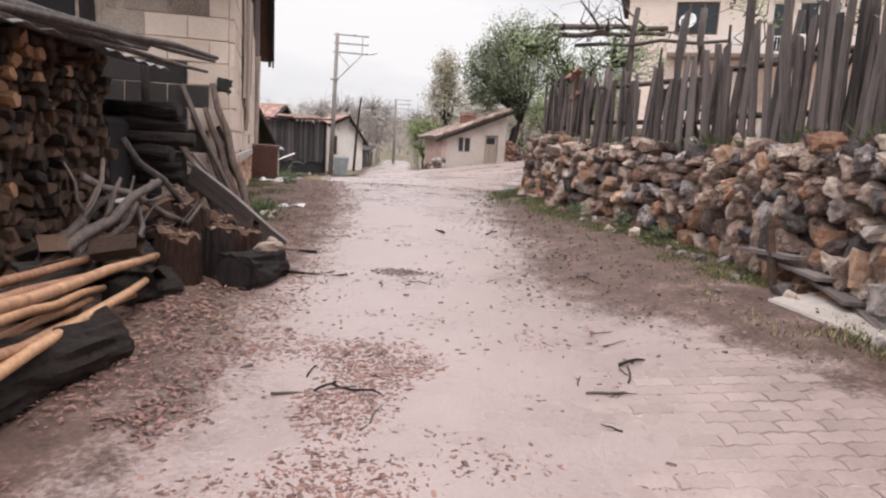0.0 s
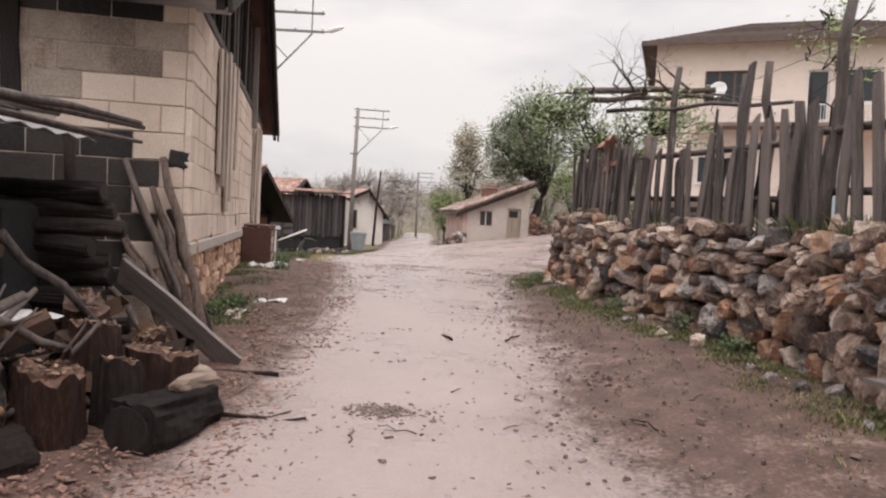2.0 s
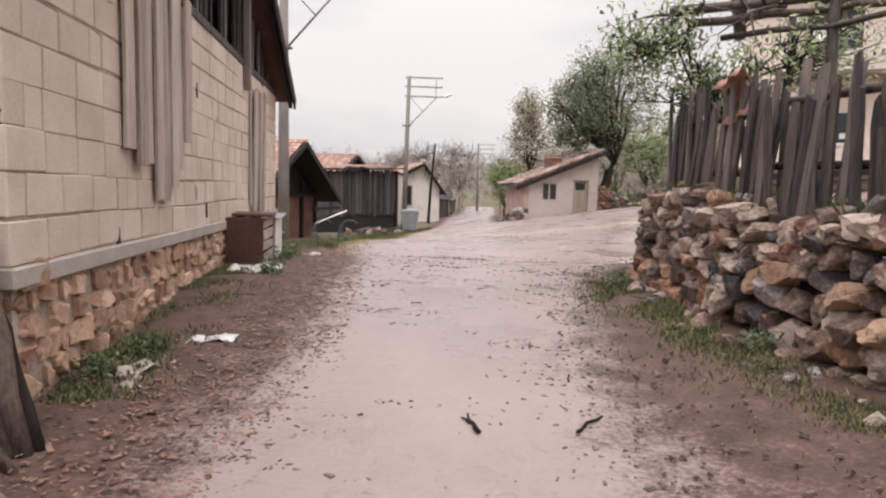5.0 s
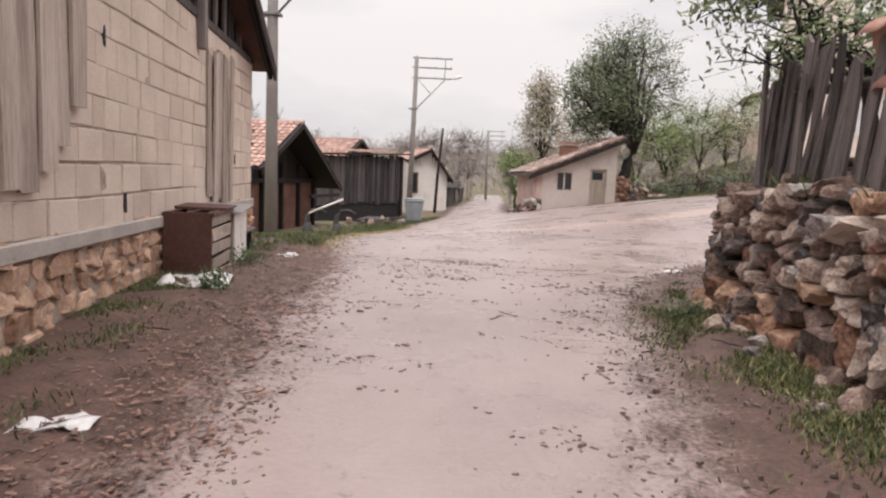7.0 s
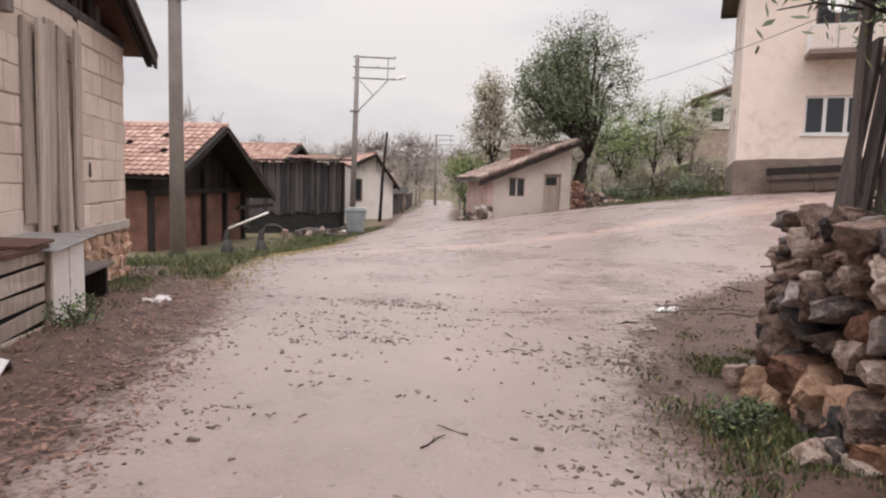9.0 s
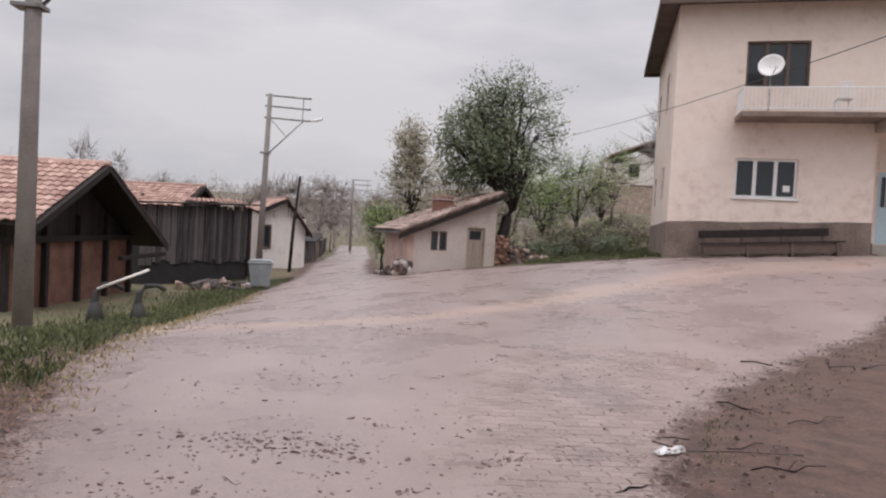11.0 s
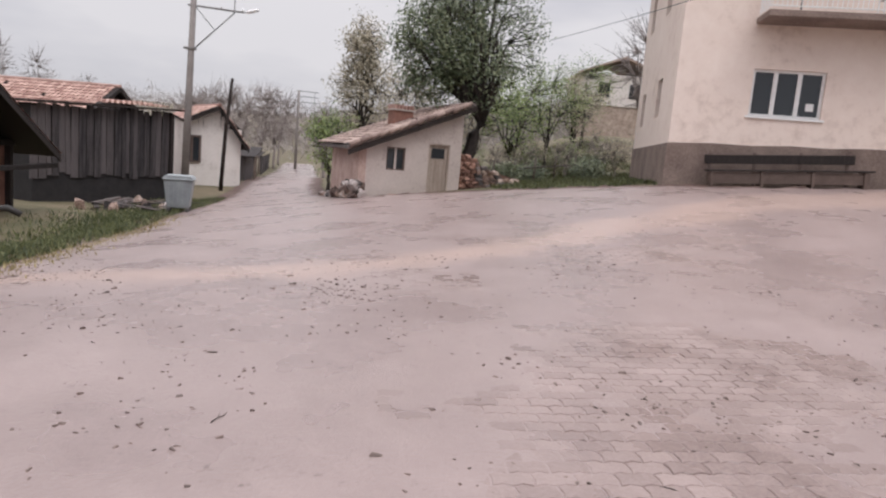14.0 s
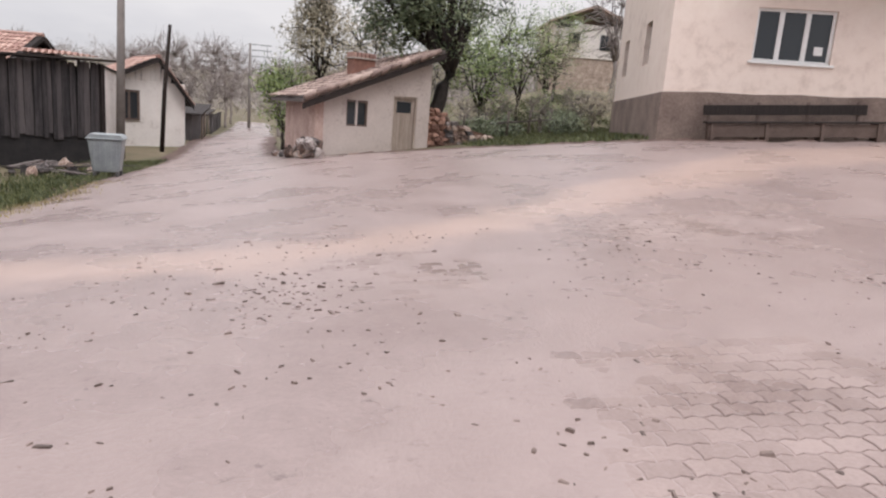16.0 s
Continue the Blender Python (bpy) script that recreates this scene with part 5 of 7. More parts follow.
def log(m, r, length, seed, label, mat=None, flat=0.0, ends=True, cut=None):
    t = thing("log", m, label, "log", "firewood logs")
    part("bark", log_mesh(r, length, seed, flat), mat or M_BARK, t, "wet dark bark")
    if ends:
        for sx in (-1, 1):
            part("cut_face", end_disc(r * 0.86), cut or M_CUT, t, "sawn end grain", m=pose(sx * (length / 2 + 0.004), 0, -flat * r * 0.4, 0, 0, 0 if sx > 0 else 180) @ Matrix.Diagonal((1, 1, 1 - flat * 0.5, 1)))
    return t


def stump(x, y, r, h, seed, label, slant=0.05, dark=False):
    """A chopping block: furrowed and torn bark, a slanting hacked top strewn with chips."""
    t = thing("chopping_block", pose(x, y, ground_z(x, y) - 0.02, 0, 0, seed * 57), label, "stump", "chopping blocks")
    lr = random.Random(seed)
    n, m = 40, 14
    V, F = [], []
    for i in range(m + 1):
        u = i / m
        for k in range(n):
            a = 2 * math.pi * k / n
            c, d = math.cos(a), math.sin(a)
            rr = r * (1.10 - 0.14 * u + 0.30 * noise.noise(Vector((c * 0.9 + seed, d * 0.9, u * 0.5))) + 0.14 * noise.noise(Vector((c * 4, d * 4, seed + u * 0.9))) + 0.09 * noise.noise(Vector((c * 11, d * 11, u * 2.2 + seed))))
            top = h + slant * c + 0.07 * noise.noise(Vector((c * 2.2, d * 2.2, seed * 2.0)))
            V.append((rr * c, rr * d, top * u + 0.012 * noise.noise(Vector((c * 9, d * 9, u * 9)))))
    F = [(i * n + k, i * n + (k + 1) % n, (i + 1) * n + (k + 1) % n, (i + 1) * n + k) for i in range(m) for k in range(n)]
    part("bark", mesh_of("stump", V, F), M_BARK if dark else M_STUMP, t, "torn wet bark")
    TV = []
    for q in (1.0, 0.8, 0.55, 0.28):
        for k in range(n):
            v = V[m * n + k]
            TV.append((v[0] * q, v[1] * q, h + (v[2] - h) * q + (0.022 * noise.noise(Vector((v[0] * q * 16, v[1] * q * 16, seed))) if q < 1 else 0)))
    TV.append((0, 0, h - 0.01))
    TF = [(j * n + k, j * n + (k + 1) % n, (j + 1) * n + (k + 1) % n, (j + 1) * n + k) for j in range(3) for k in range(n)] + [(3 * n + k, 3 * n + (k + 1) % n, 4 * n) for k in range(n)]
    part("cut_face", mesh_of("cut", TV, TF), M_CUT_WET, t, "chopped uneven top")
    CV, CF = [], []
    for _ in range(60):
        a, q = lr.uniform(0, 6.28), r * 0.85 * lr.random() ** 0.5
        p = Vector((q * math.cos(a), q * math.sin(a), h + slant * math.cos(a) * q / r + 0.018))
        e1 = Vector((lr.gauss(0, 1), lr.gauss(0, 1), lr.gauss(0, 0.25))).normalized() * lr.uniform(0.008, 0.026)
        e2 = Vector((-e1.y, e1.x, lr.uniform(-0.006, 0.006))) * lr.uniform(0.25, 0.5)
        up = Vector((0, 0, 0.004))
        b = len(CV)
        CV += [p - e1 - e2, p + e1 - e2, p + e1 + e2, p - e1 + e2, p - e1 - e2 + up, p + e1 - e2 + up, p + e1 + e2 + up, p - e1 + e2 + up]
        CF += [(b + 4, b + 5, b + 6, b + 7), (b, b + 1, b + 5, b + 4), (b + 1, b + 2, b + 6, b + 5), (b + 2, b + 3, b + 7, b + 6), (b + 3, b, b + 4, b + 7)]
    part("chip_litter", mesh_of("chip_litter", CV, CF), M_CHIP_PALE, t, "pale chips left from splitting")
    return t


M_STUMP = material("reddish_wet_bark", (0.005, 0.003, 0.003), (0.12, 0.055, 0.035), 0.5, 9, 34, 1.0, spec=0.35, c3=(0.036, 0.013, 0.008), third=0.56, grain=(7, 7, 1.6), dist=0.04)
M_CUT_WET = material("wet_chopped_wood", (0.014, 0.008, 0.006), (0.22, 0.125, 0.082), 0.45, 14, 60, 0.9, c3=(0.12, 0.06, 0.038), third=0.56, dist=0.02)
M_CHIP_PALE = material("fresh_wood_chips", (0.05, 0.024, 0.016), (0.34, 0.22, 0.15), 0.55, 8, 40, 0.3, rand=0.6, island=True)

# stacked split wood under the lean-to
stack = thing("firewood_stack", pose(-2.92, 4.98, 0.0), "tall stack of split firewood with weathered ends", "firewood stack")
SPLIT = []
for k in range(8):
    lr = random.Random(500 + k)
    n = lr.choice((3, 4, 4, 5))
    ang = sorted(lr.uniform(0, 2 * math.pi) for _ in range(n))
    if max((ang[(i + 1) % n] - ang[i]) % (2 * math.pi) for i in range(n)) > 3.0:
        ang = [2 * math.pi * i / n + lr.uniform(-0.3, 0.3) for i in range(n)]
    V = []
    for x, sc in ((-0.4, 0.95), (-0.03, 1.0), (0.0, 0.9)):
        V += [(x + lr.uniform(-0.01, 0.01), math.cos(a) * 0.5 * sc, math.sin(a) * 0.5 * sc) for a in ang]
    F = [(i + j * n, (i + 1) % n + j * n, (i + 1) % n + (j + 1) * n, i + (j + 1) * n) for i in range(n) for j in range(2)]
    F.append(tuple(2 * n + i for i in range(n)))
    me = mesh_of("split_log", V, F)
    me.materials.append(M_CUT if k % 4 else M_PEELED)
    SPLIT.append(me)
# box coloured near-black for the shade between split logs
part("stack_core", span(-0.75, -0.16, -1.9, 1.14, 0.0, 1.72, 0.01), M_INSIDE_SHADE, stack, "stack core painted dark as shade between the logs")
z = 0.1
while z < 1.86:
    h = rng.uniform(0.075, 0.105)
    y = -1.3 + rng.uniform(0, 0.06)
    while y < 1.2:
        w = rng.uniform(0.07, 0.145)
        bright = smooth(1.2, 1.6, z) * smooth(0.7, -0.4, y)
        me = SPLIT[0] if rng.random() < 0.03 + 0.45 * bright else rng.choice(SPLIT[1:4] + SPLIT[5:])
        part("split_log", me, None, stack, m=Matrix.LocRotScale((rng.uniform(-0.07, 0.05), y + w / 2, z + h / 2 + rng.uniform(-0.015, 0.015)), Euler((rng.uniform(0, 6.28), rng.uniform(-0.1, 0.1), rng.uniform(-0.15, 0.15))), (1, w * 1.2, h * 1.25)))
        y += w * 0.98
    z += h * 0.97
# lean-to roof of poles and sheet
lean = thing("lean_to_roof", pose(-2.9, 5.2, 0), "low lean-to roof of poles and corrugated sheet", "lean-to")
V, F = [], []
nn = 64
for j in range(3):
    for i in range(nn):
        y = -2.6 + 4.5 * i / (nn - 1)
        V.append(((-2.6, -1.0, 0.27 - 0.10 * max(0, y - 0.6))[j], y, (2.42, 2.16, 1.93)[j] + 0.014 * math.sin(i * 1.57) + 0.012 * math.sin(y * 2.3 + j)))
for j in range(2):
    for i in range(nn - 1):
        F.append((j * nn + i, j * nn + i + 1, (j + 1) * nn + i + 1, (j + 1) * nn + i))
sheet = part("corrugated_sheet", mesh_of("sheet", V, F), M_ZINC, lean, "rusty corrugated sheet")
sheet.modifiers.new("thickness", "SOLIDIFY").thickness = 0.006
for k, (a, b, r) in enumerate((((0.18, -1.6, 1.98), (0.86, 1.19, 1.99), 0.028), ((0.10, -1.2, 1.99), (0.53, 1.84, 1.93), 0.026), ((0.05, -1.9, 2.03), (0.72, 1.5, 2.0), 0.03), ((-0.1, -1.4, 2.06), (0.60, 1.3, 2.04), 0.032),
                               ((-0.3, -1.7, 2.09), (0.3, 1.1, 2.05), 0.035), ((-0.5, -1.2, 2.12), (0.1, 1.5, 2.07), 0.03), ((0.2, -2.2, 2.0), (0.34, 0.7, 1.98), 0.034))):
    part("pole", tube(crooked(a, b, 0.022, 5, rng), [r * q for q in (1.1, 1.05, 1, 0.95, 0.85, 0.6)], 7), M_GREY_STICK, lean, "grey weathered pole")
# unseen boards, added to keep light out from behind and the near end
part("back_boards", span(-2.7, -2.6, -2.6, 2.4, 0.0, 2.45, 0.01), M_DARK_WOOD, lean, "unseen back boards added to block light")
part("end_boards", span(-2.6, 0.1, -2.65, -2.55, 0.0, 2.1, 0.01), M_DARK_WOOD, lean, "unseen end boards added to block light")
for x, y in ((-0.9, 0.95), (-0.2, 2.1), (0.2, -2.2)):
    part("post", tube(crooked((x, y, 0), (x, y, 2.0), 0.015, 4, rng), 0.045, 7), M_BARK, lean)
for k in range(4):
    part("board", board_mesh(0.14, 0.025, 1.1, 60 + k), M_BOARD, lean, m=pose(-0.2 - 0.35 * k, 0.9, 2.2 + 0.07 * k, 90, 0, rng.uniform(-20, 20)))

# dark logs piled crosswise against the front wall
k = 0
for lvl in range(10):
    for off in (0, 1):
        L = rng.uniform(0.6, 1.0)
        log(pose(-3.0 - 0.55 * off + rng.uniform(-0.08, 0.08), 7.05 + rng.uniform(-0.12, 0.1), 0.32 + 0.135 * lvl, 0, rng.uniform(-4, 4), rng.uniform(-15, 25)), rng.uniform(0.06, 0.085), L, 900 + k, "blackened log piled under the lean-to", M_DARK_WOOD, cut=M_DARK_WOOD)
        k += 1
# added box, its near-black colour stands for shade under the lean-to
part("heap_core", span(-1.7, -0.2, 1.3, 2.3, 0.0, 1.45, 0.05, 0.03), M_INSIDE_SHADE, lean, "dark box painted as shade behind the log heap")

# poles and a plank leaning at the corner
M_POLE_BARK = material("flaking_pole_bark", (0.022, 0.014, 0.012), (0.19, 0.135, 0.11), 0.6, 3, 24, 0.9, c3=(0.075, 0.045, 0.036), third=0.55, rand=0.2, grain=(14, 14, 2.5), dist=0.02)
for k, (bx, by, tx, ty, tz, r) in enumerate(((-2.10, 7.75, -2.66, 8.0, 1.89, 0.043), (-2.16, 7.72, -2.96, 7.9, 1.86, 0.036), (-2.14, 7.70, -2.72, 7.93, 1.62, 0.04), (-2.08, 7.82, -2.60, 8.0, 1.42, 0.036), (-2.02, 7.6, -2.74, 7.6, 1.12, 0.024),
                                             (-2.10, 7.52, -2.80, 7.62, 1.02, 0.028), (-2.22, 7.72, -2.85, 7.92, 1.52, 0.045), (-2.24, 7.62, -2.6, 7.95, 1.28, 0.034), (-2.34, 7.6, -3.05, 7.88, 1.4, 0.04), (-2.3, 7.45, -3.1, 7.5, 0.98, 0.03))):
    t = thing("leaning_pole", pose(bx, by, ground_z(bx, by)), "weathered pole leaning against the block wall", "pole", "leaning poles")
    e = Vector((tx - bx, ty - by, tz - ground_z(bx, by)))
    part("shaft", tube(crooked((0, 0, 0.02), e, 0.022, 6, rng), [r * q for q in (1.15, 1.1, 1.03, 1, 0.95, 0.88, 0.72)], 8), (M_POLE_BARK, M_GREY_STICK, M_POLE_BARK, M_BARK)[k % 4], t)
plank = thing("leaning_plank", pose(-1.62, 7.22, ground_z(-1.62, 7.22)), "broad grey plank propped on the log heap", "plank")
d = Vector((-0.96, -0.02, 0.72))
part("board", board_mesh(0.24, 0.03, d.length, 12), M_BOARD, plank, m=d.to_track_quat("Z", "Y").to_matrix().to_4x4() @ pose(0, 0, 0.02, 0, 0, 62))
thin = thing("fallen_stick", pose(-1.9, 7.0, ground_z(-1.9, 7.0)), "straight dark stick lying on the mud", "stick")
part("shaft", tube([(-0.4, 0, 0.03), (0.65, 0.05, 0.03)], 0.018, 6), M_BARK, thin)

# logs and chopping blocks at the lane's edge
log(pose(-1.50, 5.74, ground_z(-1.5, 5.7) + 0.13, 0, 3, 74), 0.175, 0.60, 1, "blackened half log with a pale hewn top", M_BARK, flat=0.3, cut=M_DARK_WOOD)
hewn = thing("wood_slab", pose(-1.45, 5.98, ground_z(-1.5, 6) + 0.245, 2, -3, 66), "pale chopped slab lying on a log", "wood slab")
for k, (px, py, w, d, h, q) in enumerate(((0.0, 0.0, 0.34, 0.19, 0.10, 3), (0.10, 0.05, 0.22, 0.10, 0.12, 5), (-0.12, -0.05, 0.16, 0.12, 0.07, 6))):
    chunk_me = ROCKS[q].copy()
    chunk_me.materials.append(M_CUT_PALE)
    part("splinter", chunk_me, None, hewn, "split pale wood", m=Matrix.LocRotScale((px, py, 0.02), Euler((0.1 * k, 0.12 - 0.1 * k, 0.2 * k)), (w, d, h)))
stump(-2.03, 5.48, 0.165, 0.44, 3, "large reddish-brown chopping block", 0.03)
stump(-1.84, 5.82, 0.125, 0.40, 5, "splintered block with torn hanging bark", 0.05, True)
stump(-2.18, 6.15, 0.155, 0.55, 11, "tall chopping block with pale chips on top", 0.03)
stump(-1.86, 6.42, 0.235, 0.34, 4, "broad low chopping block with a chipped top", 0.04)
stump(-2.45, 6.5, 0.14, 0.62, 9, "old grey split stump behind the logs", 0.08)
stump(-2.12, 6.78, 0.12, 0.36, 7, "small reddish block behind the others", 0.03)
stump(-2.4, 5.35, 0.17, 0.42, 8, "dark stump among branches", 0.04, True)
stump(-2.38, 5.85, 0.15, 0.40, 6, "dark wet stump in the heap", 0.05, True)
log(pose(-2.04, 4.93, ground_z(-2, 4.9) + 0.11, 0, 0, 74), 0.12, 0.50, 2, "short black log beside the blocks", M_BARK, cut=M_DARK_WOOD)
log(pose(-1.86, 2.95, ground_z(-2, 3.0) + 0.14, 0, 2, 84), 0.19, 1.8, 6, "huge wet dark tree trunk section", M_BARK)
for k in range(9):
    x, y = -2.35 - 0.1 * (k % 3), 4.2 + 0.33 * k
    log(pose(x, y, ground_z(x, y) + 0.16 + 0.1 * (k % 2), 0, rng.uniform(-8, 8), rng.uniform(0, 180)), rng.uniform(0.09, 0.14), rng.uniform(0.4, 0.6), 70 + k, "dark wet log in the heap", M_DARK_WOOD if k % 2 else M_BARK)
for k in range(26):
    x, y = rng.uniform(-2.75, -2.0), rng.uniform(4.6, 6.9)
    hgt = 0.16 + 0.32 * smooth(-1.7, -2.5, x) * rng.random()
    ob = part("wood_chunk", rng.choice(SPLIT[1:4] + SPLIT[5:]), None, m=Matrix.LocRotScale((x, y, ground_z(x, y) + hgt), Euler((rng.uniform(0, 6), rng.uniform(-0.6, 0.6), rng.uniform(0, 6))), (rng.uniform(0.7, 1.1), rng.uniform(0.12, 0.2), rng.uniform(0.12, 0.2))))
    tagged(ob, "split wet wood chunk in the heap", "wood chunk", "heap chunks")
# peeled poles across the trunk section
for k, (tx, ty, tz, bx, by, bz, r) in enumerate(((-2.02, 5.10, 0.44, -1.62, 2.3, 0.64, 0.030), (-1.94, 4.75, 0.33, -1.58, 2.3, 0.36, 0.029), (-2.15, 4.6, 0.30, -1.66, 2.3, 0.56, 0.027), (-1.99, 4.7, 0.24, -1.60, 2.3, 0.46, 0.025), (-2.2, 4.95, 0.36, -1.86, 2.35, 0.60, 0.03), (-2.1, 4.35, 0.28, -1.72, 2.3, 0.44, 0.026), (-2.3, 4.75, 0.46, -2.0, 2.4, 0.58, 0.03))):
    t = thing("peeled_pole", pose(bx, by, bz), "long peeled orange-brown pole lying on the trunk", "pole", "peeled poles")
    part("shaft", tube(crooked((0, 0, 0), (tx - bx, ty - by, tz - bz), 0.012, 6, rng), [r * q for q in (1.05, 1.05, 1, 1, 0.95, 0.9, 0.82)], 9), M_PEELED, t)
# grey crooked branches
for k, (a, b, r) in enumerate((((-2.5, 4.3, 0.35), (-2.15, 5.45, 0.95), 0.045), ((-2.6, 4.2, 0.3), (-2.45, 5.5, 0.85), 0.04), ((-2.3, 4.55, 0.3), (-2.4, 5.9, 0.92), 0.03), ((-2.55, 5.1, 0.98), (-2.05, 5.7, 0.62), 0.03),
                               ((-2.5, 4.0, 0.2), (-2.35, 4.9, 0.5), 0.05), ((-2.1, 4.9, 0.35), (-2.3, 5.5, 0.8), 0.022), ((-2.7, 6.0, 1.25), (-2.2, 6.6, 0.45), 0.03), ((-2.45, 4.7, 0.2), (-2.5, 5.3, 1.1), 0.025), ((-2.2, 5.3, 0.3), (-2.0, 5.9, 0.75), 0.02))):
    t = thing("branch", pose(*a), "crooked grey branch thrown on the wood heap", "branch", "heap branches")
    V, F, tips = [], [], []
    e = Vector(b) - Vector(a)
    tube_into(V, F, crooked((0, 0, 0), e, 0.04, 5, rng), [r * q for q in (1.1, 1.05, 1, 0.9, 0.8, 0.6)], 7)
    part("limb", mesh_of("limb", V, F, True), M_GREY_STICK, t)
    V, F = [], []
    tube_into(V, F, crooked(e * 0.55, e * 0.8 + Vector((rng.uniform(-0.2, 0.2), rng.uniform(-0.2, 0.2), 0.16)), 0.02, 3, rng), [r * 0.6, r * 0.5, r * 0.4, r * 0.25], 6)
    part("side_twig", mesh_of("twig", V, F, True), M_GREY_STICK, t)


def crumple(w, d, h, seed, n=9):
    V, F = [], []
    for j in range(n):
        for i in range(n):
            p = Vector((i / (n - 1) - 0.5, j / (n - 1) - 0.5, 0))
            q = noise.noise(p * 3.2 + Vector((seed, 0, 0)))
            V.append((p.x * w + 0.05 * q, p.y * d + 0.05 * noise.noise(p * 4 + Vector((0, seed, 0))), max(0.004, h * (0.4 + q + 0.4 * noise.noise(p * 7 + Vector((0, 0, seed)))))))
    for j in range(n - 1):
        for i in range(n - 1):
            a = j * n + i
            F.append((a, a + 1, a + n + 1, a + n))
    return mesh_of("crumple", V, F, True)


def litter(name, x, y, w, d, h, seed, label, z=None, mat=None, rz=0):
    ob = part(name, crumple(w, d, h, seed), mat or M_PLASTIC, m=pose(x, y, (ground_z(x, y) + 0.02) if z is None else z, 0, 0, rz))
    ob.modifiers.new("thickness", "SOLIDIFY").thickness = 0.003
    return tagged(ob, label, "litter", "scraps on the ground")


litter("plastic_sheet", -2.64, 6.12, 0.42, 0.28, 0.06, 3, "white plastic sheet on the wood heap", z=0.70, rz=-20)
litter("plastic_sack", -3.18, 12.75, 0.62, 0.5, 0.13, 5, "white sack under the rusty crate", rz=15)
litter("plastic_scrap", -2.15, 9.7, 0.34, 0.16, 0.06, 8, "pale torn scrap on the soil", rz=20)
litter("plastic_scrap", -2.3, 9.0, 0.4, 0.26, 0.07, 11, "grey crumpled scrap on the soil", rz=60, mat=M_CEMENT)
litter("cardboard_scrap", -2.15, 8.75, 0.28, 0.2, 0.06, 14, "wet grey cardboard scrap", rz=100, mat=M_PALE_BOARD)
litter("plastic_scrap", -3.5, 15.75, 0.26, 0.18, 0.05, 16, "white scrap at the lane's edge", rz=30)
litter("plastic_scrap", 1.32, 15.24, 0.15, 0.06, 0.02, 19, "pale scrap by the wall's end", rz=10, mat=M_CEMENT)
litter("plastic_scrap", 1.76, 16.4, 0.26, 0.10, 0.04, 21, "white scrap on the wet verge", rz=30)
litter("plastic_scrap", 2.6, 7.1, 0.2, 0.14, 0.05, 24, "pale scrap in the grass", rz=30)

# ---- crates along the block wall ----
crate = thing("rusty_crate", block_house.matrix_basis @ pose(5.2, -0.26, 0.42), "crate of rusty sheet metal and grey slats", "crate")
part("end_sheet", span(0.0, 0.02, -0.24, 0.24, 0, 0.74, 0.004, 0.004), M_RUST, crate, "rust-brown sheet end")
part("end_sheet", span(0.88, 0.9, -0.24, 0.24, 0, 0.74, 0.004), M_RUST, crate)
part("back", span(0.02, 0.88, 0.2, 0.23, 0, 0.74, 0.004), M_DARK_WOOD, crate)
# near-black box paints the shade inside the crate
part("filling", span(0.03, 0.87, -0.2, 0.2, 0.05, 0.66, 0.004), M_INSIDE_SHADE, crate)
for k in range(5):
    part("slat", box(0.86 - 0.02 * (k % 2), 0.022, 0.118, 0.004, 0.010), M_PALE_BOARD, crate, m=pose(0.46, -0.235 - 0.004 * (k % 2), 0.01 + 0.148 * k, 0, rng.uniform(-2.5, 2.5), 0))
part("lid", box(0.5, 0.54, 0.025, 0.004, 0.012), M_RUST, crate, "bent rusty lid", m=pose(0.72, -0.01, 0.75, 0, -2.5, 0))
for k in range(3):
    part("top_rail", span(0.0, 0.9, -0.22 + 0.2 * k, -0.19 + 0.2 * k, 0.725, 0.745, 0.003), M_RUST, crate)
part("frame_rail", span(-0.03, 0.92, -0.27, -0.25, 0.70, 0.74, 0.003), M_RUST, crate)
for xx in (0.05, 0.85):
    part("foot", span(xx - 0.03, xx + 0.03, -0.2, 0.2, -0.35, 0.0, 0.004), M_DARK_WOOD, crate)
crate2 = thing("pale_box", block_house.matrix_basis @ pose(6.15, -0.28, 0.46), "pale wooden box with a bent tin cover", "box")
for k in range(2):
    part("panel", span(0.02 + 0.35 * k, 0.35 + 0.35 * k, -0.25, -0.22, 0, 0.66, 0.004), M_WHITEWASH, crate2, "flaking whitewashed panel")
part("end_panel", span(0.0, 0.02, -0.24, 0.24, 0, 0.66, 0.004), M_PALE_BOARD, crate2)
part("end_panel", span(0.7, 0.72, -0.24, 0.24, 0, 0.66, 0.004), M_PALE_BOARD, crate2)
# box hollow, shade put in as near-black colour
part("filling", span(0.03, 0.69, -0.2, 0.2, 0, 0.6, 0.004), M_INSIDE_SHADE, crate2)
part("cover", box(1.1, 0.62, 0.02, 0.004, 0.016), M_ZINC, crate2, "bent tin cover", m=pose(0.35, -0.02, 0.67, 0, -2, 3))
for xx in (0.08, 0.62):
    part("foot", span(xx - 0.03, xx + 0.03, -0.2, 0.2, -0.4, 0.0, 0.004), M_DARK_WOOD, crate2)
bench_w = thing("plank_bench", block_house.matrix_basis @ pose(7.5, -0.3, 0.35), "low plank bench by the block wall", "bench")
part("seat", box(0.9, 0.3, 0.04, 0.006, 0.005, at=(0, 0, 0.42)), M_BOARD, bench_w)
for xx in (-0.35, 0.35):
    part("leg", box(0.06, 0.22, 0.42, 0.006, at=(xx, 0, 0)), M_DARK_WOOD, bench_w)
prop = thing("prop_stick", block_house.matrix_basis @ pose(6.05, -0.66, 0.3), "stick propping up the crate", "stick")
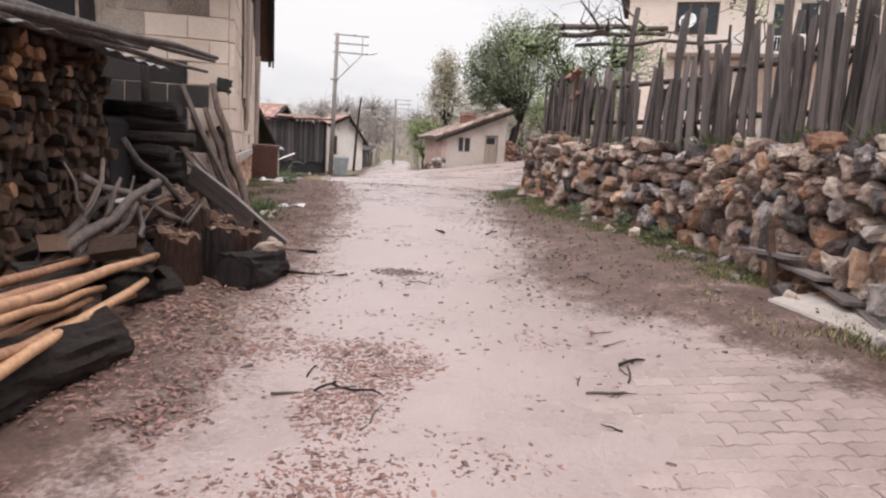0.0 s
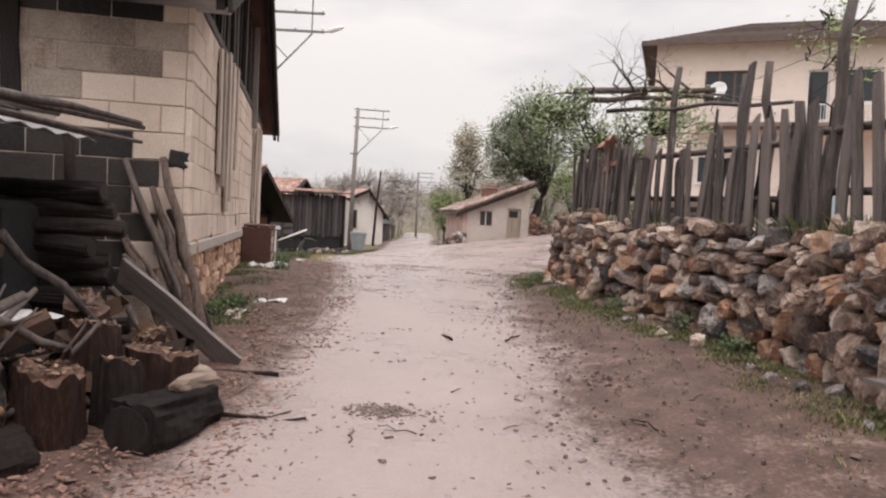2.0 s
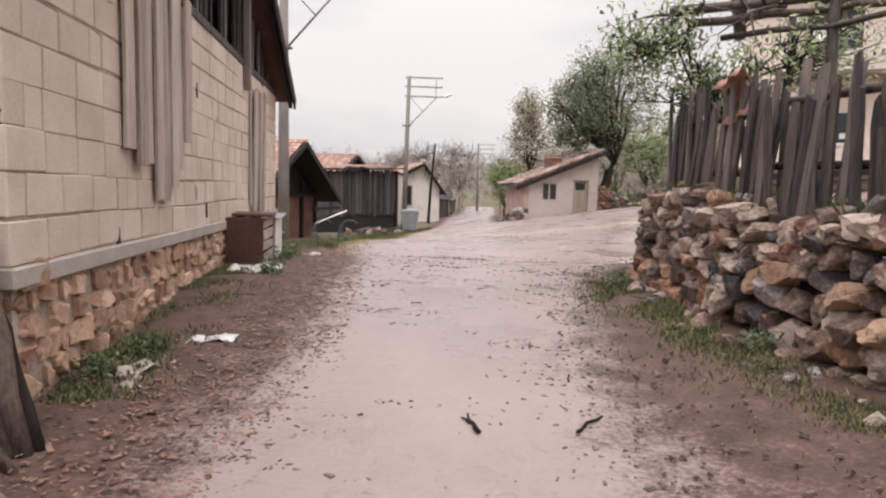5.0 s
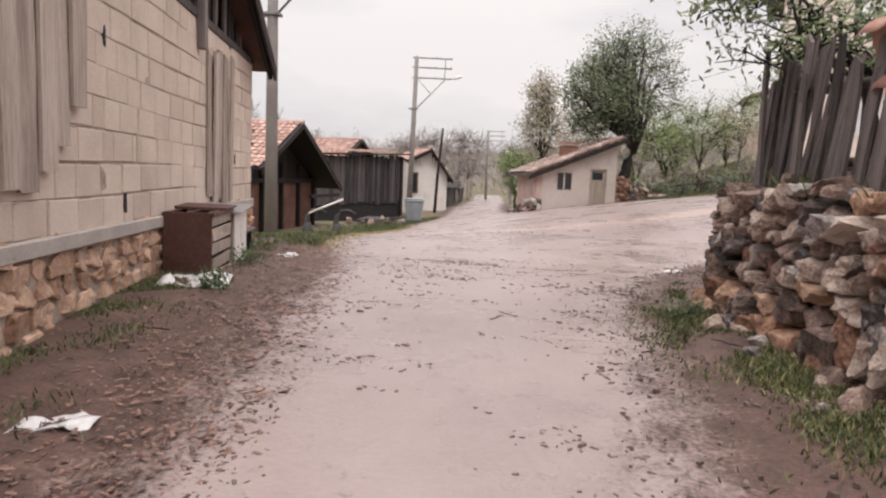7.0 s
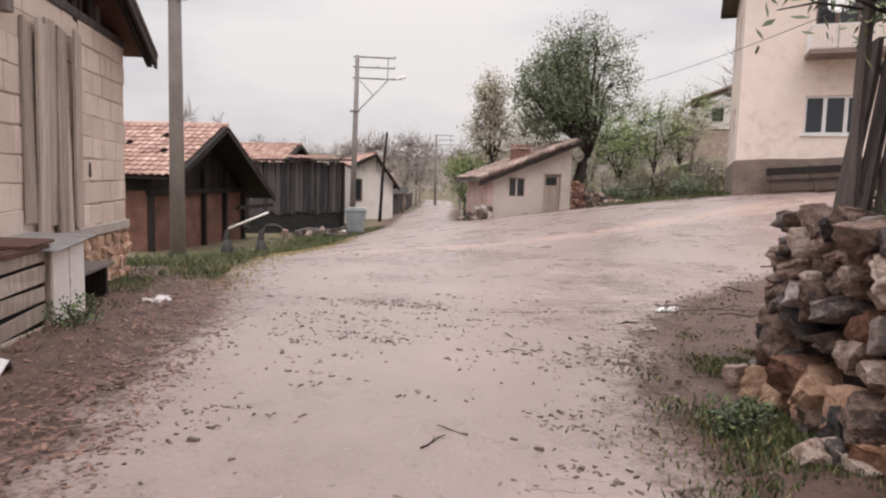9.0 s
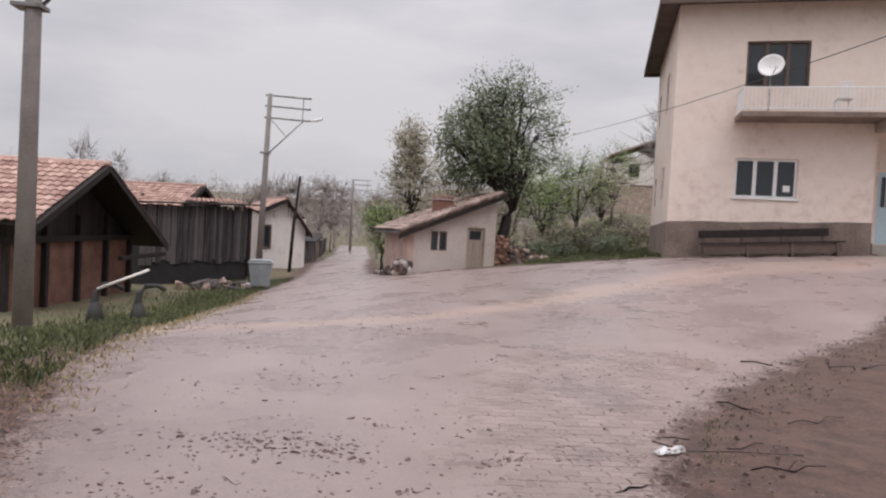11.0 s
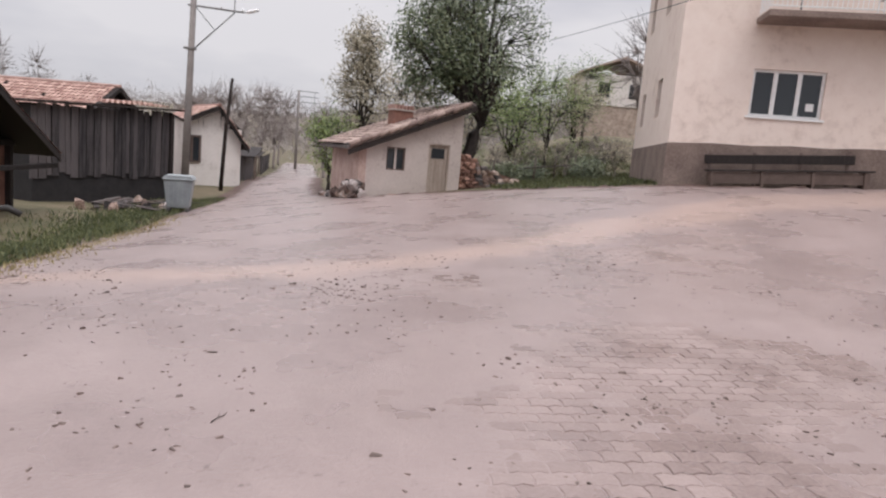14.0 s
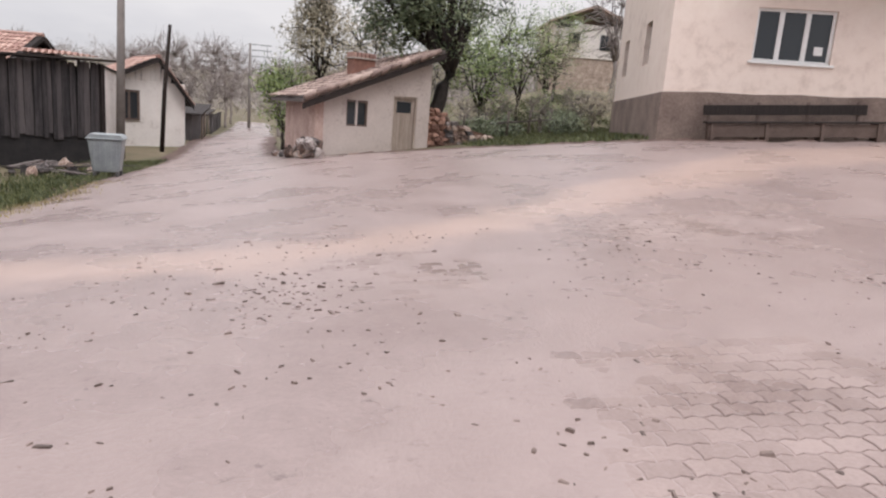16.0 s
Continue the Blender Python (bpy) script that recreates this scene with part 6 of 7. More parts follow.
part("shaft", tube([(0, 0, 0), (0.05, 0.2, 0.3)], 0.025, 6), M_PALE_BOARD, prop)

# boards leaning at the foot of the stone wall, and a slab
for k in range(4):
    t = thing("fallen_board", pose(2.93 - 0.03 * k, 4.6 + 0.32 * k, ground_z(2.9, 5) + 0.02), "weathered board leaning at the wall's foot", "board", "boards at the wall")
    part("plank", board_mesh(0.15, 0.03, 1.1 - 0.1 * k, 300 + k), M_BOARD, t, m=pose(0, 0, 0.04 + 0.10 * k, 80 + 4 * k, 0, 170 + 6 * k))
post = thing("leaning_stake", pose(2.72, 5.72, ground_z(2.7, 5.7)), "reddish wooden stake leaning on the stones", "stake")
part("stake", board_mesh(0.09, 0.05, 0.62, 17), M_CUT, post, m=pose(0, 0, 0, 0, 22, 80))
slab = thing("stone_slab", pose(2.86, 4.75, ground_z(2.85, 4.7) + 0.02, 3, -4, 14), "flat grey slab lying in the grass", "slab")
part("slab", box(0.42, 1.3, 0.06, 0.02, 0.02), M_CEMENT, slab)

# ---- things round the fork ----
rng = random.Random(8)
gz = ground_z(-6.6, 25.95)
rail = thing("hitching_rail", pose(-7.0, 25.9, gz), "bent black tube posts with a pale rail between", "rail")
for k, (x, y) in enumerate(((0, 0), (0.85, 0.15))):
    post = part("bent_post", tube([(x, y, -0.1), (x - 0.03, y, 0.35), (x, y, 0.62), (x + 0.12, y + 0.05, 0.78), (x + 0.33, y + 0.12, 0.80), (x + 0.5, y + 0.18, 0.70)], [0.10, 0.09, 0.075, 0.06, 0.05, 0.05], 8), M_RUBBER, rail, "bent black tube post")
    part("foot", tube([(x, y, -0.1), (x, y, 0.16), (x, y, 0.42)], [0.19, 0.17, 0.09], 10), M_RUBBER, post)
part("rail_pole", tube([(0.05, -0.05, 0.70), (1.02, 0.2, 1.14)], 0.03, 8), M_WHITEWASH, rail, "pale wooden rail")

bz = ground_z(-6.0, 36.1)
dust_bin = thing("waste_container", pose(-5.85, 36.1, bz, 0, 0, 8), "dented grey steel waste container on wheels", "waste container")
V, F = [], []
for z, w, d in ((0.2, 0.31, 0.32), (1.05, 0.41, 0.40)):
    V += [(-w, -d, z), (w, -d, z), (w, d, z), (-w, d, z)]
F = [(3, 2, 1, 0), (0, 1, 5, 4), (1, 2, 6, 5), (2, 3, 7, 6), (3, 0, 4, 7), (4, 5, 6, 7)]
bm = bmesh.new()
me = mesh_of("tub", V, F)
bm.from_mesh(me)
bmesh.ops.bevel(bm, geom=bm.edges[:], offset=0.03, segments=2, affect="EDGES")
part("tub", bm, M_BIN, dust_bin, "tapered steel tub")
part("rim", span(-0.44, 0.44, -0.43, 0.43, 1.04, 1.09, 0.01), M_BIN, dust_bin)
part("lid", prism([(-0.43, 1.09), (0.43, 1.09), (0.36, 1.17), (-0.36, 1.17)], -0.42, 0.42), M_BIN, dust_bin, "low domed lid")
for k in range(5):
    part("rib", span(-0.26 + 0.13 * k - 0.012, -0.26 + 0.13 * k + 0.012, -0.395, -0.38, 0.35, 1.0, 0.003), M_BIN, dust_bin)
for x in (-0.27, 0.27):
    for y in (-0.28, 0.28):
        w = part("wheel", tube([(x - 0.03, y, 0.1), (x + 0.03, y, 0.1)], 0.1, 12), M_RUBBER, dust_bin)
        part("fork", span(x - 0.05, x + 0.05, y - 0.03, y + 0.03, 0.12, 0.24, 0.004), M_STEEL, w)

HM = house.matrix_basis
hb = thing("long_bench", HM @ pose(1.0, -0.55, 1.60, 0, -4.2, 0), "long dark wooden bench against the house plinth", "bench")
part("seat", span(0, 4.1, -0.2, 0.2, 0.42, 0.47, 0.006), M_DARK_WOOD, hb)
part("backrest", span(0, 3.75, 0.2, 0.24, 0.62, 0.86, 0.006), M_DARK_WOOD, hb)
for k in range(4):
    part("leg", span(0.1 + 1.25 * k, 0.18 + 1.25 * k, -0.18, 0.2, -0.1, 0.42, 0.004), M_BROWN_FRAME, hb)
    part("back_post", span(0.1 + 1.15 * k, 0.17 + 1.15 * k, 0.245, 0.29, -0.1, 0.92, 0.004), M_BROWN_FRAME, hb)
part("skirt", span(0.05, 4.0, -0.14, -0.11, 0.1, 0.40, 0.004), M_BROWN_FRAME, hb, "dark board under the seat")

dish = thing("satellite_dish", HM @ pose(2.62, -1.02, 7.48), "white satellite dish on the balcony rail", "satellite dish")
V, F = [], []
for j in range(7):
    r = 0.37 * j / 6
    for i in range(24):
        a = 2 * math.pi * i / 24
        V.append((r * math.cos(a), 0.23 * (r / 0.37) ** 2 * -0.4, r * math.sin(a)))
for j in range(6):
    for i in range(24):
        a, b = j * 24 + i, j * 24 + (i + 1) % 24
        F.append((a, b, b + 24, a + 24))
d = part("reflector", mesh_of("dish", V, F, True), M_DISH, dish, m=pose(0, 0, 0, -18, 0, -18))
d.modifiers.new("thickness", "SOLIDIFY").thickness = 0.012
part("feed_arm", tube([(0, -0.02, -0.34), (0.05, -0.40, -0.10)], 0.014, 6), M_STEEL, dish)
part("feed_head", tube([(0.05, -0.43, -0.10), (0.04, -0.34, -0.05)], 0.035, 8), M_DISH, dish)
part("mast", tube([(0, 0.06, -1.30), (0, 0.06, 0.0)], 0.025, 6), M_STEEL, dish)
chair = thing("plastic_chair", HM @ pose(4.75, -0.7, 6.14), "white slatted plastic chair on the balcony", "chair")
part("seat", box(0.42, 0.42, 0.03, 0.01, at=(0, 0, 0.42)), M_WHITE, chair)
for k in range(5):
    part("back_slat", box(0.04, 0.02, 0.46, 0.006, at=(-0.16 + 0.08 * k, -0.2, 0.45)), M_WHITE, chair)
part("back_rail", box(0.42, 0.03, 0.05, 0.01, at=(0, -0.2, 0.88)), M_WHITE, chair)
for sx in (-0.19, 0.19):
    for sy in (-0.19, 0.19):
        part("leg", box(0.035, 0.035, 0.42, 0.006, at=(sx, sy, 0)), M_WHITE, chair)
cable = thing("power_cable", pose(0, 0, 0), "black cable strung from the house to the tree", "cable")
a, b = Vector((8.06, 15.12, 5.70)), Vector((6.51, 40.97, 6.58))
part("strand", tube([a.lerp(b, k / 12) - Vector((0, 0, 0.25 * math.sin(math.pi * k / 12))) for k in range(13)], 0.009, 5), M_WIRE, cable)

# stone and brick stub beside the hut, rubble at its foot
ROCK_RED = rock_set(M_OLD_BRICK)
stub = thing("rubble_wall", hut.matrix_basis @ pose(SL, 0.2, 0.4), "tumbledown wall of bricks and field stones", "wall", kind="structure")
part("core", prism([(0.05, -0.5), (3.4, -0.5), (3.0, 0.7), (1.3, 1.05), (0.4, 1.5), (0.05, 1.62)], 0.05, 0.5), M_DIRT, stub, "earth core")
for j in range(12):
    z = j * 0.135 - 0.05
    x = 0.05
    while x < 3.3 - 0.1 * j:
        w = rng.uniform(0.16, 0.36)
        if z < 1.58 - 0.42 * x or z < 0.95 - 0.12 * x:
            brick = x < 0.7
            part("brick" if brick else "stone", rng.choice(ROCK_RED if brick else ROCK_DARK + ROCK_BROWN), None, stub,
                 m=Matrix.LocRotScale((x + w / 2, 0.05 + rng.uniform(-0.04, 0.03), z + 0.06), Euler((rng.uniform(-0.1, 0.1), rng.uniform(-0.12, 0.12), rng.choice((0, math.pi)) + rng.uniform(-0.1, 0.1))), (w * 1.04, 0.22, 0.15 if brick else 0.18)))
        x += w
for k in range(80):
    a = rng.random() ** 1.8
    x, y = -0.5 - 1.3 * a + rng.uniform(-0.35, 0.2), 36.9 + 5.0 * a + rng.uniform(-0.3, 0.2)
    r = rng.uniform(0.12, 0.3)
    tagged(part("rubble_stone", rng.choice(ROCK_DARK + ROCK_BROWN), None, m=Matrix.LocRotScale((x, y, ground_z(x, y) + r * 0.3 + 0.38 * rng.random() * (a < 0.4)), Euler((rng.uniform(0, 6), rng.uniform(0, 6), rng.uniform(0, 6))), (r * 1.3, r, r))),
           "rough stone heaped at the hut's foot", "stone", "rubble at the hut")
# heap of boards and stones by the blackened shed
for k in range(34):
    x, y = rng.uniform(-9.4, -6.9), rng.uniform(37.4, 41.5)
    if rng.random() < 0.5:
        r = rng.uniform(0.15, 0.35)
        tagged(part("heap_stone", rng.choice(ROCK_BROWN + ROCK_DARK), None, m=Matrix.LocRotScale((x, y, ground_z(x, y) + r * 0.35), Euler((rng.uniform(0, 6), rng.uniform(0, 6), 0)), (r * 1.3, r, r * 0.9))), "grey stone heaped beside the blackened shed", "stone", "rubble by the shed")
    else:
        t = thing("heap_board", pose(x, y, ground_z(x, y) + 0.12 + 0.1 * rng.random()), "old board thrown on the rubble heap", "board", "boards on the heap")
        part("plank", board_mesh(0.16, 0.03, rng.uniform(0.9, 1.8), 700 + k), M_BOARD, t, m=pose(0, 0, 0, 90 + rng.uniform(-12, 12), 0, rng.uniform(0, 180)))
# timber posts and braces under the barn's gable
for k in range(5):
    part("gable_post", box(0.16, 0.16, 3.0, 0.01), M_DARK_WOOD, barn_a, "dark timber post", m=pose(0.6 + 1.78 * k, -0.06, -1.1))
part("gable_beam", span(0.4, 8.0, -0.16, 0.0, 1.12, 1.3, 0.01), M_DARK_WOOD, barn_a, "dark timber beam")
part("eave_beam", span(4.9, 8.5, -1.05, -0.9, 0.55, 0.68, 0.01), M_DARK_WOOD, barn_a, "sagging dark beam")
# cottage window and leaning eave pieces
CM = cottage.matrix_basis
cw = part("window", span(0.75, 1.55, -0.02, 0.01, 0.55, 1.75, 0.004), M_GLASS, cottage, "dark cottage window")
for a, b, c, dd in ((0.7, 0.8, 0.5, 1.8), (1.5, 1.6, 0.5, 1.8), (1.1, 1.2, 0.5, 1.8), (0.7, 1.6, 1.72, 1.82), (0.7, 1.6, 0.46, 0.56)):
    part("frame", span(a, b, -0.05, -0.022, c, dd, 0.004), M_BROWN_FRAME, cw)
# sheds and palings along the far lane
for k, (x, y, w, h) in enumerate(((-7.2, 55.5, 3.0, 1.7), (-7.9, 60.5, 3.4, 1.9), (-8.6, 66, 4.0, 1.6))):
    z = ground_z(x, y)
    sh = thing("small_shed", pose(x, y, z, 0, 0, 92), "small dark plank shed along the lane", "shed", "lane sheds")
    part("wall", span(0, w, 0.05, 2.2, -0.3, h * 0.85, 0.01), M_BLACK_BOARD, sh)
    part("roof", prism([(-0.3, h * 0.8), (w + 0.3, h), (w + 0.3, h + 0.08), (-0.3, h * 0.8 + 0.08)], -0.5, 2.5), M_DARK_WOOD, sh)
    part("post", tube([(w * 0.5, -0.3, -0.3), (w * 0.5, -0.3, h * 0.85)], 0.06, 6), M_PALE_BOARD, sh)
pal = thing("paling_fence", pose(-8.2, 68, 0), "dark paling fence along the far lane", "fence")
pm = board_mesh(0.14, 0.03, 1.5, 5)
pm.materials.append(M_BLACK_BOARD)
for k in range(110):
    y = k * 0.2
    x = -0.11 * y + rng.uniform(-0.03, 0.03)
    part("paling", pm, None, pal, m=pose(x, y, ground_z(-8.2 + x, 68 + y) - 0.1, rng.uniform(-4, 4), rng.uniform(-4, 4), 90))
# house behind the orchard
bx, by = 17.5, 62.0
bzz = ground_z(bx, by)
old = thing("stone_house", pose(bx, by, bzz, 0, 0, -8), "old stone house with a whitewashed upper floor", "house")
part("stone_floor", span(-2.5, 2.5, 0, 5, -0.6, 2.4, 0.02), M_MORTAR, old, "rough stone ground floor")
up_w = part("upper_wall", span(-2.6, 2.6, -0.08, 5, 2.4, 4.6, 0.02), M_WHITEWASH, old, "whitewashed upper floor")
part("window", span(-1.6, -0.8, -0.13, -0.085, 3.0, 4.0, 0.004), M_GLASS, up_w)
part("window", span(0.6, 1.4, -0.13, -0.085, 3.0, 4.0, 0.004), M_GLASS, up_w)
part("roof", prism([(-3.1, 4.55), (0, 5.7), (3.1, 4.55), (3.1, 4.65), (0, 5.85), (-3.1, 4.65)], -0.6, 5.6), M_OLD_TILE, old, "mossy tiled roof")

# ---- trees and bushes beyond the fork ----
crown_tree("blossom_tree", pose(-0.6, 50, 0.2), "tall slender tree in pale early leaf", (0, 0, 2.4), [((0, 0, 4.2), (1.8, 1.6, 2.2)), ((-0.1, 0, 6.4), (1.0, 1.0, 1.9))], 120, M_LEAF_PALE, 7, 0.075, 0.2, 61, trunk_r=0.14)
crown_tree("blossom_tree", pose(2.0, 54, 0.8), "slender tree in pale early leaf", (0, 0, 2.2), [((0, 0, 4.4), (2.3, 1.8, 2.0))], 90, M_LEAF_PALE, 6, 0.075, 0.22, 62, trunk_r=0.13)
crown_tree("bush", pose(-1.9, 46, 0.0), "yellow-green bush behind the hut", (0, 0, 0.6), [((0, 0, 2.0), (1.3, 1.3, 1.4))], 60, M_LEAF_SPRING, 8, 0.07, 0.2, 63, trunk_r=0.08)
for k, (x, y, h, r, mat) in enumerate(((6.4, 46.5, 3.1, 1.7, M_LEAF_SPRING), (8.4, 47.5, 3.5, 1.9, M_LEAF_SPRING), (7.4, 50, 3.9, 2.0, M_LEAF_SPRING), (10.2, 49, 3.0, 1.6, M_LEAF_PALE), (5.0, 49.5, 3.0, 1.6, M_LEAF_PALE), (12.0, 53, 3.4, 1.8, M_LEAF_SPRING))):
    crown_tree("orchard_tree", pose(x, y, ground_z(x, y)), "young orchard tree in yellow-green leaf", (0.1, 0, 1.2), [((0, 0, h), (r, r, r * 0.95))], 100, mat, 6, 0.065, 0.22, 70 + k, trunk_r=0.09, group="orchard trees")
for k, (x, y, h) in enumerate(((5.6, 42.6, 0.7), (8.3, 40.5, 0.6), (9.5, 44, 0.8), (6.9, 43.5, 0.6))):
    crown_tree("weed_bush", pose(x, y, ground_z(x, y)), "low green weeds on the grassy bank", (0, 0, 0.15), [((0, 0, h * 0.55), (0.7, 0.6, h * 0.55))], 30, M_LEAF, 9, 0.06, 0.12, 90 + k, trunk_r=0.02, cat="bush", twig_r=0.006, group="weed bushes")


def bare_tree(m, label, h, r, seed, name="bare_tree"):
    # bark takes the twig colour with haze painted in
    return crown_tree(name, m, label, (0, 0, h * 0.28), [((0, 0, h * 0.62), (r, r, h * 0.40))], 210, None, 0, 0, 0, seed, trunk_r=0.13, bark=M_HAZED_TWIG, twig_r=0.016, group="bare trees")


for k, (x, y, h) in enumerate(((-12, 72, 7.5), (-9.8, 78, 8.0), (-13, 66, 6.0), (-9.6, 86, 8.5), (-13.5, 88, 9), (-5.0, 92, 8), (-10.5, 97, 9), (-1.6, 78, 6.5), (-16, 80, 7), (-3.2, 64, 5.0), (-18, 95, 9), (1.5, 88, 8))):
    bare_tree(pose(x, y, ground_z(x, y)), "leafless tree beside the far lane", h, h * 0.36, 200 + k)
for k, (x, y, h) in enumerate(((-52, 118, 17), (-55, 121, 16), (-49, 122, 15), (-38, 112, 10))):
    bare_tree(pose(x, y, ground_z(x, y)), "tall leafless poplar on the far slope", h, 2.3, 300 + k, "poplar_tree")
bare_tree(pose(15, 52, ground_z(15, 52)), "leafless tree behind the house", 7.5, 2.4, 401)

for k in range(16):
    x, y = 4.8 + 0.75 * k + rng.uniform(-0.3, 0.3), 44.5 + rng.uniform(-1, 5)
    crown_tree("hedge_shrub", pose(x, y, ground_z(x, y)), "leafless brown shrub in the hedge" if k % 2 else "yellow-green shrub in the hedge", (0, 0, 0.3), [((0, 0, 1.1), (0.8, 0.7, 0.75))], 60, M_LEAF_SPRING if k % 3 == 0 else M_LEAF_PALE, 1 if k % 2 else 3, 0.05, 0.15, 500 + k, trunk_r=0.04, bark=M_HAZED_TWIG, cat="shrub", twig_r=0.009, group="hedge shrubs")
fence_low = thing("pole_fence", pose(5.0, 42.6, 0), "low fence of grey poles on the bank", "fence")
for k in range(5):
    x = 0.9 * k
    part("post", tube([(x, 0.1 * k, ground_z(5 + x, 42.6) - 0.2), (x + 0.03, 0.1 * k, ground_z(5 + x, 42.6) + 1.0)], 0.04, 6), M_GREY_STICK, fence_low)
part("rail", tube([(-0.3, 0, ground_z(5, 42.6) + 0.55), (3.9, 0.4, ground_z(8.9, 42.6) + 0.6)], 0.035, 6), M_GREY_STICK, fence_low)

# woods on the far slopes
V, F = [], []
wr = random.Random(90)
for k in range(2900):
    a = wr.uniform(-1.15, 1.05)
    r = 100 + 270 * wr.random() ** 1.4
    x, y = r * math.sin(a), 20 + r * math.cos(a)
    if k >= 2600:
        x, y = wr.uniform(6, 45), wr.uniform(66, 115)
    if abs(x + 9.5) < 7 and y < 125:
        continue
    z = ground_z(x, y)
    h = wr.uniform(4, 8.0) * (1.5 if wr.random() < 0.05 else 1) * (0.55 if k >= 2600 else 1)
    w = h * wr.uniform(0.25, 0.45)
    for q in range(52):
        c = Vector((x + wr.gauss(0, w * 0.4), y + wr.gauss(0, w * 0.4), z + h * (0.45 + 0.22 * wr.gauss(0, 1))))
        d = Vector((wr.gauss(0, 0.5), wr.gauss(0, 0.5), wr.uniform(0.2, 1))).normalized() * h * wr.uniform(0.07, 0.18)
        g = Vector((wr.gauss(0, 1), wr.gauss(0, 0.4), wr.gauss(0, 0.5))).normalized() * h * wr.uniform(0.005, 0.014)
        i = len(V)
        V += [c - d, c + g, c + d, c - g]
        F.append((i, i + 1, i + 2, i + 3))
# woods get their haze from the paled colour alone
tagged(part("far_woods", mesh_of("woods", V, F), M_HAZED_WOOD), "leafless woods on the far hillsides, colour paled for haze", "woods", kind="stuff")


# ---- grass and weeds ----
def grass_patch(name, label, spots, mat, seed, h0=0.05, h1=0.16, w=0.006):
    """spots: (x, y) of every blade."""
    gr = random.Random(seed)
    V, F = [], []
    for x, y, z in spots:
        h = gr.uniform(h0, h1)
        a = gr.uniform(0, 6.28)
        dx, dy = math.cos(a) * w, math.sin(a) * w
        lx, ly = gr.gauss(0, 0.4) * h, gr.gauss(0, 0.4) * h
        i = len(V)
        V += [(x - dx, y - dy, z), (x + dx, y + dy, z), (x + lx * 0.5 + dx * 0.7, y + ly * 0.5 + dy * 0.7, z + h * 0.6), (x + lx, y + ly, z + h)]
        F += [(i, i + 1, i + 2), (i, i + 2, i + 3)]
    tagged(part(name, mesh_of("grass", V, F), mat), label, "grass", kind="stuff")


gr = random.Random(50)
wall_spots, straw_spots = [], []
while len(wall_spots) < 24000:
    s = gr.uniform(6.8, 17.2)
    p, d = wall_point(s)
    out = Vector((-d.y, d.x, 0))
    q = p + out * abs(gr.gauss(0.05, 0.30))
    if noise.noise(Vector((q.x * 2.2, q.y * 1.4, 8))) > gr.uniform(-0.25, 0.4) + (0.1 if s < 9.5 else -0.12):
        z = ground_z(q.x, q.y) + 0.045
        (straw_spots if gr.random() < 0.12 + 0.4 * smooth(10, 8, s) else wall_spots).append((q.x, q.y, z))
grass_patch("wall_grass", "wet green grass along the stone wall's foot", wall_spots, M_GRASS, 1, 0.012, 0.05, 0.006)
grass_patch("wall_straw", "yellowed grass along the stone wall's foot", straw_spots, M_STRAW, 2, 0.015, 0.06, 0.0045)
left_spots = []
while len(left_spots) < 13000:
    u, v = gr.uniform(0.2, 9.8), abs(gr.gauss(0, 0.28)) + 0.02
    if noise.noise(Vector((u * 1.6, v * 2, 3))) > gr.uniform(-0.1, 0.4) - 0.35 * smooth(3, 4.8, u) * smooth(6, 5, u) - 0.3 * smooth(1.6, 0.6, u) - 0.35 * smooth(7, 8.5, u):
        q = block_house.matrix_basis @ Vector((u, -v, 0))
        left_spots.append((q.x, q.y, ground_z(q.x, q.y) + 0.05))
grass_patch("building_grass", "tufts of wet grass along the block building", left_spots, M_GRASS, 3, 0.012, 0.055, 0.006)
bank = []
while len(bank) < 26000:
    y = gr.uniform(17.8, 44)
    x = lerp_knots(y, LANE_LEFT) - abs(gr.gauss(0, 1.3)) - 0.1
    if noise.noise(Vector((x * 0.9, y * 0.7, 1))) > gr.uniform(-0.6, 0.25) and x > -9.7:
        bank.append((x, y, ground_z(x, y) - 0.02))
grass_patch("barn_grass", "green grass strip between the lane and the barns", bank, M_GRASS, 4, 0.05, 0.17, 0.012)
edge = []
while len(edge) < 5000:
    y = gr.uniform(17, 34)
    x = lerp_knots(y, LANE_LEFT) + gr.gauss(-0.15, 0.3)
    edge.append((x, y, ground_z(x, y) - 0.01))
grass_patch("lane_edge_grass", "short yellow-green grass at the lane's edge", edge, M_STRAW, 6, 0.03, 0.08, 0.014)
slope = []
while len(slope) < 34000:
    x, y = gr.uniform(4.2, 13), gr.uniform(33.6, 56)
    if road_at(x, y) < -0.3 and noise.noise(Vector((x * 0.8, y * 0.6, 5))) > gr.uniform(-0.7, 0.3):
        slope.append((x, y, ground_z(x, y) - 0.03))
grass_patch("bank_grass", "grassy bank between the hut and the house", slope, M_GRASS, 5, 0.05, 0.18, 0.02)
corner = []
while len(corner) < 16000:
    x, y = gr.uniform(1.2, 9), gr.uniform(14.2, 22)
    if road_at(x, y) < -0.35 and noise.noise(Vector((x * 1.5, y * 1.5, 2))) > gr.uniform(0.0, 0.35):
        corner.append((x, y, ground_z(x, y) + 0.02))
grass_patch("corner_grass", "tufts of grass on the muddy corner", corner, M_GRASS, 7, 0.010, 0.038, 0.006)
top = []
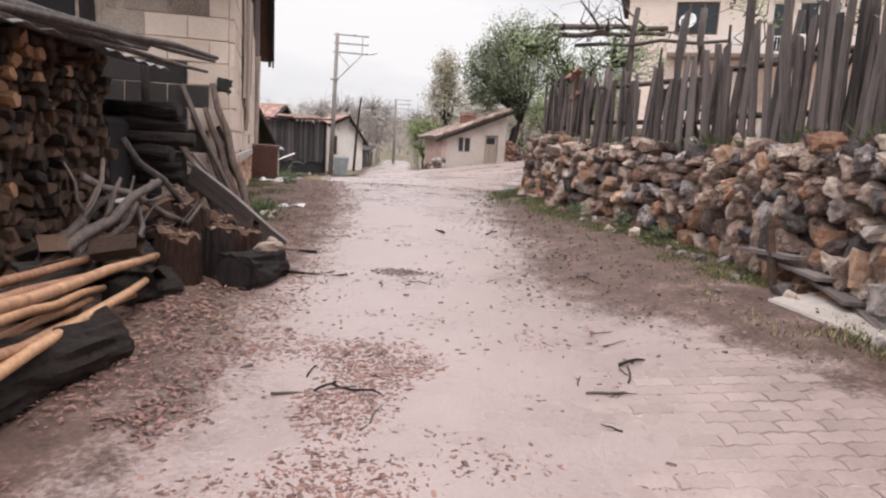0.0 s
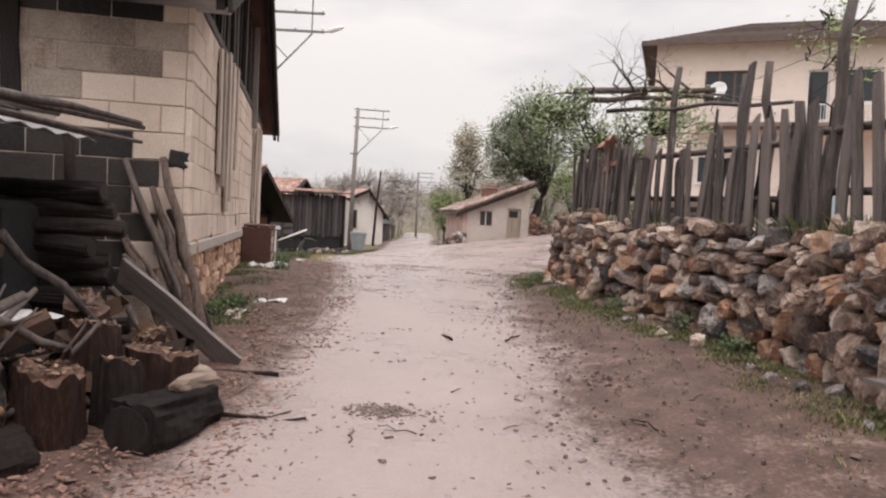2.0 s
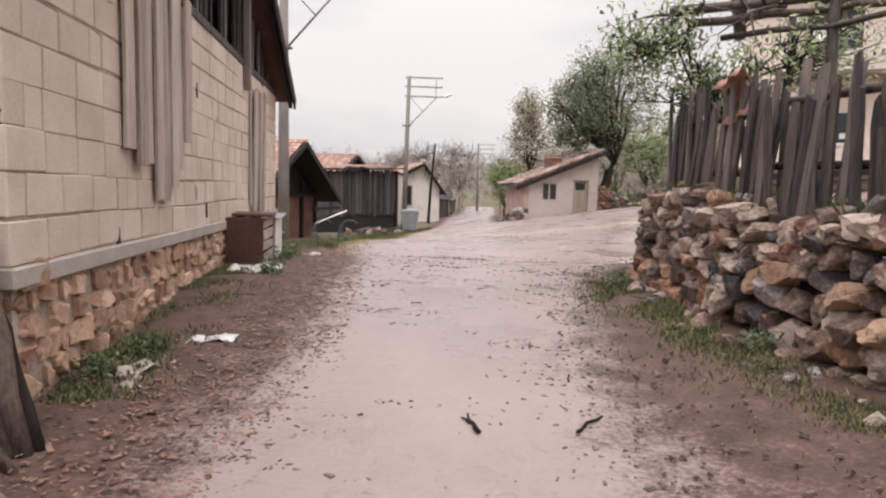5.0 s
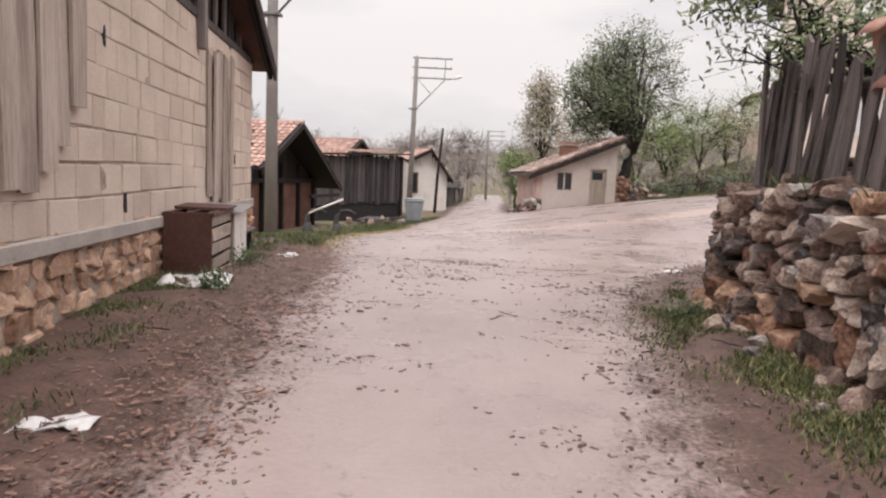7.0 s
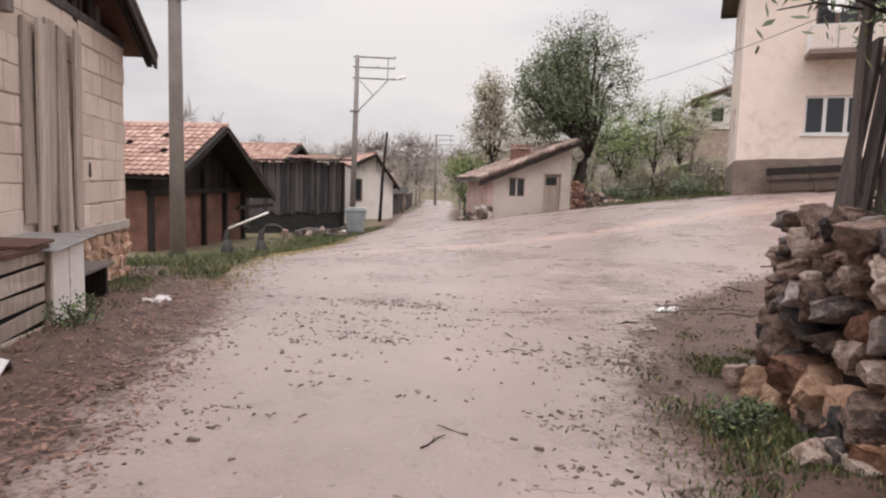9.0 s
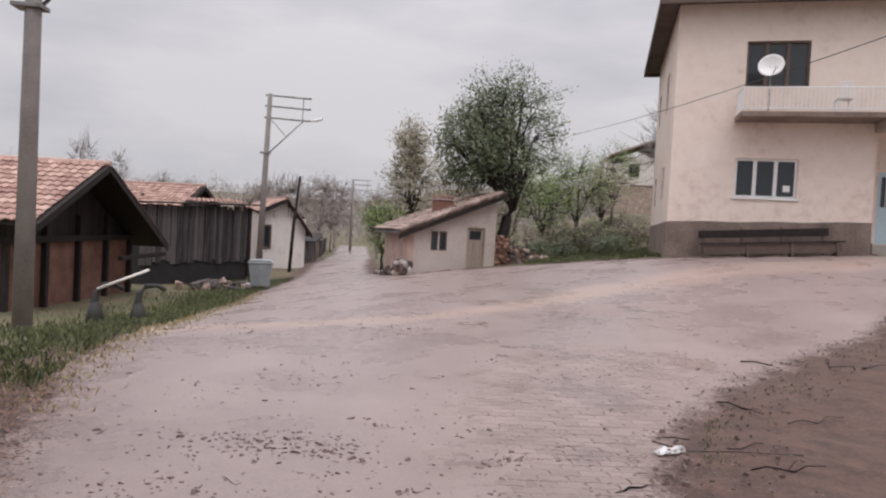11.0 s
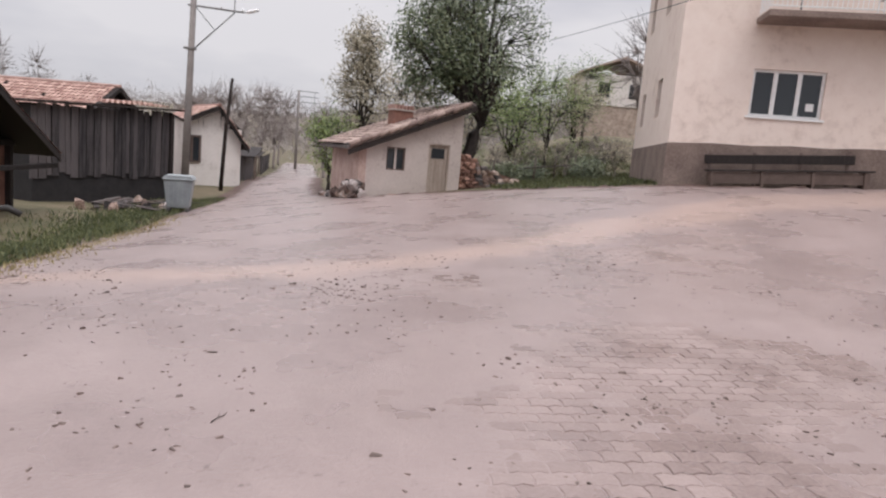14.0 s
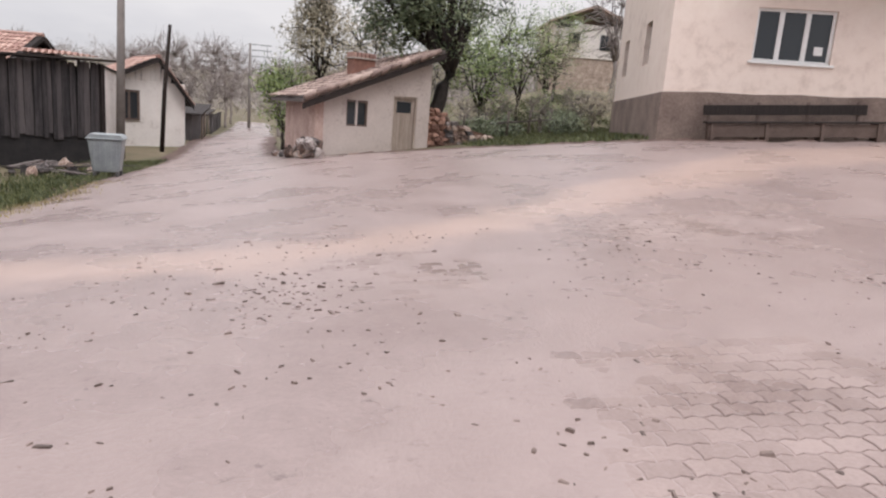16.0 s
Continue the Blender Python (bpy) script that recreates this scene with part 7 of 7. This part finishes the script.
while len(top) < 6000:
    s = gr.uniform(5, 16.5)
    p, d = wall_point(s)
    q = p + Vector((d.y, -d.x, 0)) * gr.uniform(0.2, 0.9)
    if noise.noise(Vector((q.x * 2, q.y * 2, 12))) > gr.uniform(-0.1, 0.5):
        top.append((q.x, q.y, wall_top(s) - 0.1))
grass_patch("wall_top_grass", "weeds sprouting on top of the stone wall", top, M_GRASS, 8, 0.06, 0.24)

for k, (x, y, r, h) in enumerate(((-2.92, 12.55, 0.16, 0.13), (-3.3, 14.2, 0.22, 0.14), (-2.42, 8.75, 0.12, 0.08), (-2.4, 9.25, 0.12, 0.07), (2.3, 8.75, 0.13, 0.09), (1.9, 9.85, 0.13, 0.08), (1.18, 12.6, 0.15, 0.08), (2.5, 7.9, 0.13, 0.09))):
    crown_tree("weed_clump", pose(x, y, ground_z(x, y) + 0.03), "low clump of broad-leaved green weeds", (0, 0, 0.02), [((0, 0, h * 0.40), (r, r, h * 0.45))], 13, M_WEED, 6, 0.017, 0.03, 600 + k, trunk_r=0.006, cat="weed", twig_r=0.002, group="weed clumps")

# ---- chips, crumbs and twigs on the ground ----


def surface_z(x, y):
    return road_z(x, y) if road_at(x, y) > 0.05 else ground_z(x, y) + 0.03 + 0.05 * smooth(0.1, -1.2, road_at(x, y))


def scatter(name, label, cat, places, mat, seed, s0, s1, flat=0.35, long=1.0):
    """Small angular bits, each a tapered six-sided piece."""
    sr = random.Random(seed)
    V, F = [], []
    for x, y in places:
        z = surface_z(x, y)
        a = sr.uniform(0, 6.28)
        s = sr.uniform(s0, s1) * (1.7 if sr.random() < 0.08 else 1)
        l, w, h = s * sr.uniform(0.7, 1.3) * long, s * sr.uniform(0.3, 0.9), s * flat * sr.uniform(0.4, 1.2)
        ca, sa = math.cos(a), math.sin(a)
        i = len(V)
        tilt = sr.uniform(-0.3, 0.3)
        for (u, v, q) in ((-1, -1, -0.4), (1, -1, -0.4), (1, 1, -0.4), (-1, 1, -0.4), (-0.8, -0.6, 1), (0.7, -0.7, 1), (0.8, 0.6, 1), (-0.6, 0.8, 1)):
            px, py = u * l / 2, v * w / 2 * sr.uniform(0.7, 1.1)
            V.append((x + px * ca - py * sa, y + px * sa + py * ca, z + q * h + tilt * px))
        F += [(i + 4, i + 5, i + 6, i + 7), (i, i + 1, i + 5, i + 4), (i + 1, i + 2, i + 6, i + 5), (i + 2, i + 3, i + 7, i + 6), (i + 3, i, i + 4, i + 7)]
    tagged(part(name, mesh_of("bits", V, F), mat), label, cat, kind="stuff")


sr = random.Random(14)
chips = []
while len(chips) < 9500:
    if sr.random() < 0.6:
        x, y = sr.uniform(-2.2, 1.1), sr.uniform(0.9, 5.0)
    else:
        x, y = sr.gauss(*sr.choice(((0.3, 0.4), (-0.5, 0.35), (-0.1, 0.5), (-1.2, 0.4), (-0.65, 0.4)))), sr.gauss(3.3, 0.75)
    if noise.noise(Vector((x * 2.0, y * 1.6, 6))) > sr.uniform(-0.25, 0.35) + 0.35 * smooth(-0.9, 0.6, x):
        chips.append((x, y))
scatter("wood_chips", "reddish wood chips strewn over the wet lane", "wood chips", chips, M_CHIP, 1, 0.006, 0.024, 0.14, 1.4)
left = []
while len(left) < 13000:
    y = sr.uniform(4, 18)
    x = lerp_knots(y, LANE_LEFT) - abs(sr.gauss(0, 0.65)) + 0.25 + 0.25 * sr.random() ** 3
    left.append((x, y))
scatter("verge_debris", "leaf litter and bark bits on the dark verge", "debris", left, M_LITTER, 2, 0.006, 0.028, 0.14, 1.4)
crumbs = []
while len(crumbs) < 2600:
    x, y = sr.uniform(-5, 5), 2 + 22 * sr.random()
    n = noise.noise(Vector((x * 0.8, y * 0.5, 20)))
    if road_at(x, y) > 0 and n > sr.uniform(-0.25, 0.6):
        crumbs.append((x, y))
for cx, cy, r, n in ((-0.36, 6.4, 0.09, 520), (-0.15, 6.35, 0.16, 60), (-1.5, 16.3, 0.35, 150), (-1.0, 16.2, 0.3, 110), (-1.8, 15.3, 0.3, 90), (-0.6, 21.7, 0.3, 90), (-1.0, 14.6, 0.5, 110), (0.9, 14.0, 0.45, 350), (1.1, 16.0, 0.5, 300)):
    crumbs += [(sr.gauss(cx, r), sr.gauss(cy, r * 0.7)) for _ in range(n)]
for _ in range(120):
    cx, cy = sr.uniform(-1.5, 1.4) - 0.02, sr.uniform(7, 17.5)
    crumbs += [(sr.gauss(cx, 0.09), sr.gauss(cy, 0.035)) for _ in range(sr.randint(4, 16))]
scatter("mud_crumbs", "dark wet crumbs of mud and bark on the lane", "debris", crumbs, M_CRUMB, 3, 0.007, 0.03, 0.28, 1.3)
grit = []
while len(grit) < 1900:
    x, y = sr.uniform(0.2, 8), sr.uniform(4, 23)
    if -1.1 < road_at(x, y) < 0.35 and (y > 13.5 or x < 3):
        grit.append((x, y))
scatter("verge_grit", "grit and small stones on the muddy verge", "debris", grit, M_CRUMB, 4, 0.008, 0.032, 0.45)
big = [(sr.uniform(-2.5, 2.5), 5 + 20 * sr.random()) for _ in range(16)] + [(sr.gauss(-0.62, 0.28), sr.gauss(22.2, 0.18)) for _ in range(16)] + [(sr.gauss(cx, 0.35), sr.gauss(cy, 0.15)) for cx, cy in ((0.3, 22.1), (2.1, 22.7), (-1.5, 16.3), (0.9, 16.2)) for _ in range(9)]
scatter("mud_clods", "larger clods of mud on the lane", "debris", big, M_CRUMB, 5, 0.025, 0.055, 0.2)


def twig(x, y, ln, rz, r, seed, forked=False):
    tr = random.Random(seed)
    t = thing("twig", pose(x, y, surface_z(x, y) + r * 0.6, 0, 0, rz), "dark wet twig lying on the ground", "twig", "fallen twigs")
    part("stem", tube(crooked((-ln / 2, 0, 0), (ln / 2, 0, 0.01), ln * 0.06, 4, tr), [r, r * 0.95, r * 0.85, r * 0.7, r * 0.5], 5), M_BARK if seed % 3 else M_GREY_STICK, t)
    if forked:
        part("side_stem", tube(crooked((0, 0, 0), (ln * 0.3, ln * 0.2, 0.01), ln * 0.03, 3, tr), [r * 0.7, r * 0.6, r * 0.5, r * 0.3], 5), M_BARK, t)


for k, (x, y, ln, rz, r) in enumerate(((-0.02, 8.55, 0.26, 110, 0.014), (0.62, 8.65, 0.3, 60, 0.012), (-0.55, 3.55, 0.42, 20, 0.009), (-0.35, 3.6, 0.3, -25, 0.008), (1.2, 4.2, 0.2, 30, 0.012), (0.95, 3.75, 0.22, 5, 0.01),
                                       (-1.1, 6.1, 0.62, 2, 0.016), (1.75, 16.9, 0.7, -20, 0.008), (2.2, 16.4, 1.1, -12, 0.009), (1.2, 15.6, 0.3, 30, 0.01), (2.9, 17.6, 0.5, -60, 0.008), (3.4, 17.2, 0.7, 20, 0.008), (2.4, 15.9, 0.6, 10, 0.007), (4.3, 19.5, 0.8, -25, 0.01), (5.2, 19.2, 0.9, 5, 0.01))):
    twig(x, y, ln, rz, r, k + 1, k % 2 == 0)
for k in range(42):
    y = sr.uniform(3, 20)
    x = sr.uniform(lerp_knots(y, LANE_LEFT) - 0.8, 2.0)
    twig(x, y, sr.uniform(0.08, 0.28), sr.uniform(0, 180), sr.uniform(0.003, 0.006), 40 + k, k % 3 == 0)

# ---- zigzag concrete pavers, last ----
PL, PW, PA = 0.205, 0.115, 0.018
long_side = [(0, 0), (PL / 4, PA), (PL / 2, 0), (3 * PL / 4, PA)]
outline = long_side + [(PL, 0), (PL + 0.010, PW / 2)] + [(PL, PW), (3 * PL / 4, PW + PA), (PL / 2, PW), (PL / 4, PW + PA), (0, PW), (0.010, PW / 2)]
cx, cy = PL / 2, PW / 2
ring0 = [((x - cx) * 0.965, (y - cy) * 0.95, -0.02) for x, y in outline]
ring1 = [((x - cx) * 0.965, (y - cy) * 0.95, -0.004) for x, y in outline]
ring2 = [((x - cx) * 0.92, (y - cy) * 0.88, 0.0) for x, y in outline]
PV = ring0 + ring1 + ring2
NP = len(outline)
PF = [tuple(range(2 * NP, 3 * NP))] + [(r * NP + k, r * NP + (k + 1) % NP, (r + 1) * NP + (k + 1) % NP, (r + 1) * NP + k) for r in range(2) for k in range(NP)]
paver_me = mesh_of("paver", PV, PF)
paver_me.materials.append(M_PAVER)
JV, JF = [], []
count = 0
pr = random.Random(3)
paving = thing("paving", pose(0, 0, 0), "zigzag concrete pavers half sunk in mud", "paving", kind="structure")
for j in range(int(-2 / PW), int(27 / PW)):
    y = j * PW
    for i in range(-22, 40):
        x = i * PL + (PL / 2 if j % 2 else 0)
        if road_at(x, y) < 0.05 or mud_film(x, y) > 0.0075:
            continue
        z = ground_z(x, y) + 0.006 + pr.uniform(-0.002, 0.002)
        sx = (ground_z(x + 0.1, y) - ground_z(x - 0.1, y)) / 0.2
        sy = (ground_z(x, y + 0.1) - ground_z(x, y - 0.1)) / 0.2
        if 0.2 < x < 2.3 and 1.6 < y < 5.2 and count < 300:
            count += 1
            part("paver", paver_me, None, paving, m=pose(x, y, z, math.degrees(sy) + pr.uniform(-0.6, 0.6), -math.degrees(sx) + pr.uniform(-0.6, 0.6), 0))
        else:
            k = len(JV)
            JV += [(x + a, y + b, z + c + a * sx + b * sy) for a, b, c in PV]
            JF += [tuple(k + q for q in f) for f in PF]
part("pavers_far", mesh_of("pavers", JV, JF), M_PAVER_J, paving, kind="stuff")
